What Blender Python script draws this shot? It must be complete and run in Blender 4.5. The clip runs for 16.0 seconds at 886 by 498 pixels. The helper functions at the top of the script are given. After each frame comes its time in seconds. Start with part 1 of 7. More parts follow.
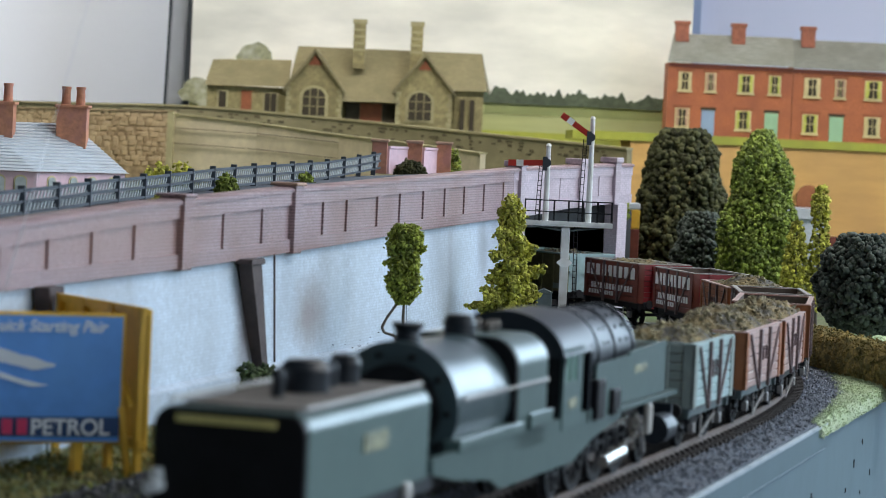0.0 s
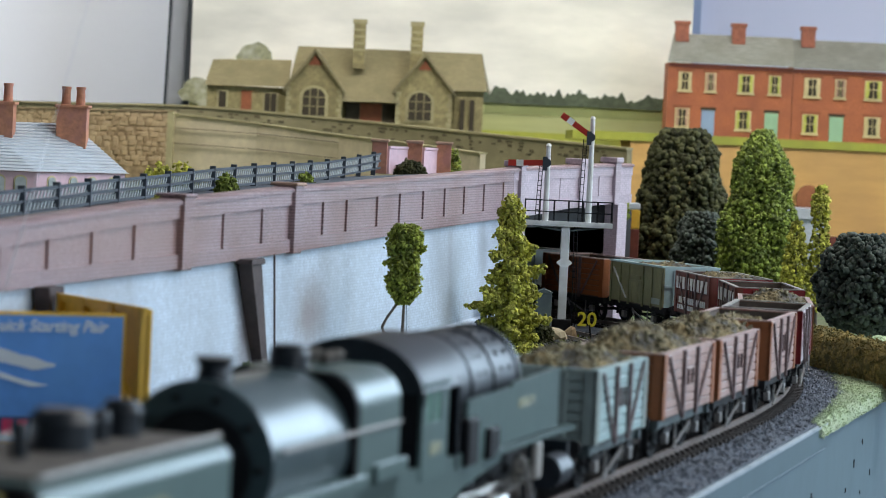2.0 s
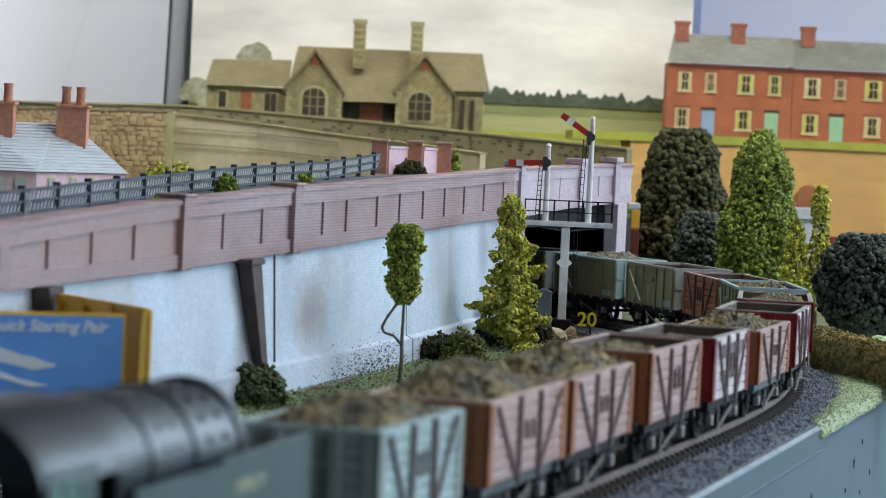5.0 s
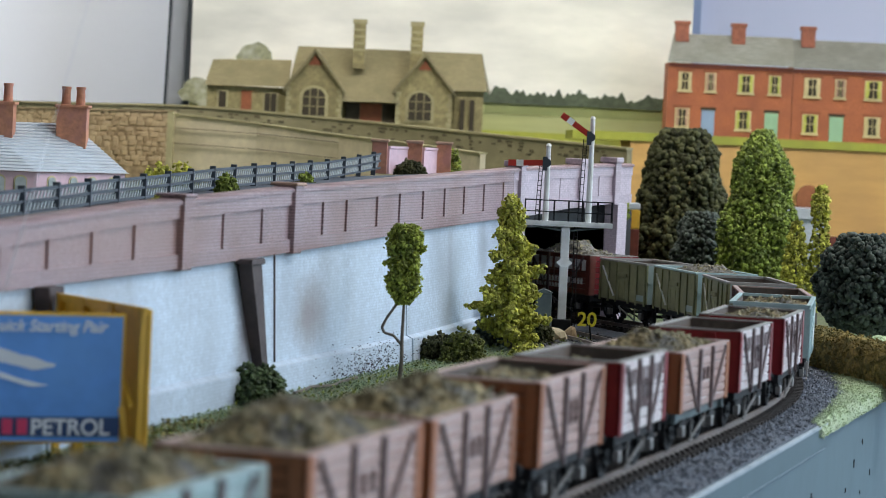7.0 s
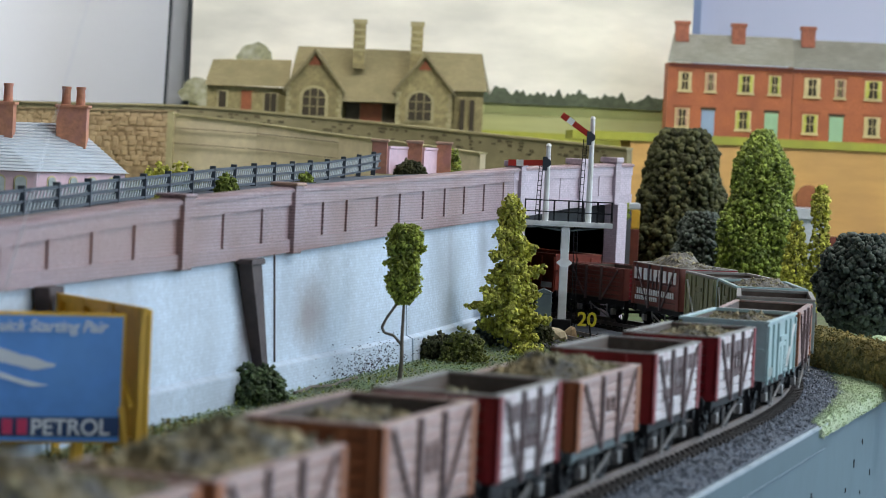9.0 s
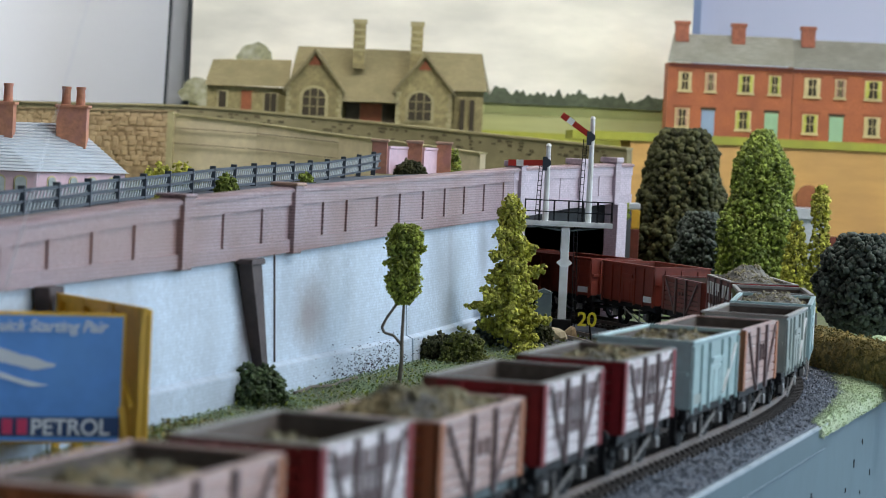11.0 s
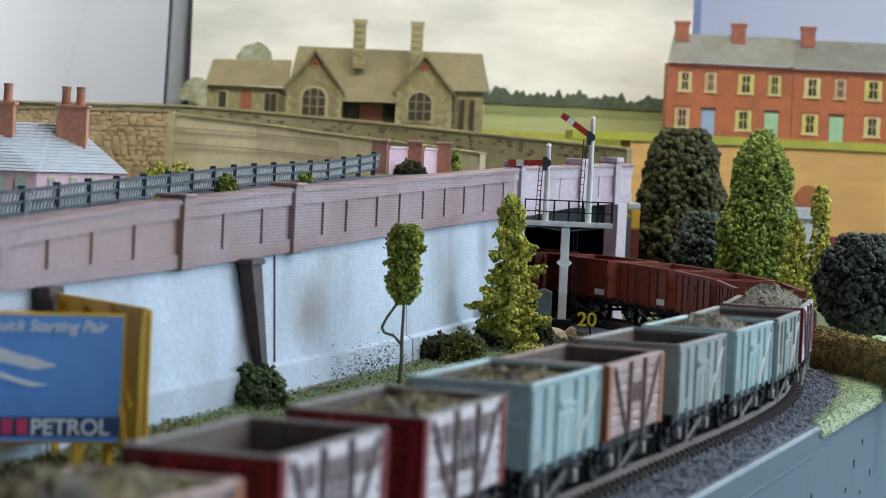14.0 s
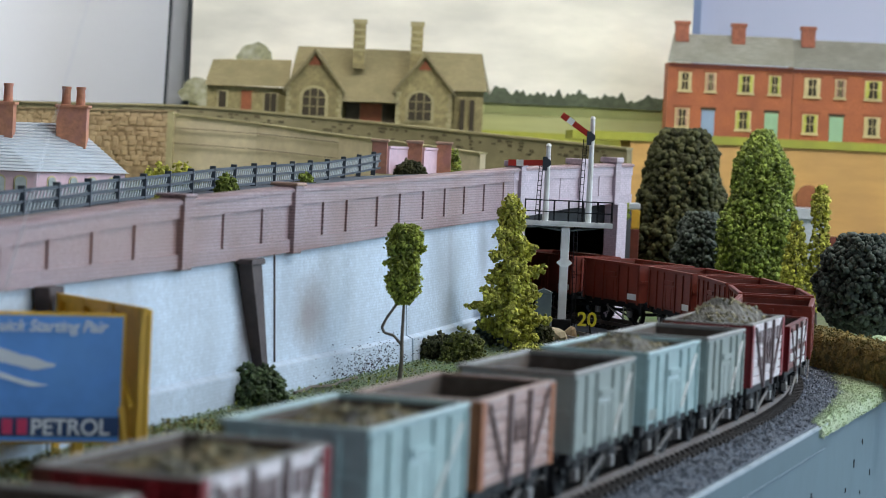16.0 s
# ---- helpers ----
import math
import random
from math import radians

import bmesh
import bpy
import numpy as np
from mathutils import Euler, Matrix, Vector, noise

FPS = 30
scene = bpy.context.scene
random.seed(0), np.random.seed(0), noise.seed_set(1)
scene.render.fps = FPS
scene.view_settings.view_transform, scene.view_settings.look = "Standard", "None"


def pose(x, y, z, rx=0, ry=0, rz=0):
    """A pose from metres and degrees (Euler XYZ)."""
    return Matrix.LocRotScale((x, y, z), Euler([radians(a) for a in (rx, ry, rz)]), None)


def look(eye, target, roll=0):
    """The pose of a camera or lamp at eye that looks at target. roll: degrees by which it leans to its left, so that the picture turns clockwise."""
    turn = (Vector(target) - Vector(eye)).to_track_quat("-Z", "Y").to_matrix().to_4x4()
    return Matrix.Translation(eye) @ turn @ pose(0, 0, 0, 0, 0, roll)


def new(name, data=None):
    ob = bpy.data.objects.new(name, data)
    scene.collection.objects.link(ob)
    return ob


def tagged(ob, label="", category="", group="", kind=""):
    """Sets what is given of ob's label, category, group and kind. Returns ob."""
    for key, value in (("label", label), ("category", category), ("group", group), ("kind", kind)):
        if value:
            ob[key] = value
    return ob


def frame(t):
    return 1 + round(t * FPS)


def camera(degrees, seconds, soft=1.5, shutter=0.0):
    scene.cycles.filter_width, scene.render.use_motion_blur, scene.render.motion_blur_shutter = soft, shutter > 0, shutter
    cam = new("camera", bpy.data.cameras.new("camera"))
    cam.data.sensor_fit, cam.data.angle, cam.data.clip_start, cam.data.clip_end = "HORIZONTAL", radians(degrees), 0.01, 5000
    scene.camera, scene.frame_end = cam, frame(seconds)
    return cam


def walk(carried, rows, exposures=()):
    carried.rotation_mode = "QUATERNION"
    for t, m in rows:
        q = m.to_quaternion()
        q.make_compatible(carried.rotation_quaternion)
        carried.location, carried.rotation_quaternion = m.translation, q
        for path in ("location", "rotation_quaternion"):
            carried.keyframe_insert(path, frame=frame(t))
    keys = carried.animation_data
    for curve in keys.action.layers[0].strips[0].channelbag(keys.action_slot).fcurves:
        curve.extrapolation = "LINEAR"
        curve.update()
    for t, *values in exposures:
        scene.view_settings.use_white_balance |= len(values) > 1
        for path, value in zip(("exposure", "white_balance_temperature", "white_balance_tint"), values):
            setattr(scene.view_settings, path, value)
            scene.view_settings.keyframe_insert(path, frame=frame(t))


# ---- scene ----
cam = camera(19.317, 16.0, soft=0.85, shutter=0.4)
cam.data.dof.use_dof = True
cam.data.dof.focus_distance = 1.22
cam.data.dof.aperture_fstop = 34.0
EYE = (0.0, 0.0, 0.08946)
VIEW = Matrix.Translation(EYE) @ pose(0, 0, 0, 90 - 2.3236, 0, 0) @ pose(0, 0, 0, 0, 0, 2.676)
walk(cam, [(0.0, VIEW), (16.0, VIEW)])

# ---- light: an exhibition hall with ceiling panels, a tall window on one side, one behind, two added fills ----
world = bpy.data.worlds.new("hall_air")
scene.world = world
world.use_nodes = True
world.node_tree.nodes["Background"].inputs[0].default_value = (0.75, 0.85, 1.0, 1)
world.node_tree.nodes["Background"].inputs[1].default_value = 0.07


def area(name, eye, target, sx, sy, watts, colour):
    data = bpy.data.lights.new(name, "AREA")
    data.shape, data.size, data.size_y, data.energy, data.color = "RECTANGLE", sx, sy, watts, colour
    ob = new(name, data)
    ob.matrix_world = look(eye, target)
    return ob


area("ceiling_panel_light", (0.95, 1.15, 1.55), (0.45, 1.2, 0), 1.5, 1.0, 37.5, (1.0, 0.98, 0.96))
# Added fill from the south-east for the poster; no window is known there.
area("window_and_fill_light", (3.0, -1.3, 0.85), (0.0, 0.8, 0.0), 1.8, 1.3, 54, (0.72, 0.86, 1.0))
# Unseen lamp added to brighten the backdrop; its warm tone suggests one.
area("backdrop_fill_light", (-0.30, 1.58, 0.78), (-0.25, 2.2, 0.12), 1.6, 0.08, 9.2, (1.0, 0.95, 0.88))
area("window_and_fill_light", (3.0, 2.0, 1.05), (0, 1.0, 0.0), 2.6, 1.3, 76, (0.62, 0.81, 1.0))
area("window_and_fill_light", (2.1, 4.3, 0.85), (0.1, 1.0, 0.0), 2.2, 1.3, 90, (0.62, 0.81, 1.0))


# ---- materials ----
def mat(name, base, rough=0.7, var=0.25, scale=300, bump=0.15, metal=0.0, second=None, coarse=40, spec=0.5, island=False, grain=None, blotch=None, courses=0.0, streaks=0.0):
    m = bpy.data.materials.new(name)
    m.use_nodes = True
    nt = m.node_tree
    N, L = nt.nodes, nt.links
    b = N["Principled BSDF"]
    tc = N.new("ShaderNodeTexCoord")
    mp = N.new("ShaderNodeMapping")
    L.new(tc.outputs["Object"], mp.inputs[0])
    if grain:
        mp.inputs["Scale"].default_value = grain
    fine = N.new("ShaderNodeTexNoise")
    fine.inputs["Scale"].default_value, fine.inputs["Detail"].default_value, fine.inputs["Roughness"].default_value = scale, 4, 0.65
    big = N.new("ShaderNodeTexNoise")
    big.inputs["Scale"].default_value, big.inputs["Detail"].default_value = coarse, 3
    L.new(mp.outputs[0], fine.inputs["Vector"])
    L.new(tc.outputs["Object"], big.inputs["Vector"])
    dark = tuple(c * (1 - var) for c in base)
    light = tuple(min(1, c * (1 + var)) for c in base)
    ramp = N.new("ShaderNodeValToRGB")
    ramp.color_ramp.elements[0].position, ramp.color_ramp.elements[1].position = 0.3, 0.7
    ramp.color_ramp.elements[0].color, ramp.color_ramp.elements[1].color = (*dark, 1), (*light, 1)
    L.new(fine.outputs[0], ramp.inputs[0])
    mix = N.new("ShaderNodeMix")
    mix.data_type = "RGBA"
    r2 = N.new("ShaderNodeValToRGB")
    lo, hi = blotch or (0.45, 0.75)
    r2.color_ramp.elements[0].position, r2.color_ramp.elements[1].position = lo, hi
    L.new(big.outputs[0], r2.inputs[0])
    L.new(r2.outputs[0], mix.inputs[0])
    L.new(ramp.outputs[0], mix.inputs[6])
    mix.inputs[7].default_value = (*(second or tuple(c * (1 - var * 0.8) for c in base)), 1)
    out = mix.outputs[2]
    if island:
        geo = N.new("ShaderNodeNewGeometry")
        hsv = N.new("ShaderNodeHueSaturation")
        mr = N.new("ShaderNodeMapRange")
        mr.inputs[3].default_value, mr.inputs[4].default_value = 0.4, 1.65
        L.new(geo.outputs["Random Per Island"], mr.inputs[0])
        L.new(mr.outputs[0], hsv.inputs["Value"])
        L.new(out, hsv.inputs["Color"])
        out = hsv.outputs[0]
    else:
        oi = N.new("ShaderNodeObjectInfo")
        hsv = N.new("ShaderNodeHueSaturation")
        mr = N.new("ShaderNodeMapRange")
        mr.inputs[3].default_value, mr.inputs[4].default_value = 0.9, 1.1
        L.new(oi.outputs["Random"], mr.inputs[0])
        L.new(mr.outputs[0], hsv.inputs["Value"])
        L.new(out, hsv.inputs["Color"])
        out = hsv.outputs[0]
    L.new(out, b.inputs["Base Color"])
    b.inputs["Roughness"].default_value, b.inputs["Metallic"].default_value = rough, metal
    b.inputs["Specular IOR Level"].default_value = spec
    if streaks:
        # soot run-down: noise drawn out along the height
        ms = N.new("ShaderNodeMapping")
        ms.inputs["Scale"].default_value = (1, 1, 0.12)
        ns = N.new("ShaderNodeTexNoise")
        ns.inputs["Scale"].default_value, ns.inputs["Detail"].default_value = 22, 2
        rs_ = N.new("ShaderNodeValToRGB")
        rs_.color_ramp.elements[0].position, rs_.color_ramp.elements[1].position = 0.50, 0.74
        rs_.color_ramp.elements[0].color, rs_.color_ramp.elements[1].color = (0, 0, 0, 1), (streaks, streaks, streaks, 1)
        L.new(tc.outputs["Object"], ms.inputs[0])
        L.new(ms.outputs[0], ns.inputs["Vector"])
        L.new(ns.outputs[0], rs_.inputs[0])
        sm = N.new("ShaderNodeMix")
        sm.data_type = "RGBA"
        L.new(rs_.outputs[0], sm.inputs[0])
        L.new(out, sm.inputs[6])
        sm.inputs[7].default_value = (0.20, 0.18, 0.17, 1)
        out = sm.outputs[2]
        L.new(out, b.inputs["Base Color"])
    if courses:
        sep = N.new("ShaderNodeSeparateXYZ")
        com = N.new("ShaderNodeCombineXYZ")
        L.new(tc.outputs["Object"], sep.inputs[0])
        L.new(sep.outputs[1], com.inputs[0])
        L.new(sep.outputs[2], com.inputs[1])
        bk = N.new("ShaderNodeTexBrick")
        bk.inputs["Scale"].default_value, bk.inputs["Mortar Size"].default_value = 1.0, 0.00016
        bk.inputs["Brick Width"].default_value, bk.inputs["Row Height"].default_value = 0.0034, 0.00115
        bk.inputs["Color1"].default_value, bk.inputs["Color2"].default_value, bk.inputs["Mortar"].default_value = (1, 1, 1, 1), (0.9, 0.9, 0.9, 1), (1 - courses, 1 - courses, 1 - courses, 1)
        L.new(com.outputs[0], bk.inputs["Vector"])
        mul = N.new("ShaderNodeMix")
        mul.data_type, mul.blend_type = "RGBA", "MULTIPLY"
        mul.inputs[0].default_value = 1.0
        L.new(out, mul.inputs[6])
        L.new(bk.outputs[0], mul.inputs[7])
        L.new(mul.outputs[2], b.inputs["Base Color"])
    if bump:
        bp = N.new("ShaderNodeBump")
        bp.inputs["Strength"].default_value, bp.inputs["Distance"].default_value = bump, 0.0006
        L.new(fine.outputs[0], bp.inputs["Height"])
        L.new(bp.outputs[0], b.inputs["Normal"])
    return m


def soft_patch(m, centre, radii, colour, strength):
    """A soft-edged patch of another colour with a place and shape of its own, in the object's space."""
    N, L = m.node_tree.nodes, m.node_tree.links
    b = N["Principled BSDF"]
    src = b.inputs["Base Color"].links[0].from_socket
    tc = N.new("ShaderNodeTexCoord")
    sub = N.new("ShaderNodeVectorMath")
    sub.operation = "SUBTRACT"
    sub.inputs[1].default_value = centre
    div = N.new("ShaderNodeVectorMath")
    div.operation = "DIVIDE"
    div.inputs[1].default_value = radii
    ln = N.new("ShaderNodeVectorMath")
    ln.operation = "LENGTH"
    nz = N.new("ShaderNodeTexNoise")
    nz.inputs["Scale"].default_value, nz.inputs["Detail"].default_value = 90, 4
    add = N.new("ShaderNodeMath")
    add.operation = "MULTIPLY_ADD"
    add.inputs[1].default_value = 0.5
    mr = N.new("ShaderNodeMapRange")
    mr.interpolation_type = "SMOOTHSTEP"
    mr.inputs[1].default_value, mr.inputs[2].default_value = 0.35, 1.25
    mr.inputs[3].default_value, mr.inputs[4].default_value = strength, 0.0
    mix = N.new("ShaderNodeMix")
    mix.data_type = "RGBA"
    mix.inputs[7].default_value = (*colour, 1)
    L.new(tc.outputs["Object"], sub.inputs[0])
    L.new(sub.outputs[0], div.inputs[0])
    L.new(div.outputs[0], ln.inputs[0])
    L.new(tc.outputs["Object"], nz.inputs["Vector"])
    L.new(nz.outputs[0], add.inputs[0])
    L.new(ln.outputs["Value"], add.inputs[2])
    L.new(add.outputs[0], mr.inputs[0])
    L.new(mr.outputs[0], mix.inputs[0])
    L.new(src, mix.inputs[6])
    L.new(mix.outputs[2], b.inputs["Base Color"])


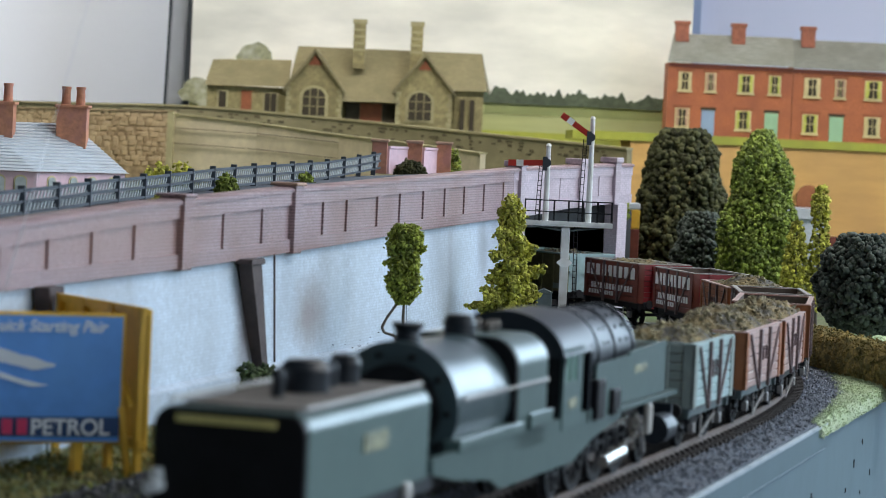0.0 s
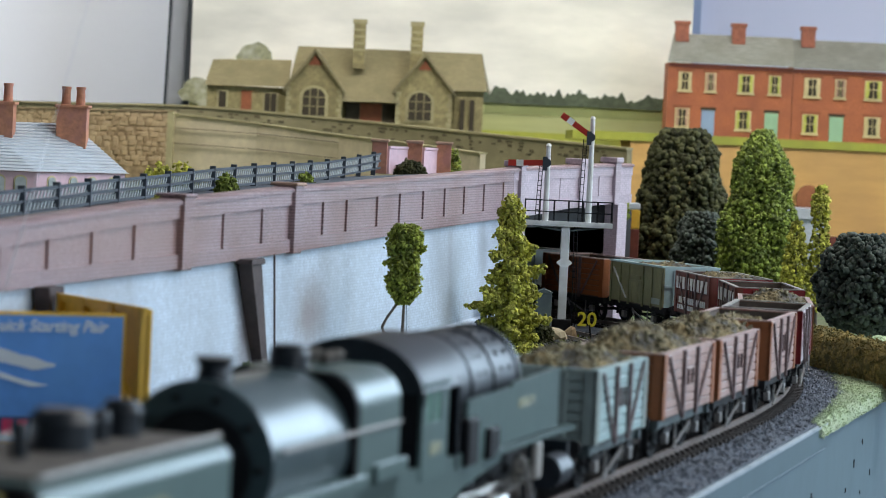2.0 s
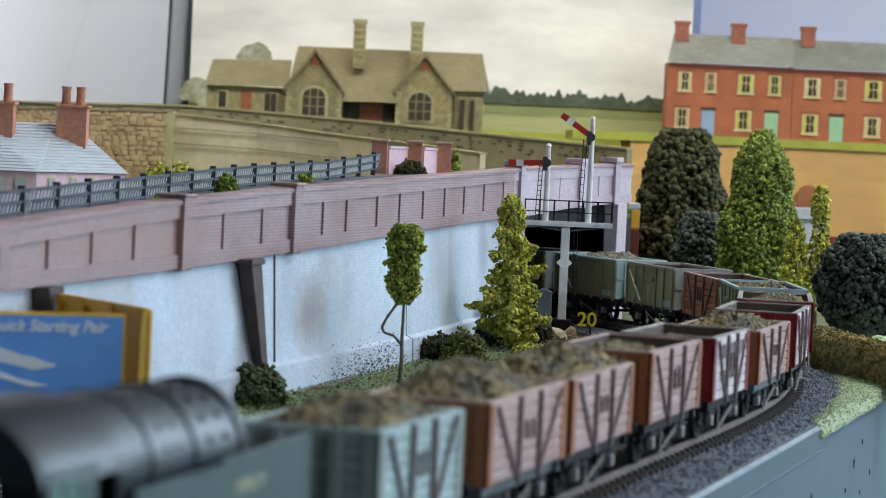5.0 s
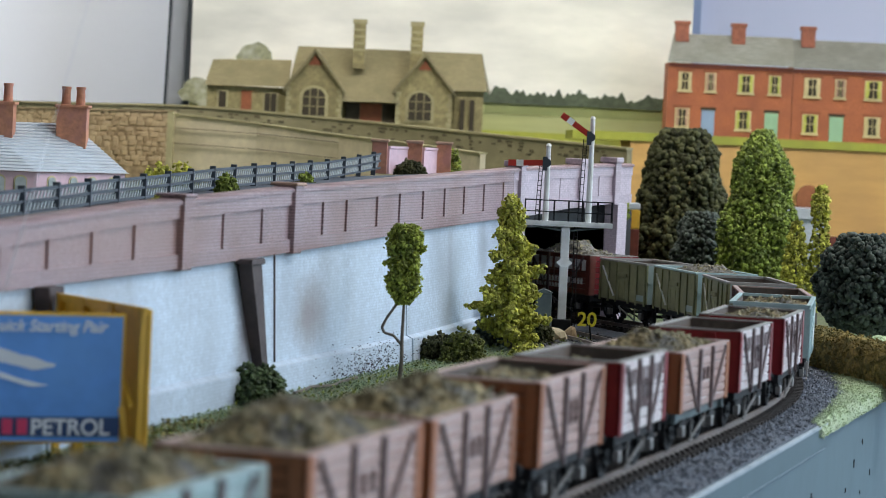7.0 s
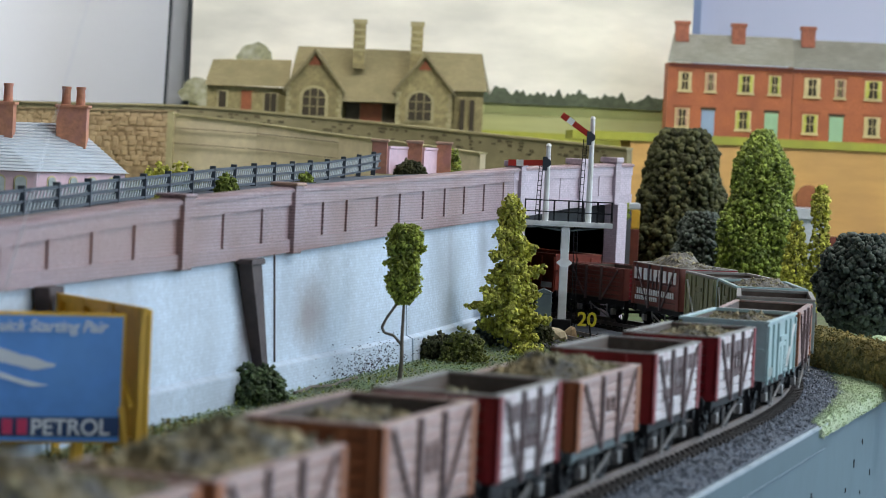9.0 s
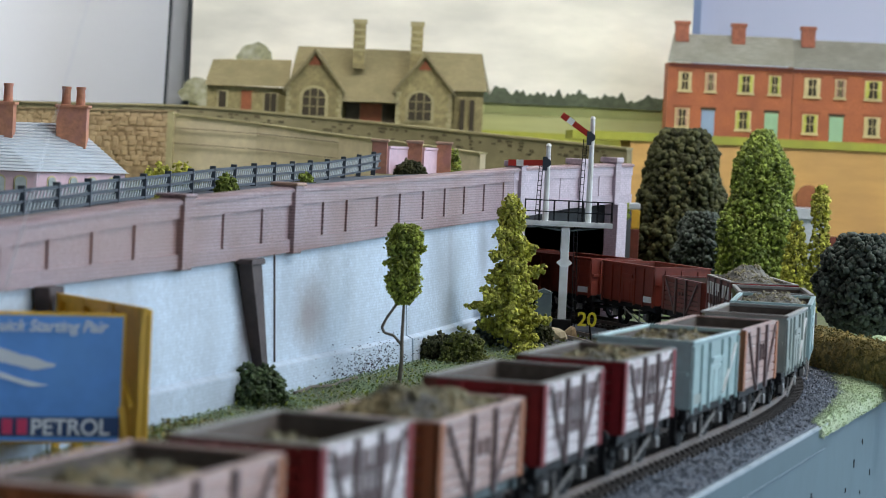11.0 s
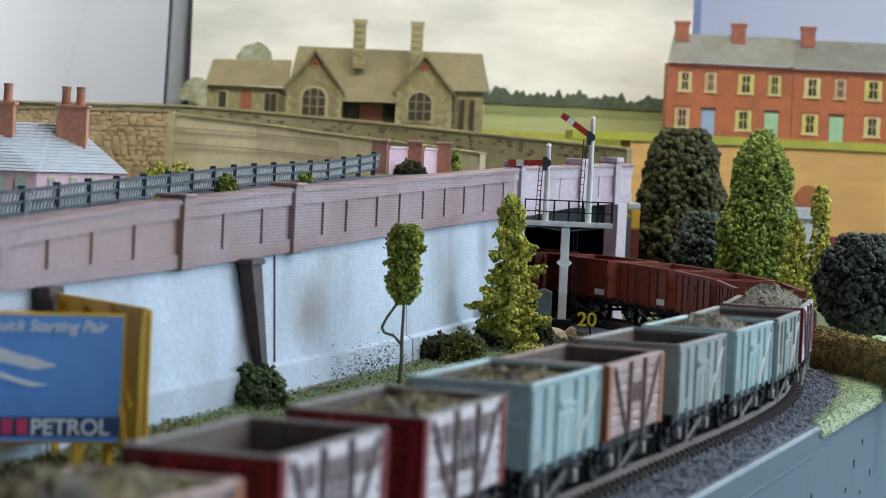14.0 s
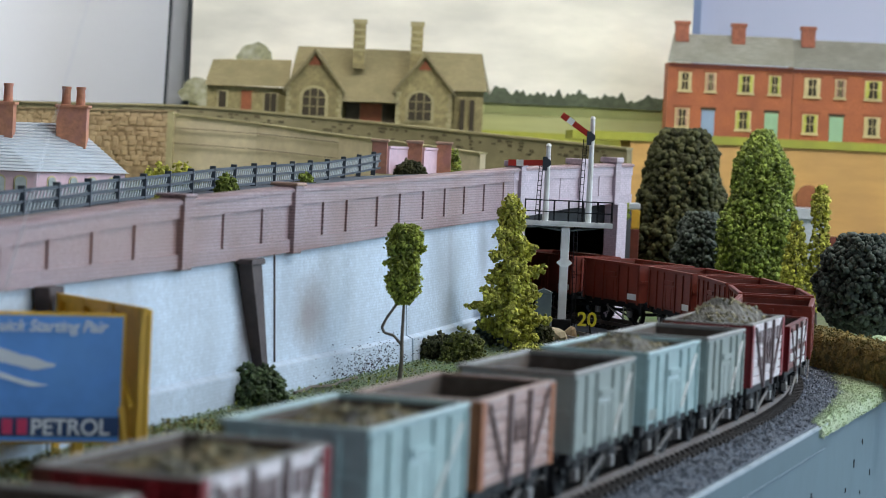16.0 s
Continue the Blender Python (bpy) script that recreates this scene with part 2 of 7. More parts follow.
M = dict(
    ground=mat("earth_and_scatter", (0.10, 0.11, 0.05), 0.95, 0.5, 500, 0.6, second=(0.09, 0.16, 0.05), coarse=35),
    grass=mat("grass_scatter", (0.42, 0.52, 0.32), 0.95, 0.2, 900, 0.5, second=(0.50, 0.58, 0.42), coarse=70),
    footgrass=mat("wall_foot_grass", (0.25, 0.33, 0.21), 0.95, 0.4, 700, 0.6, second=(0.30, 0.38, 0.24), coarse=60),
    drygrass=mat("dry_olive_scatter", (0.21, 0.18, 0.065), 0.95, 0.5, 700, 0.6, second=(0.13, 0.15, 0.05), coarse=60, island=True),
    darkchip=mat("dark_ballast_chip", (0.075, 0.078, 0.085), 0.75, 0.4, 600, 0.3, island=True),
    ballast=mat("ballast_grey", (0.095, 0.113, 0.142), 0.85, 0.5, 900, 0.8, second=(0.115, 0.125, 0.15), coarse=90, spec=0.3),
    stone_bit=mat("ballast_chip", (0.14, 0.162, 0.20), 0.65, 0.3, 600, 0.3, island=True),
    rail=mat("rail_steel", (0.23, 0.19, 0.17), 0.45, 0.25, 400, 0.1, metal=0.35, second=(0.17, 0.13, 0.11)),
    sleeper=mat("sleeper_brown", (0.048, 0.041, 0.038), 0.85, 0.3, 500, 0.3, spec=0.2),
    fascia=mat("fascia_blue_grey", (0.098, 0.155, 0.188), 0.7, 0.06, 60, 0.05, second=(0.10, 0.155, 0.185), coarse=9, spec=0.25),
    fascia_edge=mat("fascia_worn_edge", (0.42, 0.50, 0.56), 0.5, 0.15, 300, 0.1, second=(0.25, 0.33, 0.4), coarse=60),
    brick=mat("parapet_brick_mauve", (0.385, 0.275, 0.295), 0.45, 0.20, 700, 0.45, second=(0.30, 0.185, 0.175), coarse=26, blotch=(0.4, 0.7), courses=0.42),
    # The parapet's mauve brick again, paler with window light put into it.
    bricklit=mat("bridge_brick_lit_mauve", (0.56, 0.47, 0.54), 0.45, 0.16, 700, 0.4, second=(0.47, 0.38, 0.43), coarse=30, courses=0.16),
    wallblue=mat("retaining_wall_pale", (0.53, 0.625, 0.735), 0.6, 0.15, 420, 0.22, second=(0.45, 0.525, 0.61), coarse=30, blotch=(0.38, 0.72), courses=0.15, streaks=0.3),
    soot=mat("buttress_sooty", (0.065, 0.05, 0.052), 0.8, 0.35, 300, 0.3, second=(0.10, 0.075, 0.072), coarse=50),
    coping=mat("coping_tan", (0.42, 0.27, 0.2), 0.7, 0.2, 300, 0.2),
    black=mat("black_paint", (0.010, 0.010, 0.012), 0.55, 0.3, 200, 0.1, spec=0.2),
    # Near-black that stands in for deep shade on the added closing boards.
    dark=mat("shade_lining_black", (0.008, 0.008, 0.01), 0.9, 0.3, 100, 0.0),
    hallwall=mat("hall_wall_lavender_grey", (0.84, 0.87, 0.97), 0.8, 0.02, 4, 0.0, second=(0.82, 0.85, 0.96), coarse=1),
    hallroom=mat("hall_plaster", (0.28, 0.28, 0.29), 0.85, 0.03, 4, 0.0, second=(0.26, 0.26, 0.27), coarse=1),
    hallblue=mat("hall_screen_lavender_blue", (0.50, 0.55, 0.72), 0.8, 0.02, 4, 0.0, second=(0.48, 0.53, 0.70), coarse=1),
    hallfloor=mat("hall_floor", (0.20, 0.17, 0.14), 0.6, 0.2, 8, 0.0),
    alu=mat("aluminium_upright", (0.62, 0.65, 0.72), 0.35, 0.05, 30, 0.0, metal=0.6),
    tan=mat("tan_hillside_board", (0.58, 0.35, 0.115), 0.7, 0.12, 30, 0.05, second=(0.47, 0.29, 0.11), coarse=11, grain=(1, 1, 4)),
    rubble=mat("rubble_stone", (0.40, 0.29, 0.165), 0.85, 0.45, 160, 0.4, second=(0.20, 0.135, 0.07), coarse=110),
    ashlar=mat("ashlar_stone_green_grey", (0.26, 0.23, 0.13), 0.8, 0.2, 140, 0.3, second=(0.20, 0.18, 0.10), coarse=70),
    concrete=mat("concrete_grey_brown", (0.60, 0.52, 0.36), 0.8, 0.18, 60, 0.2, second=(0.46, 0.40, 0.26), coarse=22),
    slate=mat("slate_blue_grey", (0.44, 0.49, 0.55), 0.5, 0.14, 260, 0.2, second=(0.40, 0.42, 0.46), coarse=40, grain=(0.4, 0.4, 2)),
    pinkwall=mat("pink_render", (0.66, 0.46, 0.53), 0.7, 0.1, 200, 0.1),
    chimney=mat("terracotta_brick", (0.52, 0.235, 0.14), 0.75, 0.25, 300, 0.2, second=(0.44, 0.20, 0.17), coarse=90),
    stationroof=mat("station_roof_tiles", (0.25, 0.215, 0.115), 0.8, 0.18, 300, 0.2, second=(0.20, 0.175, 0.09), coarse=60, grain=(0.6, 0.6, 4)),
    stationwall=mat("station_stone", (0.27, 0.23, 0.11), 0.85, 0.35, 230, 0.3, second=(0.20, 0.17, 0.08), coarse=120),
    quoin=mat("station_quoin_stone", (0.37, 0.33, 0.18), 0.85, 0.15, 200, 0.2),
    glassdark=mat("window_dark", (0.055, 0.045, 0.03), 0.6, 0.3, 200, 0.0, spec=0.2),
    redwood=mat("red_painted_wood", (0.27, 0.085, 0.035), 0.7, 0.2, 200, 0.1),
    terracebrick=mat("terrace_red_brick", (0.40, 0.125, 0.055), 0.75, 0.22, 500, 0.25, second=(0.30, 0.095, 0.05), coarse=45, blotch=(0.35, 0.7)),
    terracechimney=mat("terrace_chimney_brick", (0.33, 0.115, 0.07), 0.75, 0.25, 400, 0.2, second=(0.24, 0.09, 0.06), coarse=90),
    terraceroof=mat("terrace_roof_slate", (0.235, 0.235, 0.20), 0.7, 0.22, 260, 0.3, second=(0.19, 0.185, 0.15), coarse=50, grain=(0.5, 0.5, 3)),
    cream=mat("cream_paint", (0.56, 0.48, 0.27), 0.6, 0.08, 200, 0.0),
    white=mat("white_paint", (0.78, 0.80, 0.80), 0.5, 0.06, 200, 0.05, second=(0.6, 0.6, 0.58), coarse=120),
    curtain=mat("lime_curtain", (0.50, 0.52, 0.12), 0.8, 0.15, 200, 0.0),
    doorblue=mat("door_blue", (0.26, 0.36, 0.55), 0.5, 0.05, 100, 0.0),
    doorgreen=mat("door_green", (0.28, 0.46, 0.32), 0.5, 0.05, 100, 0.0),
    fence=mat("fence_grey_blue", (0.38, 0.42, 0.43), 0.6, 0.2, 300, 0.1),
    fencepost=mat("fence_post_dark", (0.04, 0.05, 0.065), 0.6, 0.2, 300, 0.1),
    ochre=mat("ochre_timber", (0.76, 0.45, 0.05), 0.5, 0.18, 200, 0.2, second=(0.52, 0.27, 0.03), coarse=50, blotch=(0.5, 0.8), grain=(1, 1, 0.2)),
    posterblue=mat("poster_blue", (0.125, 0.345, 0.82), 0.5, 0.1, 80, 0.0, second=(0.17, 0.42, 0.86), coarse=25),
    posternavy=mat("poster_navy", (0.03, 0.07, 0.19), 0.5, 0.06, 80, 0.0),
    posterred=mat("poster_red", (0.62, 0.05, 0.14), 0.5, 0.06, 80, 0.0),
    posterwhite=mat("poster_white", (0.72, 0.76, 0.82), 0.5, 0.06, 80, 0.0),
    leafdark=mat("leaf_dark_olive", (0.064, 0.066, 0.028), 0.85, 0.45, 420, 0.8, second=(0.03, 0.034, 0.016), coarse=160, spec=0.25, island=True),
    leafblack=mat("leaf_blackish_green", (0.058, 0.076, 0.062), 0.8, 0.3, 500, 0.3, island=True),
    leafbush=mat("leaf_deep_green", (0.055, 0.085, 0.028), 0.8, 0.3, 500, 0.3, island=True),
    leafgreen=mat("leaf_mid_green", (0.215, 0.275, 0.045), 0.8, 0.3, 500, 0.3, second=(0.10, 0.145, 0.03), coarse=110, island=True),
    leafyellow=mat("leaf_yellow_green", (0.41, 0.405, 0.065), 0.85, 0.3, 500, 0.3, island=True),
    leafmossdark=mat("leaf_brownish_moss", (0.105, 0.115, 0.022), 0.85, 0.3, 500, 0.3, island=True),
    leafmoss=mat("leaf_moss_green", (0.19, 0.235, 0.035), 0.85, 0.3, 500, 0.3, island=True),
    leaflime=mat("leaf_lime_green", (0.27, 0.31, 0.045), 0.85, 0.35, 500, 0.3, second=(0.12, 0.17, 0.03), coarse=90, island=True),
    hedge=mat("hedge_brown_green", (0.32, 0.24, 0.07), 0.9, 0.5, 700, 0.9, second=(0.13, 0.115, 0.035), coarse=220, blotch=(0.4, 0.6)),
    bark=mat("bark_grey_brown", (0.13, 0.11, 0.09), 0.85, 0.3, 400, 0.4),
    sigyellow=mat("sign_yellow", (0.75, 0.66, 0.05), 0.5, 0.05, 80, 0.0),
    signalred=mat("signal_red", (0.42, 0.03, 0.02), 0.4, 0.1, 100, 0.0),
    field=mat("printed_field_green", (0.44, 0.46, 0.20), 0.8, 0.12, 40, 0.0, second=(0.50, 0.51, 0.25), coarse=9, grain=(0.3, 1, 3)),
    fieldbright=mat("printed_meadow_bright", (0.40, 0.42, 0.06), 0.8, 0.15, 40, 0.0, second=(0.30, 0.33, 0.06), coarse=25),
    fielddark=mat("printed_crop_green", (0.27, 0.30, 0.12), 0.8, 0.15, 60, 0.0, grain=(0.3, 1, 3)),
    printtree=mat("printed_tree_grey_green", (0.075, 0.095, 0.06), 0.8, 0.35, 250, 0.0),
    printpale=mat("printed_tree_pale", (0.30, 0.31, 0.19), 0.8, 0.35, 260, 0.0, second=(0.48, 0.48, 0.38), coarse=120),
    rubbletwo=mat("rubble_stone_light", (0.47, 0.355, 0.21), 0.85, 0.40, 200, 0.4, second=(0.32, 0.22, 0.12), coarse=140),
    screenedge=mat("screen_shadow_blue", (0.22, 0.29, 0.46), 0.8, 0.05, 20, 0.0),
    lump=mat("mineral_lump", (0.25, 0.225, 0.14), 0.9, 0.4, 500, 0.4, island=True),
    stonedark=mat("stone_dark", (0.12, 0.10, 0.055), 0.85, 0.3, 200, 0.2),
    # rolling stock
    # Olive for the steel wagons' inner sides: their shade put into the colour.
    wshadeolive=mat("wagon_inner_shade_olive", (0.235, 0.235, 0.12), 0.5, 0.15, 300, 0.15, second=(0.17, 0.165, 0.09), coarse=70),
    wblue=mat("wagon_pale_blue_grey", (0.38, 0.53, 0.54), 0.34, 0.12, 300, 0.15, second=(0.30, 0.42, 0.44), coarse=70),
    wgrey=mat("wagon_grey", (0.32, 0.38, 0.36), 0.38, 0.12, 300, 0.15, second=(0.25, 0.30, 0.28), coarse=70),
    # Outer-side brown with the window's pale sheen put into the base.
    wbrown=mat("wagon_brown_painted_sheen", (0.50, 0.365, 0.335), 0.32, 0.14, 300, 0.25, second=(0.41, 0.265, 0.23), coarse=70),
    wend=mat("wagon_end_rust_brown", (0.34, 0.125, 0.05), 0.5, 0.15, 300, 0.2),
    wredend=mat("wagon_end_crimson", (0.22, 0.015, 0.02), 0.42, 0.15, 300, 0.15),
    # Maroon wagons' outer sides: near-white sheen painted into the plank colour.
    wsheenwhite=mat("wagon_plank_painted_sheen", (0.72, 0.68, 0.70), 0.33, 0.12, 350, 0.2, second=(0.46, 0.30, 0.32), coarse=170, blotch=(0.58, 0.72)),
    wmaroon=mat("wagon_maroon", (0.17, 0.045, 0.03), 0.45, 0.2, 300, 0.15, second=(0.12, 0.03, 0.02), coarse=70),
    wbauxite=mat("wagon_bauxite", (0.22, 0.038, 0.02), 0.45, 0.15, 300, 0.15, second=(0.15, 0.027, 0.016), coarse=70),
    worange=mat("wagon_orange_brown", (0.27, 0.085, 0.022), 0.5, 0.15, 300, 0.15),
    inside=mat("wagon_inside_brown_grey", (0.11, 0.085, 0.07), 0.8, 0.25, 300, 0.2),
    rim=mat("wagon_rim_grey", (0.34, 0.33, 0.31), 0.5, 0.2, 300, 0.15),
    iron=mat("strap_iron", (0.15, 0.105, 0.105), 0.45, 0.25, 300, 0.1),
    frameblack=mat("underframe_black", (0.018, 0.018, 0.02), 0.65, 0.3, 300, 0.1, spec=0.25),
    framegrey=mat("underframe_grey_green", (0.10, 0.135, 0.14), 0.55, 0.2, 300, 0.1),
    axlebox=mat("axlebox_worn_metal", (0.35, 0.34, 0.33), 0.4, 0.3, 300, 0.1, metal=0.5),
    steel=mat("bright_steel", (0.62, 0.60, 0.56), 0.25, 0.1, 200, 0.0, metal=0.9),
    load=mat("mineral_load", (0.215, 0.170, 0.085), 0.9, 0.7, 420, 0.8, second=(0.125, 0.122, 0.112), coarse=95, blotch=(0.47, 0.62)),
    loadgrey=mat("mineral_load_grey", (0.15, 0.145, 0.13), 0.9, 0.7, 420, 0.8, second=(0.25, 0.24, 0.21), coarse=170, blotch=(0.42, 0.62)),
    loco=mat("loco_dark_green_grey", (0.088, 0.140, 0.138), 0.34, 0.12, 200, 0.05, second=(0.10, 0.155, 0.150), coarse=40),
    locoblack=mat("loco_black", (0.016, 0.021, 0.028), 0.42, 0.25, 200, 0.05, second=(0.022, 0.027, 0.033), coarse=50, spec=0.35),
    locoboiler=mat("loco_boiler_sheen_green", (0.050, 0.078, 0.088), 0.30, 0.15, 200, 0.03, second=(0.065, 0.095, 0.10), coarse=60, spec=0.55),
    locotop=mat("loco_dusty_top", (0.13, 0.115, 0.10), 0.7, 0.25, 300, 0.2),
    plate=mat("worn_lettering", (0.30, 0.31, 0.20), 0.5, 0.35, 700, 0.0, second=(0.10, 0.14, 0.13), coarse=420),
    cabglass=mat("cab_window_green", (0.16, 0.30, 0.25), 0.25, 0.2, 150, 0.0),
    lampyellow=mat("lamp_cream_yellow", (0.75, 0.65, 0.25), 0.4, 0.1, 100, 0.0),
)

# Sooty smudges on the wall face; darker patches by the buttress and foot.
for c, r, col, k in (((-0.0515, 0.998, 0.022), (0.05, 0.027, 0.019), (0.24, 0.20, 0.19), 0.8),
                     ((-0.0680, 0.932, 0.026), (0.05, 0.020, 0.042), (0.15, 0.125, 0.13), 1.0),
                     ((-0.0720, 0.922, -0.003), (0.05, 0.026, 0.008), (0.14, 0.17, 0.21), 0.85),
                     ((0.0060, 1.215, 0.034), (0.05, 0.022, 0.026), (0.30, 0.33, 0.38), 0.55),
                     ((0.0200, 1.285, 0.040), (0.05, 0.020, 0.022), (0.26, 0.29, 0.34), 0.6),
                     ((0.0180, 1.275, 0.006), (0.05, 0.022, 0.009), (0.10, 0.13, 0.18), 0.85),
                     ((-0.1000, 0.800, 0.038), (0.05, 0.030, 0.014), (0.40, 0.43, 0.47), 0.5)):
    soft_patch(M["wallblue"], c, r, col, k)
# Redder towards the parapet's near end and along its lower edge.
soft_patch(M["brick"], (-0.10, 0.80, 0.055), (0.08, 0.16, 0.014), (0.36, 0.22, 0.19), 0.55)
soft_patch(M["brick"], (-0.066, 0.95, 0.046), (0.06, 0.10, 0.004), (0.24, 0.12, 0.10), 0.5)


# ---- mesh helpers ----
def link(name, bm, material, parent=None, label="", smooth=False):
    me = bpy.data.meshes.new(name)
    bm.normal_update()
    if smooth:
        hard = [e for e in bm.edges if len(e.link_faces) == 2 and e.calc_face_angle(0) > 0.6]
        bmesh.ops.split_edges(bm, edges=hard)
    bm.to_mesh(me)
    bm.free()
    me.materials.append(material)
    if smooth:
        for f in me.polygons:
            f.use_smooth = True
    ob = new(name, me)
    if parent is not None:
        ob.parent = parent
    if label:
        ob["label"] = label
    return ob


def part(name, bm, material, parent, label="", smooth=False):
    return link(name, bm, material, parent, label, smooth)


def share(name, mesh, parent, loc=(0, 0, 0), rz=0.0):
    ob = new(name, mesh)
    ob.parent = parent
    ob.matrix_basis = Matrix.Translation(loc) @ Matrix.Rotation(rz, 4, "Z")
    return ob


def box(bm, x0, x1, y0, y1, z0, z1, m=None, bevel=0.0):
    r = bmesh.ops.create_cube(bm, size=1)
    vs = r["verts"]
    for v in vs:
        v.co = Vector(((x0 + x1) / 2 + v.co.x * (x1 - x0), (y0 + y1) / 2 + v.co.y * (y1 - y0), (z0 + z1) / 2 + v.co.z * (z1 - z0)))
    if bevel:
        es = list({e for v in vs for e in v.link_edges})
        out = bmesh.ops.bevel(bm, geom=es, offset=bevel, segments=2, affect="EDGES", profile=0.5)
        vs = list({v for f in out["faces"] for v in f.verts} | {v for v in vs if v.is_valid})
    if m is not None:
        for v in vs:
            v.co = m @ v.co
    return vs


def cyl(bm, p0, p1, r0, r1=None, seg=12, cap=True):
    p0, p1 = Vector(p0), Vector(p1)
    d = p1 - p0
    r = bmesh.ops.create_cone(bm, cap_ends=cap, segments=seg, radius1=r0, radius2=r0 if r1 is None else r1, depth=d.length)
    m = Matrix.Translation((p0 + p1) / 2) @ d.to_track_quat("Z", "Y").to_matrix().to_4x4()
    for v in r["verts"]:
        v.co = m @ v.co
    return r["verts"]


def bar(bm, p0, p1, w, h=None):
    """A square-section bar between two points."""
    p0, p1 = Vector(p0), Vector(p1)
    d = p1 - p0
    m = Matrix.Translation((p0 + p1) / 2) @ d.to_track_quat("Z", "Y").to_matrix().to_4x4()
    hh = w if h is None else h
    return box(bm, -w / 2, w / 2, -hh / 2, hh / 2, -d.length / 2, d.length / 2, m)


def prism(bm, outline, y0, y1, axes="xz"):
    """An outline in two axes, carried along the third from y0 to y1."""
    def at3(a, b, c):
        return (a, c, b) if axes == "xz" else ((c, a, b) if axes == "yz" else (a, b, c))
    v0 = [bm.verts.new(at3(a, b, y0)) for a, b in outline]
    v1 = [bm.verts.new(at3(a, b, y1)) for a, b in outline]
    n = len(outline)
    bm.faces.new(v0)
    bm.faces.new(v1[::-1])
    for i in range(n):
        bm.faces.new((v0[i], v1[i], v1[(i + 1) % n], v0[(i + 1) % n]))
    bmesh.ops.recalc_face_normals(bm, faces=bm.faces)


def sweep(bm, pts, outline, closed=True):
    """Carries an outline of (sideways, up) along points (x, y, z); sideways is to the right of the way."""
    rings = []
    for i, q in enumerate(pts):
        a, b = Vector(pts[max(i - 1, 0)]), Vector(pts[min(i + 1, len(pts) - 1)])
        t = (b - a).to_2d().normalized()
        n = Vector((t.y, -t.x))
        rings.append([bm.verts.new((q[0] + n.x * u, q[1] + n.y * u, q[2] + w)) for u, w in outline])
    k = len(outline)
    for r0, r1 in zip(rings, rings[1:]):
        for j in range(k if closed else k - 1):
            bm.faces.new((r0[j], r0[(j + 1) % k], r1[(j + 1) % k], r1[j]))
    if closed:
        bm.faces.new(rings[0])
        bm.faces.new(rings[-1][::-1])
    bmesh.ops.recalc_face_normals(bm, faces=bm.faces)


def thing(name, label, category, group="", kind="", loc=(0, 0, 0), rz=0.0):
    ob = new(name)
    ob.empty_display_size = 0.01
    ob.matrix_basis = pose(*loc, 0, 0, rz)
    return tagged(ob, label, category, group, kind)


def raw(name, verts, faces, material, parent=None, smooth=False):
    me = bpy.data.meshes.new(name)
    me.from_pydata([tuple(v) for v in verts], [], [tuple(int(i) for i in f) for f in faces])
    me.materials.append(material)
    if smooth:
        for f in me.polygons:
            f.use_smooth = True
    ob = new(name, me)
    if parent is not None:
        ob.parent = parent
    return ob


OCTA = (np.array([(1, 0, 0), (-1, 0, 0), (0, 1, 0), (0, -1, 0), (0, 0, 1), (0, 0, -1)], float),
        np.array([(0, 2, 4), (2, 1, 4), (1, 3, 4), (3, 0, 4), (2, 0, 5), (1, 2, 5), (3, 1, 5), (0, 3, 5)]))


def ico():
    bm = bmesh.new()
    bmesh.ops.create_icosphere(bm, subdivisions=2, radius=1)
    v = np.array([tuple(q.co) for q in bm.verts])
    f = np.array([[q.index for q in g.verts] for g in bm.faces])
    bm.free()
    return v, f


ICO = ico()


def scatter(name, centres, sizes, shape, material, parent, rng, rough=0.25, flat=1.0, smooth=False):
    """Many small lumps, each a little different, in one mesh."""
    V, F = [], []
    bv, bf = shape
    k = len(bv)
    for i, (c, s) in enumerate(zip(centres, sizes)):
        q = rng.normal(size=(3, 3))
        q, _ = np.linalg.qr(q)
        v = (bv * (1 + rng.uniform(-rough, rough, (k, 1)))) * (s * np.array([1, rng.uniform(0.7, 1), rng.uniform(0.6, 1) * flat]))
        V.append(v @ q.T + c)
        F.append(bf + i * k)
    return raw(name, np.concatenate(V), np.concatenate(F), material, parent, smooth)


# ---- the railway's line, as arc lengths: 0 near the camera, growing towards the bridge ----
STEP = 0.0025
ARC = np.arange(-1.6, 2.2, STEP)
BEND = np.where(ARC < -0.35, 0.0, np.interp(ARC, np.linspace(-0.35, 0.5, 6), [0.0782, -0.0023, -0.1589, 0.5396, 1.4564, 1.98]))
ZERO = int(np.argmin(np.abs(ARC)))
HEAD = np.concatenate([[0], np.cumsum((BEND[1:] + BEND[:-1]) / 2 * STEP)])
HEAD = HEAD - HEAD[ZERO] + 1.251518
LX = np.concatenate([[0], np.cumsum((np.cos(HEAD[1:]) + np.cos(HEAD[:-1])) / 2 * STEP)])
LY = np.concatenate([[0], np.cumsum((np.sin(HEAD[1:]) + np.sin(HEAD[:-1])) / 2 * STEP)])
LX, LY = LX - LX[ZERO] + 0.052526, LY - LY[ZERO] + 0.76146


def line(s, off=0.0, z=0.0):
    x, y, h = np.interp(s, ARC, LX), np.interp(s, ARC, LY), np.interp(s, ARC, HEAD)
    off = off + 0.0012
    return (float(x + off * math.sin(h)), float(y - off * math.cos(h)), z)


def line_pose(s):
    h = float(np.interp(s, ARC, HEAD))
    x, y, z = line(s)
    return pose(x, y, z, 0, 0, math.degrees(h))


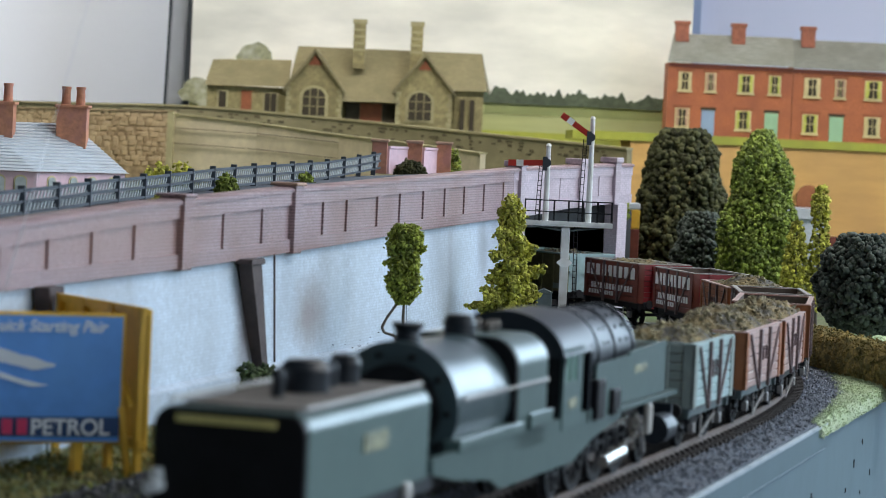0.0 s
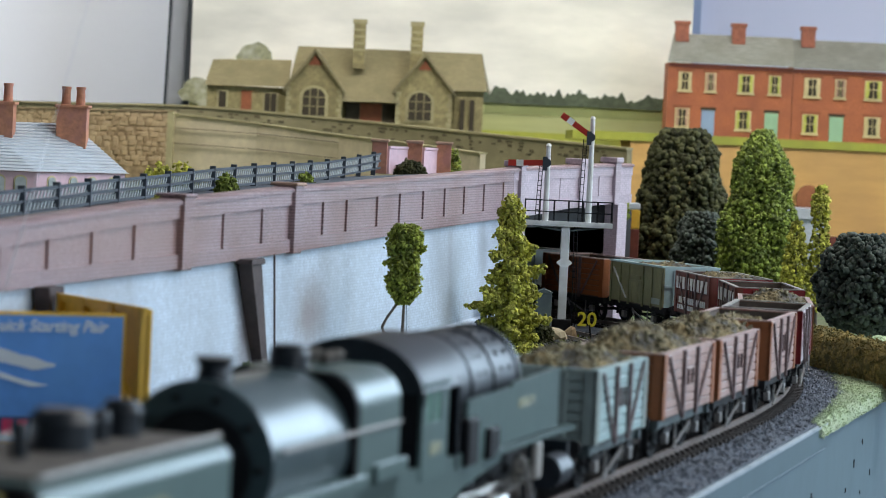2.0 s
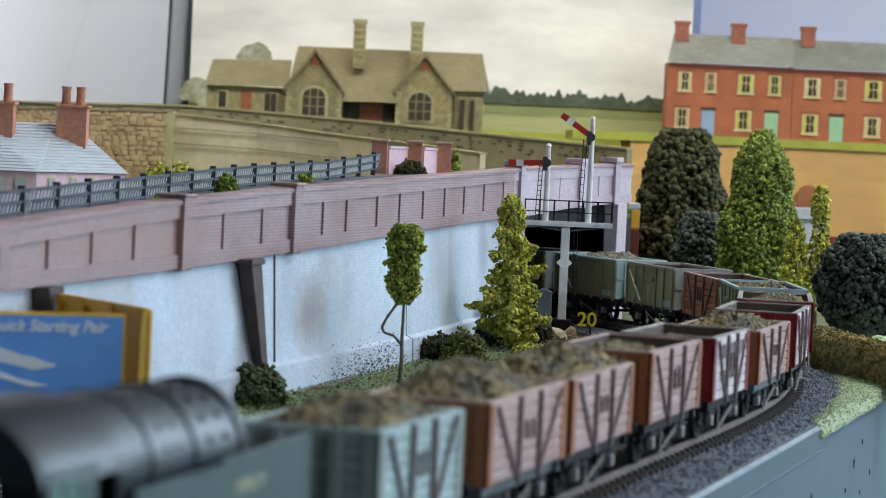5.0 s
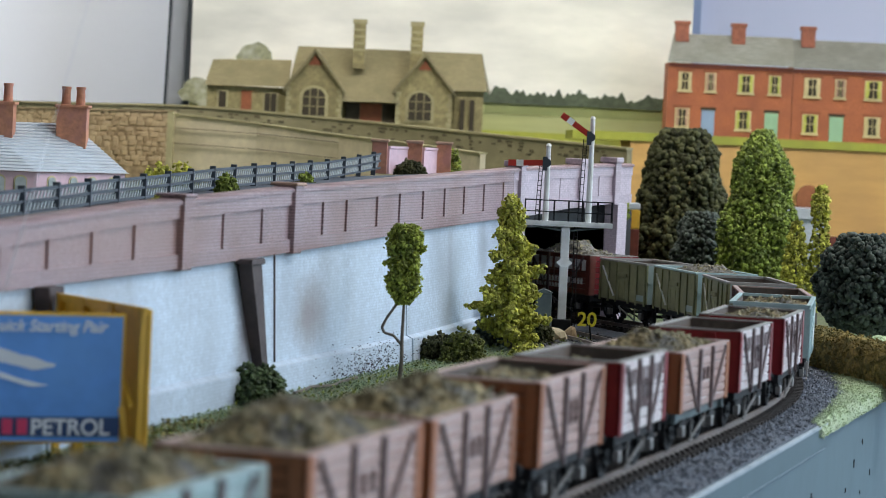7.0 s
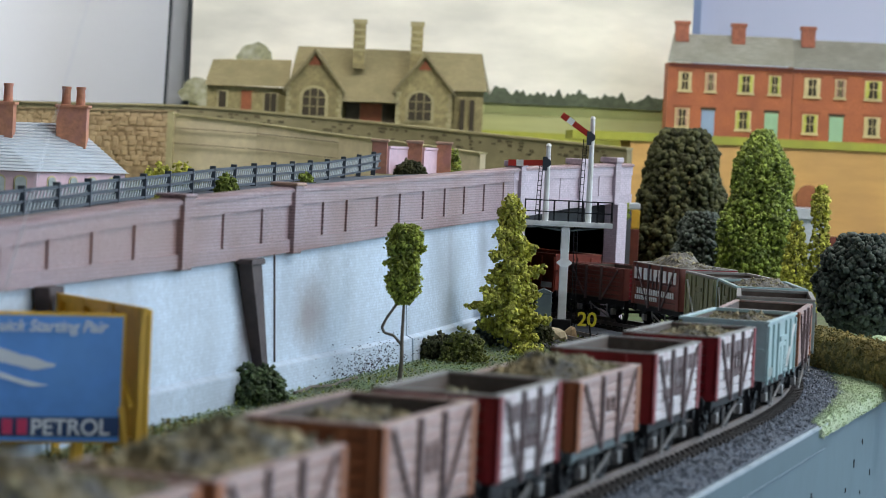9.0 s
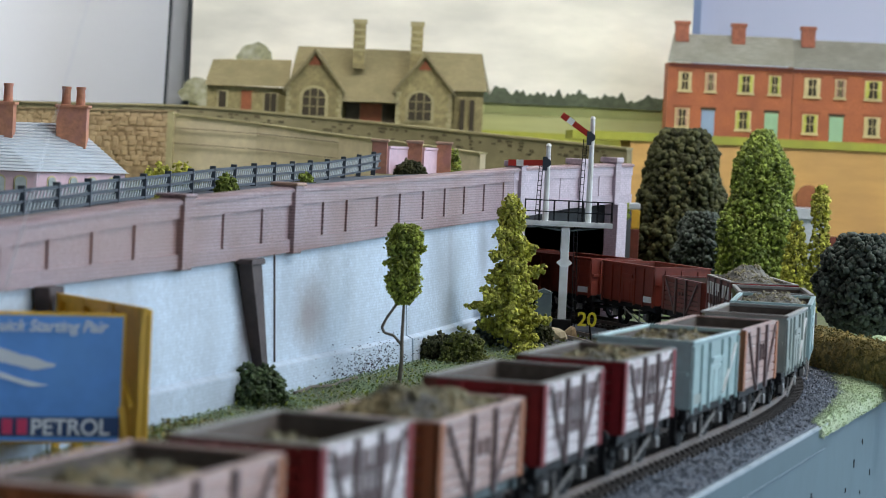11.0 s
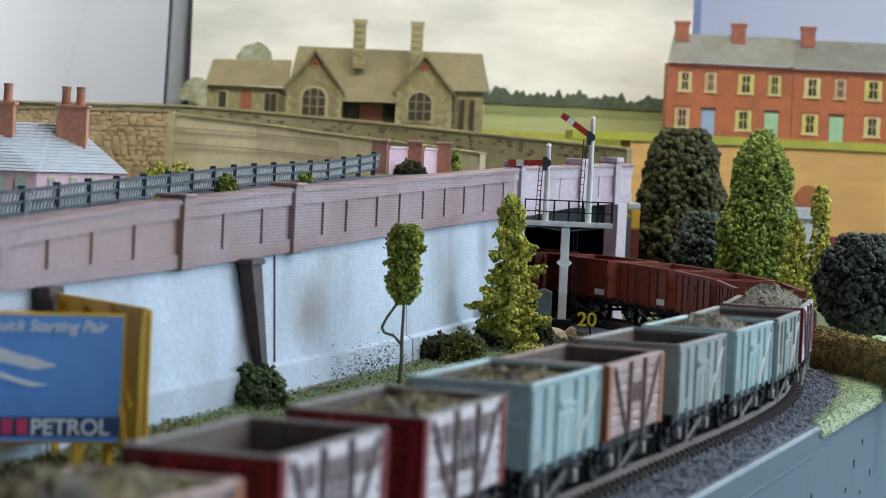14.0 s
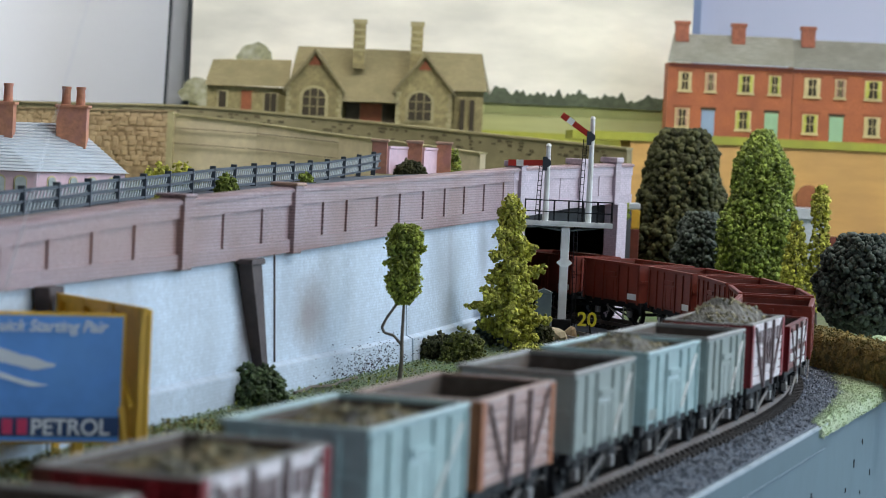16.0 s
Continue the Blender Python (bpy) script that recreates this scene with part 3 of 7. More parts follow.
def gone(t):
    """How far the train has come by t seconds."""
    return 0.0583652 * t + 2.9185e-5 * (t - 8) ** 2 - 0.003


def spline(pts, n=8):
    """A smooth line through points."""
    P = [Vector(p) for p in pts]
    P = [2 * P[0] - P[1]] + P + [2 * P[-1] - P[-2]]
    out = []
    for i in range(1, len(P) - 2):
        for j in range(n):
            t = j / n
            a, b, c, d = P[i - 1], P[i], P[i + 1], P[i + 2]
            out.append(0.5 * ((2 * b) + (c - a) * t + (2 * a - 5 * b + 4 * c - d) * t * t + (3 * b - a - 3 * c + d) * t ** 3))
    out.append(P[-2])
    return out


# ---- the hall ----
def panel(name, x0, x1, y0, y1, z0, z1, material, label, category, kind="structure"):
    bm = bmesh.new()
    box(bm, x0, x1, y0, y1, z0, z1)
    return tagged(link(name, bm, material), label, category, kind=kind)


panel("floor", -3.2, 3.2, -3.2, 4.4, -1.06, -1.0, M["hallfloor"], "brown floor of the exhibition hall", "floor")
panel("ceiling", -3.2, 3.2, -3.2, 4.4, 1.6, 1.66, M["hallroom"], "pale grey hall ceiling above the layout", "ceiling")
panel("wall_north", -3.2, 3.2, 4.4, 4.46, -1.0, 1.6, M["hallroom"], "plain pale lavender-grey hall wall", "wall")
panel("wall_south", -3.2, 3.2, -3.26, -3.2, -1.0, 1.6, M["hallroom"], "plain pale lavender-grey hall wall", "wall")
panel("wall_west", -3.26, -3.2, -3.2, 4.4, -1.0, 1.6, M["hallroom"], "plain pale lavender-grey hall wall", "wall")
panel("wall_east", 3.2, 3.26, -3.2, 4.4, -1.0, 1.6, M["hallroom"], "plain pale lavender-grey hall wall beside the window", "wall")
panel("display_screen", -1.0, -0.228, 2.46, 2.48, -0.2, 0.7, M["hallwall"], "pale lavender-grey display screen behind the layout", "screen")
panel("display_screen", 0.1, 0.9, 2.42, 2.44, -0.2, 0.7, M["hallblue"], "lavender-blue display screen behind the layout", "screen")
bm = bmesh.new()
box(bm, -0.0100, 0.0050, -0.006, 0.006, -0.14, 0.3, bevel=0.002)
post = tagged(link("upright", bm, M["alu"]), "grey aluminium upright at the edge of the sky board", "post")
bm = bmesh.new()
box(bm, 0.0051, 0.0108, -0.012, 0.006, -0.14, 0.3)
part("edge_strip", bm, M["fencepost"], post, "dark edge strip")
# Unseen strip added behind the sky board to shut out a light gap.
bm = bmesh.new()
box(bm, 0.0000, 0.0260, 0.0005, 0.0060, -0.14, 0.3)
part("back_batten", bm, M["fencepost"], post)
bm = bmesh.new()
box(bm, -0.0122, -0.0101, -0.004, 0.004, -0.14, 0.3)
part("edge_strip", bm, M["fencepost"], post, "dark edge strip")
# Strip whose dark blue is the shade beside the sky board, as colour.
panel("screen_frame", 0.2210, 0.2285, 2.4165, 2.4195, -0.2, 0.7, M["screenedge"], "darker blue strip painted as shade at the display screen's edge", "screen")
post.matrix_basis = pose(-0.2355, 2.27, 0.17, 0, 1.2, 0)

# ---- baseboard ----
EDGE = spline([(-0.34, -0.6), (-0.152, 0.0), (0.077, 0.738), (0.143, 0.951), (0.196, 1.123), (0.275, 1.40), (0.40, 1.85), (0.53, 2.4)], 8)
bm = bmesh.new()
rows = []
for p in EDGE:
    xs = np.linspace(-1.35, p.x, 40)
    rows.append([bm.verts.new((x, p.y, -0.006 + (0.0009 * noise.noise((x * 40, p.y * 40, 0)) if i < 39 else 0))) for i, x in enumerate(xs)])
for a, b in zip(rows, rows[1:]):
    for j in range(39):
        bm.faces.new((a[j], a[j + 1], b[j + 1], b[j]))
tagged(link("ground", bm, M["ground"]), "dark earth and green scatter baseboard surface", "ground", kind="structure")

fascia = thing("layout_fascia", "blue-grey painted fascia board along the layout's front edge", "fascia", kind="structure")
e3 = [(p.x, p.y, 0) for p in EDGE]
near = [q for q in e3 if q[1] < 0.952]
far = [q for q in e3 if q[1] > 0.93]
bm = bmesh.new()
sweep(bm, e3, [(-0.0030, -0.0064), (-0.0004, -0.0064), (-0.0004, -0.20), (-0.0030, -0.20)])
part("board", bm, M["fascia"], fascia)
bm = bmesh.new()
sweep(bm, near, [(-0.0003, -0.0064), (0.0008, -0.0068), (0.0008, -0.0150), (-0.0003, -0.0150)])
part("capping", bm, M["fascia"], fascia)
bm = bmesh.new()
sweep(bm, near, [(-0.0012, -0.0058), (0.0010, -0.0062), (0.0010, -0.0071), (-0.0012, -0.0063)])
part("worn_edge", bm, M["fascia_edge"], fascia, "pale worn top edge")
bm = bmesh.new()
sweep(bm, near, [(-0.0003, -0.0152), (0.0002, -0.0152), (0.0002, -0.0157), (-0.0003, -0.0157)])
part("lower_line", bm, M["fascia_edge"], fascia, "pale chipped line under the capping")
rng = np.random.default_rng(4)
bm = bmesh.new()
for _ in range(26):
    i = int(rng.integers(18, len(e3) - 10))
    p, q = Vector(e3[i]), Vector(e3[i + 1])
    d = (q - p).normalized()
    n = Vector((d.y, -d.x, 0))
    c = p + (q - p) * rng.random() + n * -0.0003
    z = -rng.uniform(0.02, 0.05)
    m = Matrix.Translation((c.x, c.y, z)) @ Matrix.Rotation(math.atan2(d.y, d.x), 4, "Z")
    box(bm, -rng.uniform(.0002, .0007), rng.uniform(.0002, .0007), -0.0002, 0.0002, -rng.uniform(.0003, .002), rng.uniform(.0003, .002), m)
part("chipped_paint", bm, M["black"], fascia, "small dark chips in the paint")
# Unseen boards added to stop light leaking in under the raised ground.
for name, a in (("skirt_back", (-1.35, 0.55, 2.38, 2.40, -0.2, 0.05)), ("skirt_side", (-1.37, -1.35, -0.6, 2.4, -0.2, 0.05)), ("skirt_near", (-1.35, -0.34, -0.62, -0.6, -0.2, 0.05))):
    panel(name, *a, M["dark"], "black board closing the layout's hidden side", "board")

# ---- track ----
track = thing("railway_track", "curved single railway track with rusty rails on dark sleepers", "track", kind="structure")
for off in (-0.00825, 0.00825):
    bm = bmesh.new()
    sweep(bm, [line(s, off) for s in np.arange(-1.4, 1.0, 0.008)], [(-0.0005, 0), (0.0005, 0), (0.0005, -0.0007), (0.00022, -0.0009), (0.00022, -0.0019), (0.0010, -0.0023), (-0.0010, -0.0023), (-0.00022, -0.0019), (-0.00022, -0.0009), (-0.0005, -0.0007)])
    part("rail", bm, M["rail"], track)
bm = bmesh.new()
box(bm, -0.0016, 0.0016, -0.0134, 0.0134, -0.0044, -0.0023)
for y in (-0.00825, 0.00825):
    box(bm, -0.0011, 0.0011, y - 0.0019, y + 0.0019, -0.0023, -0.0017)
sleeper = part("sleeper", bm, M["sleeper"], track)
first = True
for s in np.arange(-0.45, 1.0, 0.0066):
    x, y, z = line(s)
    h = float(np.interp(s, ARC, HEAD))
    ob = sleeper if first else share("sleeper", sleeper.data, track)
    ob.matrix_basis = Matrix.Translation((x, y, 0)) @ Matrix.Rotation(h, 4, "Z")
    first = False

EX = np.array([p.x for p in EDGE])
EY = np.array([p.y for p in EDGE])


def bed_z(u):
    """Height of the ballast at u to the right of the track's middle."""
    a = abs(u)
    if a < 0.0138:
        return -0.0040
    if a < 0.018:
        return -0.0034
    return -0.0031 - min(1, (a - 0.018) / 0.014) * 0.0028


bm = bmesh.new()
US = [-0.030, -0.024, -0.018, -0.012, -0.005, 0.002, 0.009, 0.016, 0.020, 0.025, 0.030, 0.035, 0.040, 0.045, 0.05, 0.056, 0.062]
rows = []
for s in np.arange(-1.2, 1.0, 0.006):
    r = []
    for u in US:
        x, y, _ = line(s, u)
        lim = float(np.interp(y, EY, EX)) - 0.0005
        z = bed_z(u) + 0.0007 * noise.noise((x * 220, y * 220, 0)) + 0.0004 * noise.noise((x * 700, y * 700, 3))
        r.append(bm.verts.new((min(x, lim), y, z)))
    rows.append(r)
for a, b in zip(rows, rows[1:]):
    for j in range(len(US) - 1):
        bm.faces.new((a[j], a[j + 1], b[j + 1], b[j]))
tagged(link("ballast_bed", bm, M["ballast"]), "blue-grey crushed stone ballast beside the track", "ballast", kind="stuff")
C, Z = [], []
while len(C) < 22000:
    s, u = rng.uniform(-0.40, 0.56), rng.uniform(-0.032, 0.060)
    x, y, _ = line(s, u)
    if x > float(np.interp(y, EY, EX)) - 0.001 or (abs(abs(u) - 0.00825) < 0.0014) or (abs(u) < 0.0136 and rng.random() < 0.80):
        continue
    C.append((x, y, bed_z(u) + rng.uniform(-0.0002, 0.0004)))
    Z.append(rng.uniform(0.0003, 0.00085))
tagged(scatter("ballast_chips", C, Z, OCTA, M["stone_bit"], None, rng, 0.4), "loose blue-grey ballast chips", "ballast", kind="stuff")

# ---- retaining wall with its parapet ----
WALL = spline([(-0.245, 0.28), (-0.152, 0.62), (-0.0965, 0.83), (-0.0635, 0.954), (-0.0145, 1.131), (0.0225, 1.30), (0.0395, 1.350), (0.067, 1.398), (0.1015, 1.45)], 12)
WX, WY = np.array([p.x for p in WALL]), np.array([p.y for p in WALL])


def top_z(y):
    return float(np.interp(y, [0.3, 0.7259, 0.8291, 0.9062, 0.9649, 1.029, 1.1302, 1.3117, 1.3916, 1.4425], [0.0505, 0.0615, 0.0663, 0.0684, 0.0704, 0.0717, 0.0746, 0.0776, 0.0807, 0.0831]))


def mid_z(y):
    return float(np.interp(y, [0.3, 0.8314, 0.9091, 1.0057, 1.1342, 1.3045, 1.3617, 1.3936, 1.4241, 1.45], [0.0390, 0.0442, 0.0453, 0.0477, 0.0515, 0.0532, 0.0548, 0.0585, 0.0607, 0.0621]))


def wall_at(y, off=0.0):
    x = float(np.interp(y, WY, WX))
    t = Vector((float(np.interp(y + 0.01, WY, WX)) - float(np.interp(y - 0.01, WY, WX)), 0.02)).normalized()
    return Vector((x + t.y * off, y - t.x * off)), math.atan2(t.y, t.x)


def wall_sweep(bm, y0, y1, outline, n=None):
    """Carries an outline along the wall; outline(y) gives (sideways, height)."""
    ys = np.linspace(y0, y1, n or max(2, int((y1 - y0) / 0.02)))
    rings = []
    for y in ys:
        o = outline(y)
        rings.append([bm.verts.new((*wall_at(y, u)[0], z)) for u, z in o])
    k = len(rings[0])
    for a, b in zip(rings, rings[1:]):
        for j in range(k):
            bm.faces.new((a[j], a[(j + 1) % k], b[(j + 1) % k], b[j]))
    bm.faces.new(rings[0])
    bm.faces.new(rings[-1][::-1])
    bmesh.ops.recalc_face_normals(bm, faces=bm.faces)


def wall_box(bm, y, half, u0, u1, z0, z1, lean=0.0, bevel=0.0, taper=0.0, slant=0.0):
    c, a = wall_at(y)
    m = Matrix.Translation((c.x, c.y, 0)) @ Matrix.Rotation(a, 4, "Z")
    vs = box(bm, -half, half, -u1, -u0, z0, z1, None, bevel)
    for v in vs:
        if taper:
            v.co.x = half - (half - v.co.x) * (1 - taper * (z1 - v.co.z) / (z1 - z0))
        v.co.x += slant * (z1 - v.co.z) / (z1 - z0)
        if lean:
            v.co.y -= lean * (z1 - v.co.z)
        v.co = m @ v.co


rw = thing("retaining_wall", "tall pale blue-white retaining wall with sooty streaks beside the track", "wall", kind="structure")
cuts = [0.40, 0.752, 0.945, 1.125, 1.335]
for a, b in zip(cuts, cuts[1:]):
    bm = bmesh.new()
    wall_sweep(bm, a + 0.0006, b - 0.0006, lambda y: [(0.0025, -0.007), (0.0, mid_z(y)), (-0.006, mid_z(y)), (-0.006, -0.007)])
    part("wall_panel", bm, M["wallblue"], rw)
    bm = bmesh.new()
    wall_sweep(bm, a + 0.0012, b - 0.0012, lambda y: [(0.0055, -0.007), (0.0048, 0.0045), (0.0018, 0.0058), (0.0018, -0.007)])
    part("plinth", bm, M["wallblue"], rw)
for y, half in ((0.752, 0.0055), (0.923, 0.0056), (1.331, 0.0030)):
    bm = bmesh.new()
    wall_box(bm, y, half, 0.0012, 0.0064, 0.003, mid_z(y) - 0.0005, -0.02, 0.0004, 0.5, 0.015 if half > .0055 else 0.006)
    part("buttress", bm, M["soot"], rw, "dark sooty buttress with sloping sides")
bm = bmesh.new()
wall_box(bm, 0.9585, 0.0004, -0.0005, 0.0006, 0.0060, mid_z(0.9585) - 0.0004, 0.046)
part("panel_joint", bm, M["soot"], rw, "thin dark joint between two wall panels")
bm = bmesh.new()
wall_box(bm, 0.9230, 0.0072, 0.0010, 0.0072, mid_z(0.923) - 0.0022, mid_z(0.923) - 0.0002, 0, 0.0003)
part("buttress_cap", bm, M["soot"], rw, "dark buttress cap")
par = thing("parapet", "mauve brick parapet with recessed panels and coping above the wall", "parapet", kind="structure")
bm = bmesh.new()
wall_sweep(bm, 0.40, 1.45, lambda y: [(0.0012, mid_z(y) + 0.0002), (0.0012, top_z(y) - 0.0018), (-0.004, top_z(y) - 0.0018), (-0.004, mid_z(y) + 0.0002)])
part("body", bm, M["brick"], par)
bm = bmesh.new()
wall_sweep(bm, 0.40, 1.45, lambda y: [(0.0030, top_z(y) - 0.0018), (0.0030, top_z(y) - 0.0006), (0.0018, top_z(y)), (-0.0045, top_z(y)), (-0.0045, top_z(y) - 0.0018)])
part("coping", bm, M["brick"], par)
for lo, hi in ((lambda y: top_z(y) - 0.0066, lambda y: top_z(y) - 0.0018), (lambda y: mid_z(y) - 0.0006, lambda y: mid_z(y) + 0.0042)):
    for y0, y1, mm in ((0.40, 1.335, "brick"), (1.3352, 1.45, "bricklit")):
        bm = bmesh.new()
        wall_sweep(bm, y0, y1, lambda y: [(0.0022, lo(y)), (0.0022, hi(y)), (0.0010, hi(y)), (0.0010, lo(y))])
        part("string_course", bm, M[mm], par)
PIERS = [0.8625, 0.9745, 1.3440, 1.4045, 1.4355]
ys = [0.60, 0.6325, 0.665, 0.6955, 0.7255, 0.7580, 0.7900, 0.8235, 0.9035, 0.9430, 1.0100, 1.0380, 1.0775, 1.1095, 1.1475, 1.1890, 1.2325, 1.2800, 1.3230, 1.3690, 1.3870, 1.4225]
SPAN = 1.335
# Facing added over the span; its paler colour is painted window light.
bm = bmesh.new()
wall_sweep(bm, SPAN, 1.4502, lambda y: [(0.0016, mid_z(y) - 0.0008), (0.0016, top_z(y) - 0.0016), (0.0005, top_z(y) - 0.0016), (0.0005, mid_z(y) - 0.0008)])
part("span_facing", bm, M["bricklit"], par, "mauve facing over the bridge, painted paler for window light")
for y in ys:
    bm = bmesh.new()
    wall_box(bm, y, 0.0032 if y < 1.34 else 0.0022, 0.0008, 0.0020, mid_z(y) + 0.004, top_z(y) - 0.0064, 0, 0.0002)
    part("stile", bm, M["brick" if y < SPAN else "bricklit"], par)
for i, y in enumerate(PIERS):
    bm = bmesh.new()
    wall_box(bm, y, 0.0045 if y < 1.3 else 0.0030, -0.0055, 0.0036, mid_z(y) - 0.0012, top_z(y) + 0.0004, 0, 0.0003)
    pier = part("pier", bm, M["brick" if y < SPAN else "bricklit"], par)
    bm = bmesh.new()
    wall_box(bm, y, 0.0056 if y < 1.3 else 0.0038, -0.0065, 0.0044, top_z(y) + 0.0004, top_z(y) + (0.0016 if y < 1 else 0.0034), 0, 0.0004)
    part("cap", bm, M["coping"] if i == 1 else M["brick" if y < SPAN else "bricklit"], pier)

bridge = thing("bridge_abutment", "mauve bridge pier, painted paler for window light, at the end of the dark opening", "bridge", kind="structure")
bm = bmesh.new()
wall_box(bm, 1.4425, 0.0058, -0.006, 0.0022, -0.007, mid_z(1.4425) - 0.0008, 0, 0.0004)
part("pier", bm, M["bricklit"], bridge)
bm = bmesh.new()
wall_box(bm, 1.345, 0.0045, -0.02, 0.0032, -0.007, mid_z(1.345) - 0.0015, 0, 0.0004)
part("pier", bm, M["bricklit"], bridge)
# Girder drawn down as a black sheet, in place of shade beneath.
bm = bmesh.new()
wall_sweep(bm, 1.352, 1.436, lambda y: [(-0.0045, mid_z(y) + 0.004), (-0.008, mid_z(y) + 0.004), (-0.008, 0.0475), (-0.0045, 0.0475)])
part("girder", bm, M["black"], bridge, "black bridge girder deepened to stand in for shade under the span")
deck = thing("bridge_deck", "dark deck carrying the upper line behind the parapet", "deck", kind="structure")
bm = bmesh.new()
wall_sweep(bm, 0.40, 1.45, lambda y: [(-0.0042, top_z(y) - 0.0085), (-0.0042, top_z(y) - 0.0125), (-0.100, top_z(y) - 0.0125), (-0.100, top_z(y) - 0.0095)])
part("slab", bm, M["ballast"], deck)
for u in (-0.0115, -0.0280):
    bm = bmesh.new()
    wall_sweep(bm, 0.45, 1.44, lambda y: [(u + .0005, top_z(y) - 0.0040), (u - .0005, top_z(y) - 0.0040), (u - .0005, top_z(y) - 0.0075), (u + .0005, top_z(y) - 0.0075)], 60)
    part("rail", bm, M["rail"], deck)
bm = bmesh.new()
box(bm, -0.0016, 0.0016, -0.0345, -0.005, -0.0024, 0.0)
slp = part("sleeper", bm, M["sleeper"], deck)
for i, y in enumerate(np.arange(0.75, 1.33, 0.0075)):
    c, a = wall_at(y)
    ob = slp if i == 0 else share("sleeper", slp.data, deck)
    ob.matrix_basis = Matrix.Translation((c.x, c.y, top_z(y) - 0.0066)) @ Matrix.Rotation(a + math.pi, 4, "Z")

# terrain behind the upper line, hollow beneath
bm = bmesh.new()
far_line = [(p.x, p.y) for p in WALL if p.y > 0.39] + [(0.104, 1.50), (0.112, 1.60), (0.122, 1.70), (0.130, 1.90), (0.145, 2.38)]
rows = []
for x, y in far_line:
    off = 0.076 if y <= 1.452 else 0.002
    rows.append([bm.verts.new((X, y, 0.050 + (0.003 * noise.noise((X * 12, y * 12, 0))))) for X in np.linspace(x - off, -1.35, 26)])
for a, b in zip(rows, rows[1:]):
    for j in range(25):
        bm.faces.new((a[j], b[j], b[j + 1], a[j + 1]))
tagged(link("upper_ground", bm, M["ground"]), "green and brown raised ground behind the upper line", "ground", kind="structure")
# Wall added to close the tunnel; its black imitates the shade inside.
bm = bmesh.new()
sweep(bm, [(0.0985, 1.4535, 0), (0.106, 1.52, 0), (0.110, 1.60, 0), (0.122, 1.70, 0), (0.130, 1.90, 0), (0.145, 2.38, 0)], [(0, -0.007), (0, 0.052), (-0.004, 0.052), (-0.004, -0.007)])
tagged(link("tunnel_side_wall", bm, M["dark"]), "near-black wall added to keep the tunnel's side in shade", "wall", kind="structure")

# ---- distance: printed sky, fields and hillside ----
sky = bpy.data.materials.new("printed_cloudy_sky")
sky.use_nodes = True
nt = sky.node_tree
b = nt.nodes["Principled BSDF"]
b.inputs["Roughness"].default_value = 0.6
tc = nt.nodes.new("ShaderNodeTexCoord")
mp = nt.nodes.new("ShaderNodeMapping")
mp.inputs["Scale"].default_value = (1, 1, 3.2)
nz = nt.nodes.new("ShaderNodeTexNoise")
nz.inputs["Scale"].default_value, nz.inputs["Detail"].default_value, nz.inputs["Roughness"].default_value = 7, 6, 0.55
rp = nt.nodes.new("ShaderNodeValToRGB")
rp.color_ramp.elements[0].position, rp.color_ramp.elements[0].color = 0.3, (0.60, 0.60, 0.55, 1)
rp.color_ramp.elements[1].position, rp.color_ramp.elements[1].color = 0.62, (0.90, 0.88, 0.80, 1)
nt.links.new(tc.outputs["Object"], mp.inputs[0])
nt.links.new(mp.outputs[0], nz.inputs["Vector"])
nt.links.new(nz.outputs[0], rp.inputs[0])
nt.links.new(rp.outputs[0], b.inputs["Base Color"])
panel("backdrop_sky", -0.2252, 0.206, 2.25, 2.262, -0.2, 0.40, sky, "printed cloudy sky backscene board", "backdrop")
panel("backdrop_field", -0.2245, 0.330, 2.2490, 2.2496, 0.06, 0.1265, M["field"], "printed pale green field on the backscene", "backdrop")
panel("backdrop_crop", 0.03, 0.19, 2.2484, 2.2489, 0.117, 0.1285, M["fielddark"], "printed darker green crop field", "backdrop")
panel("backdrop_meadow", 0.0, 0.19, 2.2478, 2.2483, 0.06, 0.1025, M["fieldbright"], "printed bright green meadow", "backdrop")


def treeline(name, x0, x1, z0, height, y, n, seed, label):
    pts = [(x0, z0)]
    for i in range(n + 1):
        x = x0 + (x1 - x0) * i / n
        h = height * (0.55 + 0.5 * noise.noise((x * 60, seed, 0)) + 0.35 * noise.noise((x * 220, seed, 2)))
        pts.append((x, z0 + max(0.001, h)))
    pts.append((x1, z0))
    bm = bmesh.new()
    prism(bm, pts[::-1], y, y + 0.003)
    tagged(link(name, bm, M["printtree"]), label, "backdrop", kind="structure")


treeline("backdrop_trees", 0.028, 0.20, 0.126, 0.0190, 2.2468, 240, 1.0, "printed dark line of distant trees")


def printed_tree(cx, cz, r, y, label):
    pts = [(cx + r * math.cos(a) * (1 + .28 * noise.noise((math.cos(a) * 2 + cx * 90, math.sin(a) * 2, 3)) + .10 * noise.noise((a * 6, cx, 7))), cz + r * .85 * math.sin(a) * (1 + .25 * noise.noise((math.cos(a) * 2, math.sin(a) * 2 + cx * 70, 1)))) for a in np.linspace(0, 2 * math.pi, 60, endpoint=False)]
    bm = bmesh.new()
    prism(bm, pts, y, y + .002)
    tagged(link("backdrop_tree", bm, M["printpale"]), label, "backdrop", kind="structure")


printed_tree(-0.1690, 0.1555, 0.0150, 2.2470, "printed round grey-green tree behind the station")
printed_tree(-0.2200, 0.1250, 0.0130, 2.2465, "printed hazy tree at the sky board's edge")
printed_tree(-0.2085, 0.1180, 0.0110, 2.2440, "printed hazy tree at the sky board's edge")
hill = thing("hillside", "tan painted hillside board below the terrace", "hillside", kind="structure")
bm = bmesh.new()
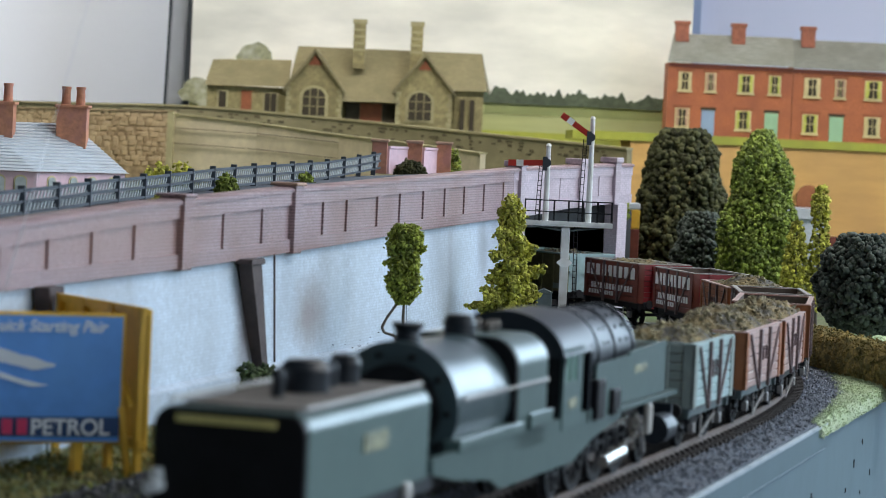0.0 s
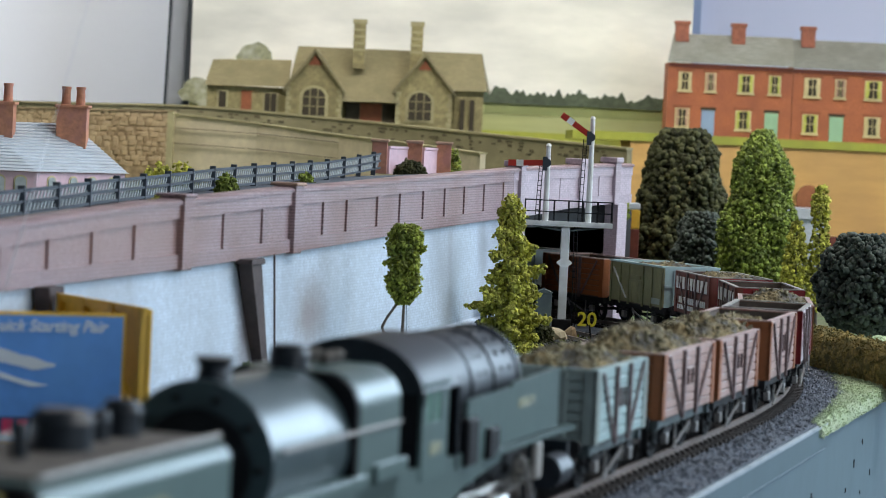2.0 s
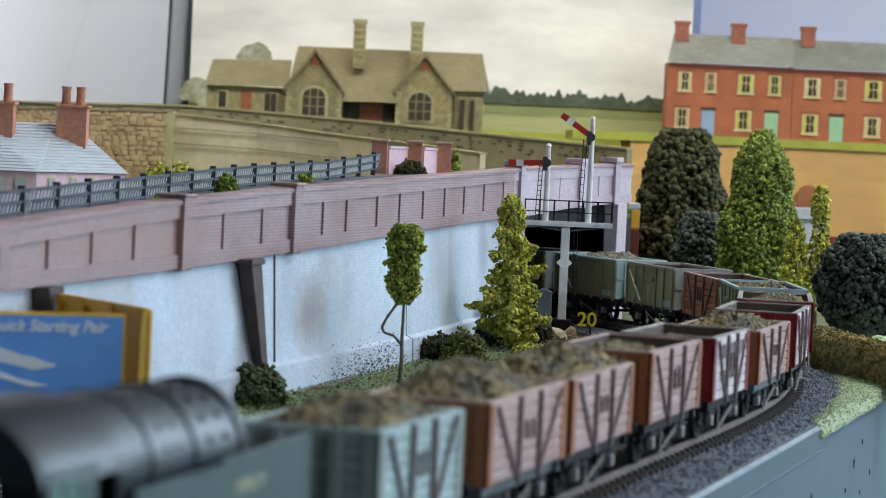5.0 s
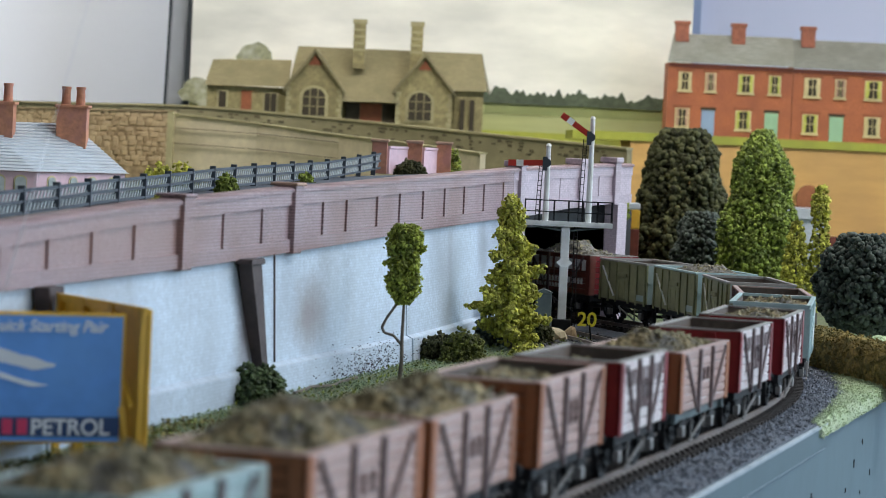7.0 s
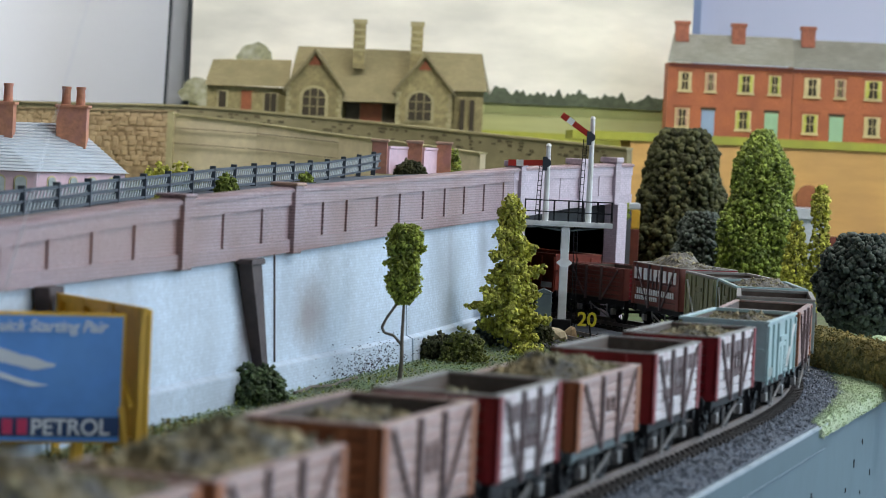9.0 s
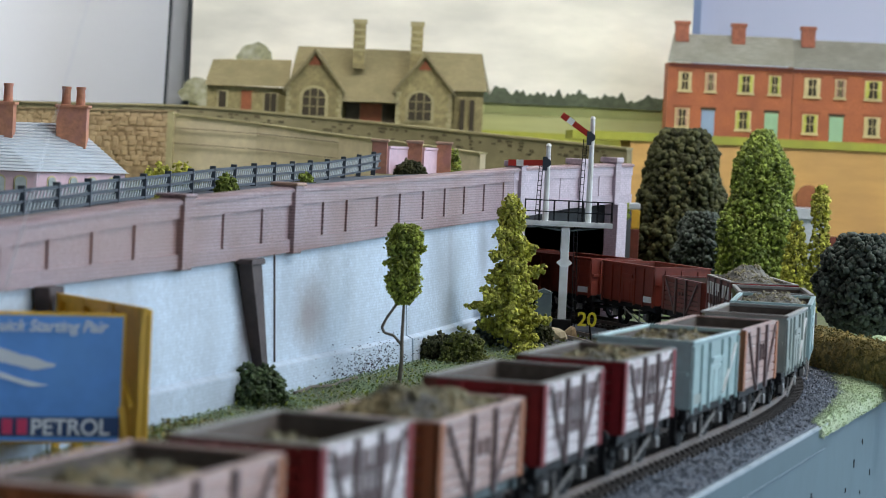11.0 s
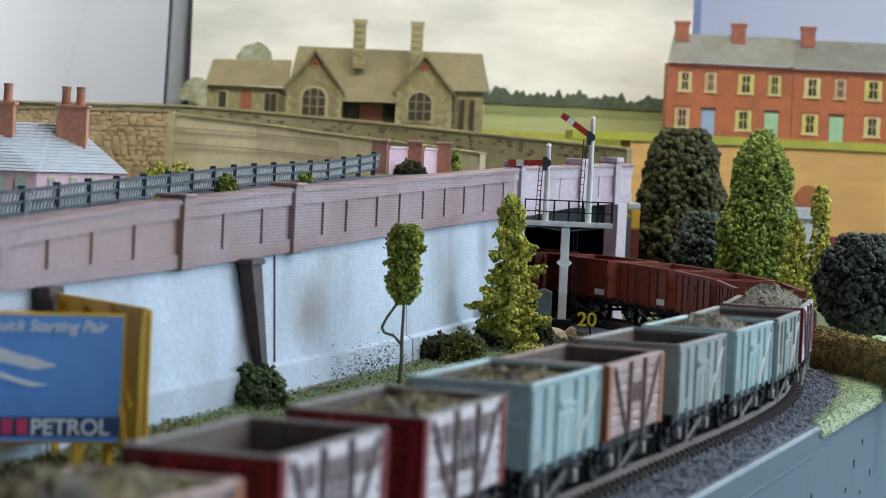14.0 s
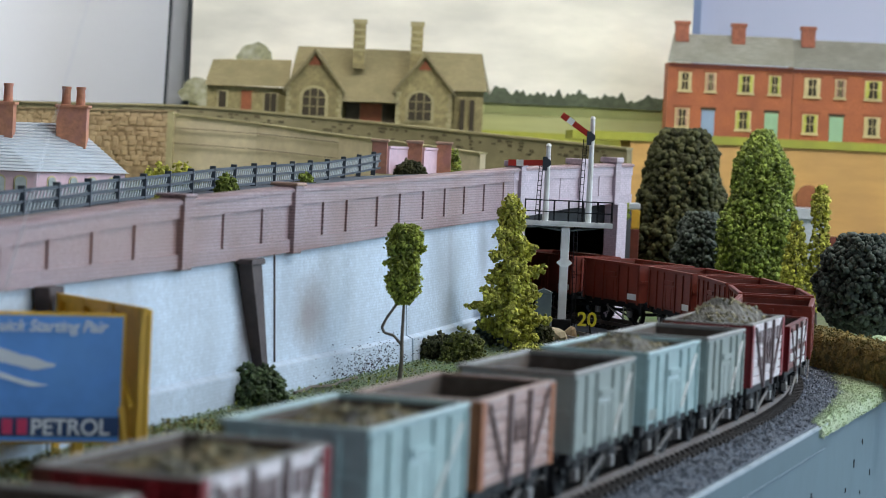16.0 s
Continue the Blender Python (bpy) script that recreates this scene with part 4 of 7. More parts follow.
box(bm, 0.147, 0.62, 2.10, 2.22, -0.01, 0.0985)
part("face", bm, M["tan"], hill)
bm = bmesh.new()
box(bm, 0.10, 0.62, 2.098, 2.225, 0.0988, 0.1055)
part("verge", bm, M["fieldbright"], hill, "bright green grass verge")
bm = bmesh.new()
pts = [(0.0095 * math.cos(a), 0.006 + 0.0095 * math.sin(a)) for a in np.linspace(0, math.pi, 14)]
prism(bm, [(x + 0.292, z + 0.054) for x, z in pts + [(-0.0095, -0.02), (0.0095, -0.02)]], 2.096, 2.0985)
part("arch", bm, M["wend"], hill, "brown arched opening")
panel("low_red_wall", 0.30, 0.62, 2.06, 2.075, -0.006, 0.030, M["wmaroon"], "low dull red wall at the hillside's foot", "wall")
# ---- things ----
def words(name, text, size, material, parent, m, label="", shear=0.0):
    cu = bpy.data.curves.new(name, "FONT")
    cu.body, cu.size, cu.extrude, cu.shear = text, size, 0.00012, shear
    cu.align_x, cu.offset = "RIGHT", size * .02
    tmp = bpy.data.objects.new("tmp", cu)
    scene.collection.objects.link(tmp)
    me = bpy.data.meshes.new_from_object(tmp.evaluated_get(bpy.context.evaluated_depsgraph_get()))
    bpy.data.objects.remove(tmp)
    me.materials.clear()
    me.materials.append(material)
    ob = new(name, me)
    ob.parent = parent
    ob.matrix_basis = m
    if label:
        ob["label"] = label
    return ob


def branchy(bm, base, tip, r0, r1, rng, n=5, wobble=0.001):
    base, tip = Vector(base), Vector(tip)
    prev = base
    for k in range(1, n + 1):
        q = base.lerp(tip, k / n) + Vector((*rng.normal(size=2) * wobble * (k < n), 0))
        cyl(bm, prev, q, r0 + (r1 - r0) * (k - 1) / n, r0 + (r1 - r0) * k / n, 8)
        prev = q


def clump_tree(name, label, x, y, z0, z1, half, profile, leaf, n, size, seed, trunk_r=0.0016, shape=None, fill=0.55, category="tree", squash=1.0, crown_from=None, ragged=0.22):
    """A trunk with limbs and a crown of many small lumps. profile: radius shares from foot to top."""
    rng = np.random.default_rng(seed)
    t = thing(name, label, category, loc=(x, y, z0))
    h = z1 - z0
    c0 = 0.12 * h if crown_from is None else crown_from
    bm = bmesh.new()
    branchy(bm, (0, 0, 0), (0, 0, h * 0.92), trunk_r, trunk_r * 0.25, rng, 6, half * 0.04)
    part("trunk", bm, M["bark"], t)
    bm = bmesh.new()
    for k in range(9):
        zz = c0 + (h - c0) * (0.08 + 0.085 * k)
        a = k * 2.4
        r = half * float(np.interp((zz - c0) / (h - c0), np.linspace(0, 1, len(profile)), profile)) * 0.75
        branchy(bm, (0, 0, zz - h * .04), (r * math.cos(a), r * math.sin(a), zz + h * .03), trunk_r * .45, trunk_r * .12, rng, 3, half * .03)
    part("limb", bm, M["bark"], t)
    C, S = [], []
    while len(C) < n:
        u = rng.random()
        r = half * float(np.interp(u, np.linspace(0, 1, len(profile)), profile))
        a = rng.random() * 2 * math.pi
        q = rng.random() ** (1 - fill)
        dent = 1 + ragged * noise.noise((math.cos(a) * 2.2 + seed, math.sin(a) * 2.2, u * (5 if ragged < .3 else 9)))
        C.append((r * q * dent * math.cos(a), r * q * dent * math.sin(a) * squash, c0 + (h - c0) * u - size * .2))
        S.append(size * rng.uniform(0.5, 1.3))
    scatter("crown", C, S, shape or ICO, M[leaf], t, rng, 0.35 if shape else 0.26, 1.0, shape is None)
    return t


FLAKE = (np.array([(1, 0, 0.2), (-0.2, 0.6, 0), (-1, 0, -0.1), (0.1, -0.6, 0.1), (0, 0, 0.35)], float), np.array([(0, 1, 4), (1, 2, 4), (2, 3, 4), (3, 0, 4), (0, 3, 2), (0, 2, 1)]))

# trees in front of the hillside
clump_tree("tree", "dark olive rounded tree with dense clumped foliage", 0.1590, 1.75, -0.006, 0.1060, 0.0300, [0.75, 0.98, 1.0, 0.98, 0.92, 0.80, 0.45], "leafdark", 5200, 0.0022, 3, 0.003, fill=0.80, crown_from=0.006)
clump_tree("tree", "small dark clumped tree under the taller ones", 0.1640, 1.66, -0.006, 0.0530, 0.0185, [0.7, 1.0, 1.0, 0.85, 0.45], "leafblack", 2300, 0.0016, 5, 0.002, fill=0.8, crown_from=0.004)
clump_tree("tree", "tall fresh green tree with leafy conical crown", 0.1935, 1.60, -0.006, 0.1065, 0.0255, [0.8, 1.0, 1.0, 1.0, 0.98, 0.90, 0.76, 0.76, 0.66, 0.46, 0.18], "leafgreen", 12000, 0.00165, 7, 0.0022, OCTA, 0.70, crown_from=0.006)
clump_tree("tree", "slender yellow-green tree with thin upright foliage", 0.2035, 1.50, -0.006, 0.0540, 0.0085, [0.8, 1.0, 0.9, 0.7, 0.3], "leafyellow", 900, 0.0015, 9, 0.0012, OCTA, 0.7)
clump_tree("tree", "slender yellow-green tree with thin upright foliage", 0.2165, 1.50, -0.006, 0.0750, 0.0080, [0.7, 0.9, 0.75, 0.8, 0.55, 0.75, 0.4], "leafyellow", 900, 0.0015, 10, 0.0012, OCTA, 0.6)
clump_tree("tree", "blackish green round tree on a short trunk beside the hedge", 0.2150, 1.30, -0.0055, 0.0535, 0.0265, [0.55, 0.9, 1.0, 1.0, 0.9, 0.6], "leafblack", 5200, 0.0015, 11, 0.0020, fill=0.82, crown_from=0.011)
# trees by the retaining wall
t1 = clump_tree("tree", "small mossy green tree on a thin bent trunk by the wall", -0.0148, 1.0226, -0.0065, 0.0570, 0.0078, [0.3, 0.8, 0.85, 0.75, 0.8, 0.95, 0.9, 0.55], "leaflime", 2900, 0.0010, 13, 0.0009, OCTA, 0.6, crown_from=0.0325, ragged=0.45)
bm = bmesh.new()
prev = Vector((0.0002, 0, 0.016))
for q in ((-0.0030, 0, 0.0195), (-0.0068, 0, 0.0205), (-0.0078, 0, 0.0225), (-0.0060, 0, 0.0265), (-0.0036, 0, 0.0300), (-0.0012, 0, 0.034)):
    cyl(bm, prev, q, 0.0006, 0.0005, 8)
    prev = Vector(q)
part("bent_branch", bm, M["bark"], t1, "crooked bare side branch")
def spray(parent, p0, p1, r, n, seed, leaf):
    rng = np.random.default_rng(seed)
    C = [np.array(p0) + (np.array(p1) - np.array(p0)) * u + rng.normal(size=3) * r * (1 - .6 * u) for u in rng.random(n)]
    return scatter("spray", C, rng.uniform(.0007, .0018, n), OCTA, M[leaf], parent, rng, .35)


t2 = thing("tree", "yellow-green conical tree with ragged sprays by the wall", "tree", loc=(0.0335, 1.215, -0.0065))
rng = np.random.default_rng(15)
bm = bmesh.new()
branchy(bm, (0, 0, 0), (-.002, 0, .068), .0014, .0003, rng, 6, .0006)
part("trunk", bm, M["bark"], t2)
for k in range(44):
    u = k / 43
    z = .006 + .064 * u
    r = .0185 * (1 - u) ** .75 * rng.uniform(.5, 1.2) + .0018
    a = k * 2.4 + rng.normal() * .3
    x = -.002 * u
    spray(t2, (x, 0, z), (x + r * math.cos(a), r * math.sin(a), z + rng.uniform(-.001, .005)), .0026 - .0010 * u, int(150 - 70 * u), 100 + k, "leafyellow")
spray(t2, (0, 0, .024), (-.0205, -.004, .0205), .0017, 160, 90, "leafyellow")
spray(t2, (0, 0, .034), (.0135, -.003, .040), .0018, 120, 91, "leafyellow")


def bush(label, x, y, z, rx, ry, rz, leaf, n, size, seed, shape=OCTA, category="bush"):
    rng = np.random.default_rng(seed)
    C, S = [], []
    for _ in range(n):
        v = rng.normal(size=3)
        v /= np.linalg.norm(v)
        v[2] = abs(v[2])
        q = rng.random() ** .35 * (1 + .3 * noise.noise((v[0] * 2 + seed, v[1] * 2, v[2] * 2)))
        C.append((x + v[0] * rx * q, y + v[1] * ry * q, z + v[2] * rz * q))
        S.append(size * rng.uniform(.6, 1.3))
    return tagged(scatter("bush", C, S, shape, M[leaf], None, rng, .4), label, category)


bush("dark green shrub growing against the wall's plinth", -0.0640, 0.918, -0.0065, .0125, .014, .0150, "leafbush", 2400, .0011, 41)
bush("mossy green shrub with yellow tips near the conical tree", 0.0105, 1.135, -0.006, .0110, .009, .0150, "leafmossdark", 1200, .0010, 42)
bush("dark shrub beside the mossy one", -0.0015, 1.14, -0.006, .0085, .008, .0120, "leafdark", 600, .0012, 43)
bush("blackish round shrub in the conical tree's shade", 0.0255, 1.235, -0.006, .0095, .008, .0190, "leafblack", 700, .0012, 44)
bush("grey-green shrub at the signal's foot", 0.0490, 1.262, -0.006, .0075, .007, .0120, "leafdark", 500, .0012, 45)
bush("pale yellow-green weed tuft beside the track", 0.041, 1.19, -0.006, .008, .006, .006, "leafyellow", 400, .0010, 46)
bush("yellow-green shrub by the cottage", -0.158, 1.42, 0.050, .010, .01, .0215, "leafyellow", 500, .0014, 47)
bush("yellow-green shrub by the cottage", -0.147, 1.46, 0.050, .012, .01, .0220, "leafyellow", 500, .0014, 48)
bush("small moss-green bush at the fence's foot", -0.0925, 1.10, top_z(1.10) - .010, .0052, .004, .0085, "leafmoss", 350, .0010, 49)
bush("low yellow-green weed behind the parapet", -0.1085, .985, top_z(.985) - .011, .0050, .004, .0050, "leafyellow", 250, .0009, 50)
bush("low green weed behind the fence", -0.070, 1.27, top_z(1.27) - .010, .0060, .004, .0052, "leafmoss", 300, .0010, 51)
bush("dark shrub between the brick piers", -0.020, 1.452, top_z(1.5) - .012, .010, .006, .0085, "leafdark", 400, .0012, 52)
bush("green shrub beside the last brick pier", 0.0025, 1.51, top_z(1.55) - .012, .006, .006, .0150, "leafmoss", 400, .0012, 53)
bush("small green bush at the bridge end", 0.106, 1.56, 0.050, .004, .006, .030, "leafmoss", 300, .0016, 54)
rng = np.random.default_rng(77)
way = [Vector((0.1925, 1.080, 0)).lerp(Vector((0.1660, 1.240, 0)), k / 70) for k in range(71)]
prof = spline([(0.0, 0.0, 0), (-.0008, .0070, 0), (.0004, .0135, 0), (.0035, .0172, 0), (.0080, .0180, 0), (.0125, .0160, 0), (.0145, .0090, 0), (.0145, 0.0, 0)], 5)
side_ = Vector((0.160, 0.0265, 0)).normalized()
verts, faces = [], []
for i, p in enumerate(way):
    close = min(1, (min(i, 70 - i) + 2) / 6) ** .5
    for q in prof:
        u = .007 + (q.x - .007) * close
        c = p + side_ * u + Vector((0, 0, q.y * (.55 + .45 * close) - .0062))
        k = .0011 * noise.noise(c * 260) + .0006 * noise.noise(c * 700)
        verts.append(c + Vector((side_.x * (-1 if q.x < .007 else 1), 0, .8)) * k)
n = len(prof)
for i in range(70):
    for j in range(n - 1):
        faces.append((i * n + j, i * n + j + 1, (i + 1) * n + j + 1, (i + 1) * n + j))
faces += [tuple(range(n)), tuple(range(70 * n + n - 1, 70 * n - 1, -1))]
hedge = tagged(raw("hedge", verts, faces, M["hedge"], None, True), "thick clipped brown-green hedge beside the ballast", "hedge")
C = [np.array(verts[int(k)]) + rng.normal(size=3) * .0005 for k in rng.integers(0, len(verts), 3600)]
tagged(scatter("foliage", C, rng.uniform(.0004, .0009, len(C)), OCTA, M["hedge"], hedge, rng, .4), kind="stuff")

# grass at the layout's edge
def turf(y):
    """Width of the grass strip from the layout's edge inwards."""
    return float(np.interp(y, [0.930, 1.00, 1.087, 1.20, 1.75], [.003, .011, .021, .040, .055]))


bm = bmesh.new()
rows = []
for y in np.arange(0.935, 1.75, .01):
    e = float(np.interp(y, EY, EX))
    rows.append([bm.verts.new((e - q, y, z + .0007 * noise.noise((q * 300, y * 90, 1)))) for q, z in [(-.0014, -.0105), (-.0016, -.0080), (-.0006, -.0058), (.0006, -.0046)] + [(turf(y) * k, -.0045 - .0014 * k ** 3) for k in (.2, .4, .6, .8, 1.0)]])
for a, b in zip(rows, rows[1:]):
    for k in range(8):
        bm.faces.new((a[k], b[k], b[k + 1], a[k + 1]))
tagged(link("grass_verge", bm, M["grass"], smooth=True), "pale green grass mat rolled over the layout's edge", "grass", kind="structure")
C, S = [], []
while len(C) < 15000:
    y = rng.uniform(0.932, 1.45)
    e = float(np.interp(y, EY, EX))
    w = rng.random() * turf(y) * 1.08
    C.append((e - w, y, -0.0047 + rng.random() * .0009 - .0012 * (w / turf(y)) ** 3))
    S.append(rng.uniform(.0002, .0006))
for _ in range(5000):
    y = rng.uniform(0.932, 1.45)
    e = float(np.interp(y, EY, EX))
    a = rng.random()
    C.append((e + .0014 - .0010 * a + rng.normal() * .0004, y, -.0102 + .0056 * a))
    S.append(rng.uniform(.0003, .0008))
tagged(scatter("grass_edge", C, S, FLAKE, M["grass"], None, rng, .3), "pale green grass matting along the layout's edge", "grass", kind="stuff")
C, S = [], []
for _ in range(15000):
    y = rng.uniform(0.50, 1.33)
    c, a = wall_at(y, 0.005 + rng.random() ** 1.6 * 0.045)
    C.append((c.x, c.y, -0.0056 + rng.random() * .0007))
    S.append(rng.uniform(.0003, .0007))
tagged(scatter("wall_foot_grass", C, S, FLAKE, M["footgrass"], None, rng, .3), "short green scatter along the wall's foot", "grass", kind="stuff")
C, S = [], []
for _ in range(2600):
    y = rng.uniform(0.50, 1.33)
    c, a = wall_at(y, 0.006 + rng.random() * 0.05)
    C.append((c.x, c.y, -0.0056 + rng.random() * .0020))
    S.append(rng.uniform(.0004, .0011))
tagged(scatter("wall_foot_weeds", C, S, FLAKE, M["leafmoss"], None, rng, .3), "dark weeds and litter along the wall's foot", "weeds", kind="stuff")
C, S = [], []
for _ in range(900):
    y = 1.065 + rng.normal() * .026
    c, a = wall_at(y, 0.0056)
    z = -0.006 + abs(rng.normal()) * .0060
    C.append((c.x, c.y, min(z, .0150)))
    S.append(rng.uniform(.0002, .0006))
tagged(scatter("dry_weeds", C, S, FLAKE, M["soot"], None, rng, .3), "dry dark weed specks against the plinth", "weeds", kind="stuff")
C, S = [], []
while len(C) < 9000:
    s, u = rng.uniform(-.24, .10), rng.uniform(-.108, -.030)
    x, y, _ = line(s, u)
    C.append((x, y, -.0052 + rng.random() * .0008 + .0020 * max(0, 1 - abs(u + .100) / .012)))
    S.append(rng.uniform(.0005, .0013))
# Dark chips added inside the curve for the shaded, low-bounce ground there.
while len(C) < 15000:
    s, u = rng.uniform(.34, .78), rng.uniform(-.085, -.030)
    x, y, _ = line(s, u)
    C.append((x, y, -.0056 + rng.random() * .0010))
    S.append(rng.uniform(.0005, .0013))
tagged(scatter("old_ballast", C, S, OCTA, M["darkchip"], None, rng, .4), "dark coarse ballast of the old formation, also standing in for shade by the bridge", "ballast", kind="stuff")
C, S = [], []
for _ in range(7000):
    s, u = rng.uniform(-.26, .04), -.111 - rng.random() ** 1.4 * .075
    x, y, _ = line(s, u)
    if u < -.075 and x > float(np.interp(y, WY, WX)) + .008:
        C.append((x, y, -.0056 + rng.random() * .0022))
        S.append(rng.uniform(.0005, .0013))
tagged(scatter("dry_grass", C, S, FLAKE, M["drygrass"], None, rng, .3), "dry olive-brown grass round the hoarding", "grass", kind="stuff")
for i, (x, y, r) in enumerate(((0.0580, 1.288, .0062), (0.0655, 1.300, .0050), (0.0530, 1.275, .0042))):
    tagged(scatter("boulder", [(x, y, -0.004)], [r], ICO, M["rubble"] if i else M["concrete"], None, rng, .14), "grey-brown boulder at the signal's foot", "rock")
bm = bmesh.new()
for i in range(7):
    a, b = wall_at(.955 + i * .010, .0115 + .001 * math.sin(i * 2))[0], wall_at(.965 + i * .010, .0115 + .001 * math.sin(i * 2 + 2))[0]
    cyl(bm, (a.x, a.y, -.0045 + .0006 * math.sin(i)), (b.x, b.y, -.0045 + .0006 * math.sin(i + 1)), .0006, seg=6)
tagged(link("fallen_branch", bm, M["bark"]), "thin fallen branch lying by the wall", "branch")

# ---- fence along the upper line ----
FENCE = spline([(-0.190, 0.66), (-0.142, 0.89), (-0.1206, 1.005), (-0.0893, 1.18), (-0.0375, 1.438)], 40)
fence = thing("fence", "grey-blue timber railing fence with dark posts", "fence")
dist = [0.0]
for a, b in zip(FENCE, FENCE[1:]):
    dist.append(dist[-1] + (b - a).length)
FX, FY = [p.x for p in FENCE], [p.y for p in FENCE]


def fence_at(d):
    return float(np.interp(d, dist, FX)), float(np.interp(d, dist, FY))


HF = 0.0100
bm = bmesh.new()
box(bm, -.0013, .0013, -.0013, .0013, -.002, HF + .0008, bevel=.0002)
post = part("post", bm, M["fencepost"], fence)
bm = bmesh.new()
bar(bm, (-.0024, 0, 0.0014), (.0024, 0, HF - .0012), .0005, .0010)
pale = part("pale", bm, M["fence"], fence)
n = 0
for i, d in enumerate(np.arange(0.02, dist[-1], 0.0345)):
    x, y = fence_at(d)
    ob = post if i == 0 else share("post", post.data, fence)
    ob.matrix_basis = Matrix.Translation((x, y, top_z(y) - .0100))
for i, d in enumerate(np.arange(0.10, dist[-1], 0.0036)):
    (x, y), (x2, y2) = fence_at(d), fence_at(d + .002)
    ob = pale if i == 0 else share("pale", pale.data, fence)
    ob.matrix_basis = Matrix.Translation((x, y, top_z(y) - .0100)) @ Matrix.Rotation(math.atan2(y2 - y, x2 - x), 4, "Z")
for z, h in ((0.0086, .0011), (0.0048, .0010), (0.0010, .0010)):
    bm = bmesh.new()
    sweep(bm, [(p.x, p.y, top_z(p.y) - .0100) for p in FENCE], [(.0003, z), (.0003, z + h), (.0011, z + h), (.0011, z)])
    part("rail", bm, M["fencepost"], fence)

# pink walls and brick piers at the fence's end
dw = thing("dwarf_wall", "low pink-washed brick wall between red brick piers", "wall")
P3 = [(-0.0375, 1.4440), (-0.0185, 1.475), (-0.0020, 1.500)]
for i, (x, y) in enumerate(P3):
    bm = bmesh.new()
    z = top_z(y) - .010
    box(bm, x - .0042, x + .0042, y - .004, y + .004, z - .002, z + .0155, bevel=.0003)
    pier = part("pier", bm, M["chimney"], dw, "red brick pier")
    bm = bmesh.new()
    box(bm, x - .0050, x + .0050, y - .005, y + .005, z + .0155, z + .0172, bevel=.0004)
    part("cap", bm, M["coping"], pier)
for (x0, y0), (x1, y1) in zip(P3, P3[1:]):
    bm = bmesh.new()
    z = top_z(y0) - .010
    sweep(bm, [(x0 + .004, y0, z), (x1 - .004, y1, top_z(y1) - .010)], [(.0015, -.002), (.0015, .0118), (.0020, .0122), (.0020, .0135), (-.0015, .0135), (-.0015, -.002)])
    part("wall", bm, M["pinkwall"], dw)

# ---- stone and concrete walls behind ----
def course_wall(name, label, pts, depth, thick, material, cap, capmat, category="wall"):
    t = thing(name, label, category, kind="structure")
    bm = bmesh.new()
    sweep(bm, pts, [(0, -depth), (0, 0), (-thick, 0), (-thick, -depth)])
    part("body", bm, M[material], t)
    bm = bmesh.new()
    sweep(bm, pts, [(.0012, 0.0001), (.0012, cap), (-thick - .001, cap), (-thick - .001, 0.0001)])
    part("coping", bm, M[capmat], t)
    return t


road = spline([(-0.36, 2.02, .1050), (-0.28, 2.0, .1063), (-0.1975, 2.0, .1080), (-0.084, 1.97, .1032), (0.027, 1.88, .0967), (0.124, 1.80, .0908)], 10)
rp_ = course_wall("road_parapet", "long curving parapet of greenish rubble stone", [tuple(p) for p in road], .058, .006, "ashlar", .0016, "quoin")
rng = np.random.default_rng(5)
stone_bm = bmesh.new()
box(stone_bm, -.0018, .0018, -.0003, .0003, -.0009, .0009)
st = part("stone", stone_bm, M["stonedark"], rp_)
for i in range(150):
    k = int(rng.integers(4, len(road) - 1))
    p = road[k - 1].lerp(road[k], rng.random())
    d = (road[k] - road[k - 1]).to_2d().normalized()
    ob = st if i == 0 else share("stone", st.data, rp_)
    ob.matrix_basis = Matrix.Translation((p.x + d.y * .0001, p.y - d.x * .0001, p.z - rng.choice([.003, .0055, .008, .0105]))) @ Matrix.Rotation(math.atan2(d.y, d.x), 4, "Z") @ Matrix.Diagonal((rng.uniform(.6, 1.3), 1, rng.uniform(.7, 1.1), 1))
rub = course_wall("rubble_wall", "brown rubble stone wall behind the cottage", [(-0.40, 1.9, .0985), (-0.1995, 1.9, .1030)], .055, .006, "rubble", .0010, "rubble")
rs = []
for k in range(5):
    b2 = bmesh.new()
    box(b2, -.0030 * rng.uniform(.5, 1.2), .0030 * rng.uniform(.5, 1.2), -.0006, .0006, -.0019 * rng.uniform(.7, 1.1), .0019 * rng.uniform(.7, 1.1), bevel=.0005)
    ob = part("stone", b2, M["rubble" if k % 2 else "rubbletwo"], rub)
    rs.append(ob)
for r in range(11):
    x = -0.36 + rng.random() * .004
    while x < -.203:
        k = int(rng.integers(0, 5))
        ob = rs[k] if r == 0 and rs[k].location.length == 0 else share("stone", rs[k].data, rub)
        ob.matrix_basis = Matrix.Translation((x, 1.9002 - rng.random() * .0003, .0985 + (x + .40) * .0224 - .0022 - r * .0036 + rng.uniform(-.0007, .0007)))
        x += rng.uniform(.0045, .0068)
course_wall("concrete_wall", "weathered grey concrete retaining wall with a pale capping", [(-0.1945, 1.852, .1008), (-0.135, 1.835, .0966), (-0.0755, 1.80, .0910), (-0.0352, 1.75, .0882), (0.0208, 1.65, .0836)], .05, .004, "concrete", .0012, "quoin")
bm = bmesh.new()
box(bm, -.1990, -.1948, 1.842, 1.852, .05, .1030)
tagged(link("wall_end_pier", bm, M["quoin"]), "pale stone pier ending the concrete wall", "pier")
bm = bmesh.new()
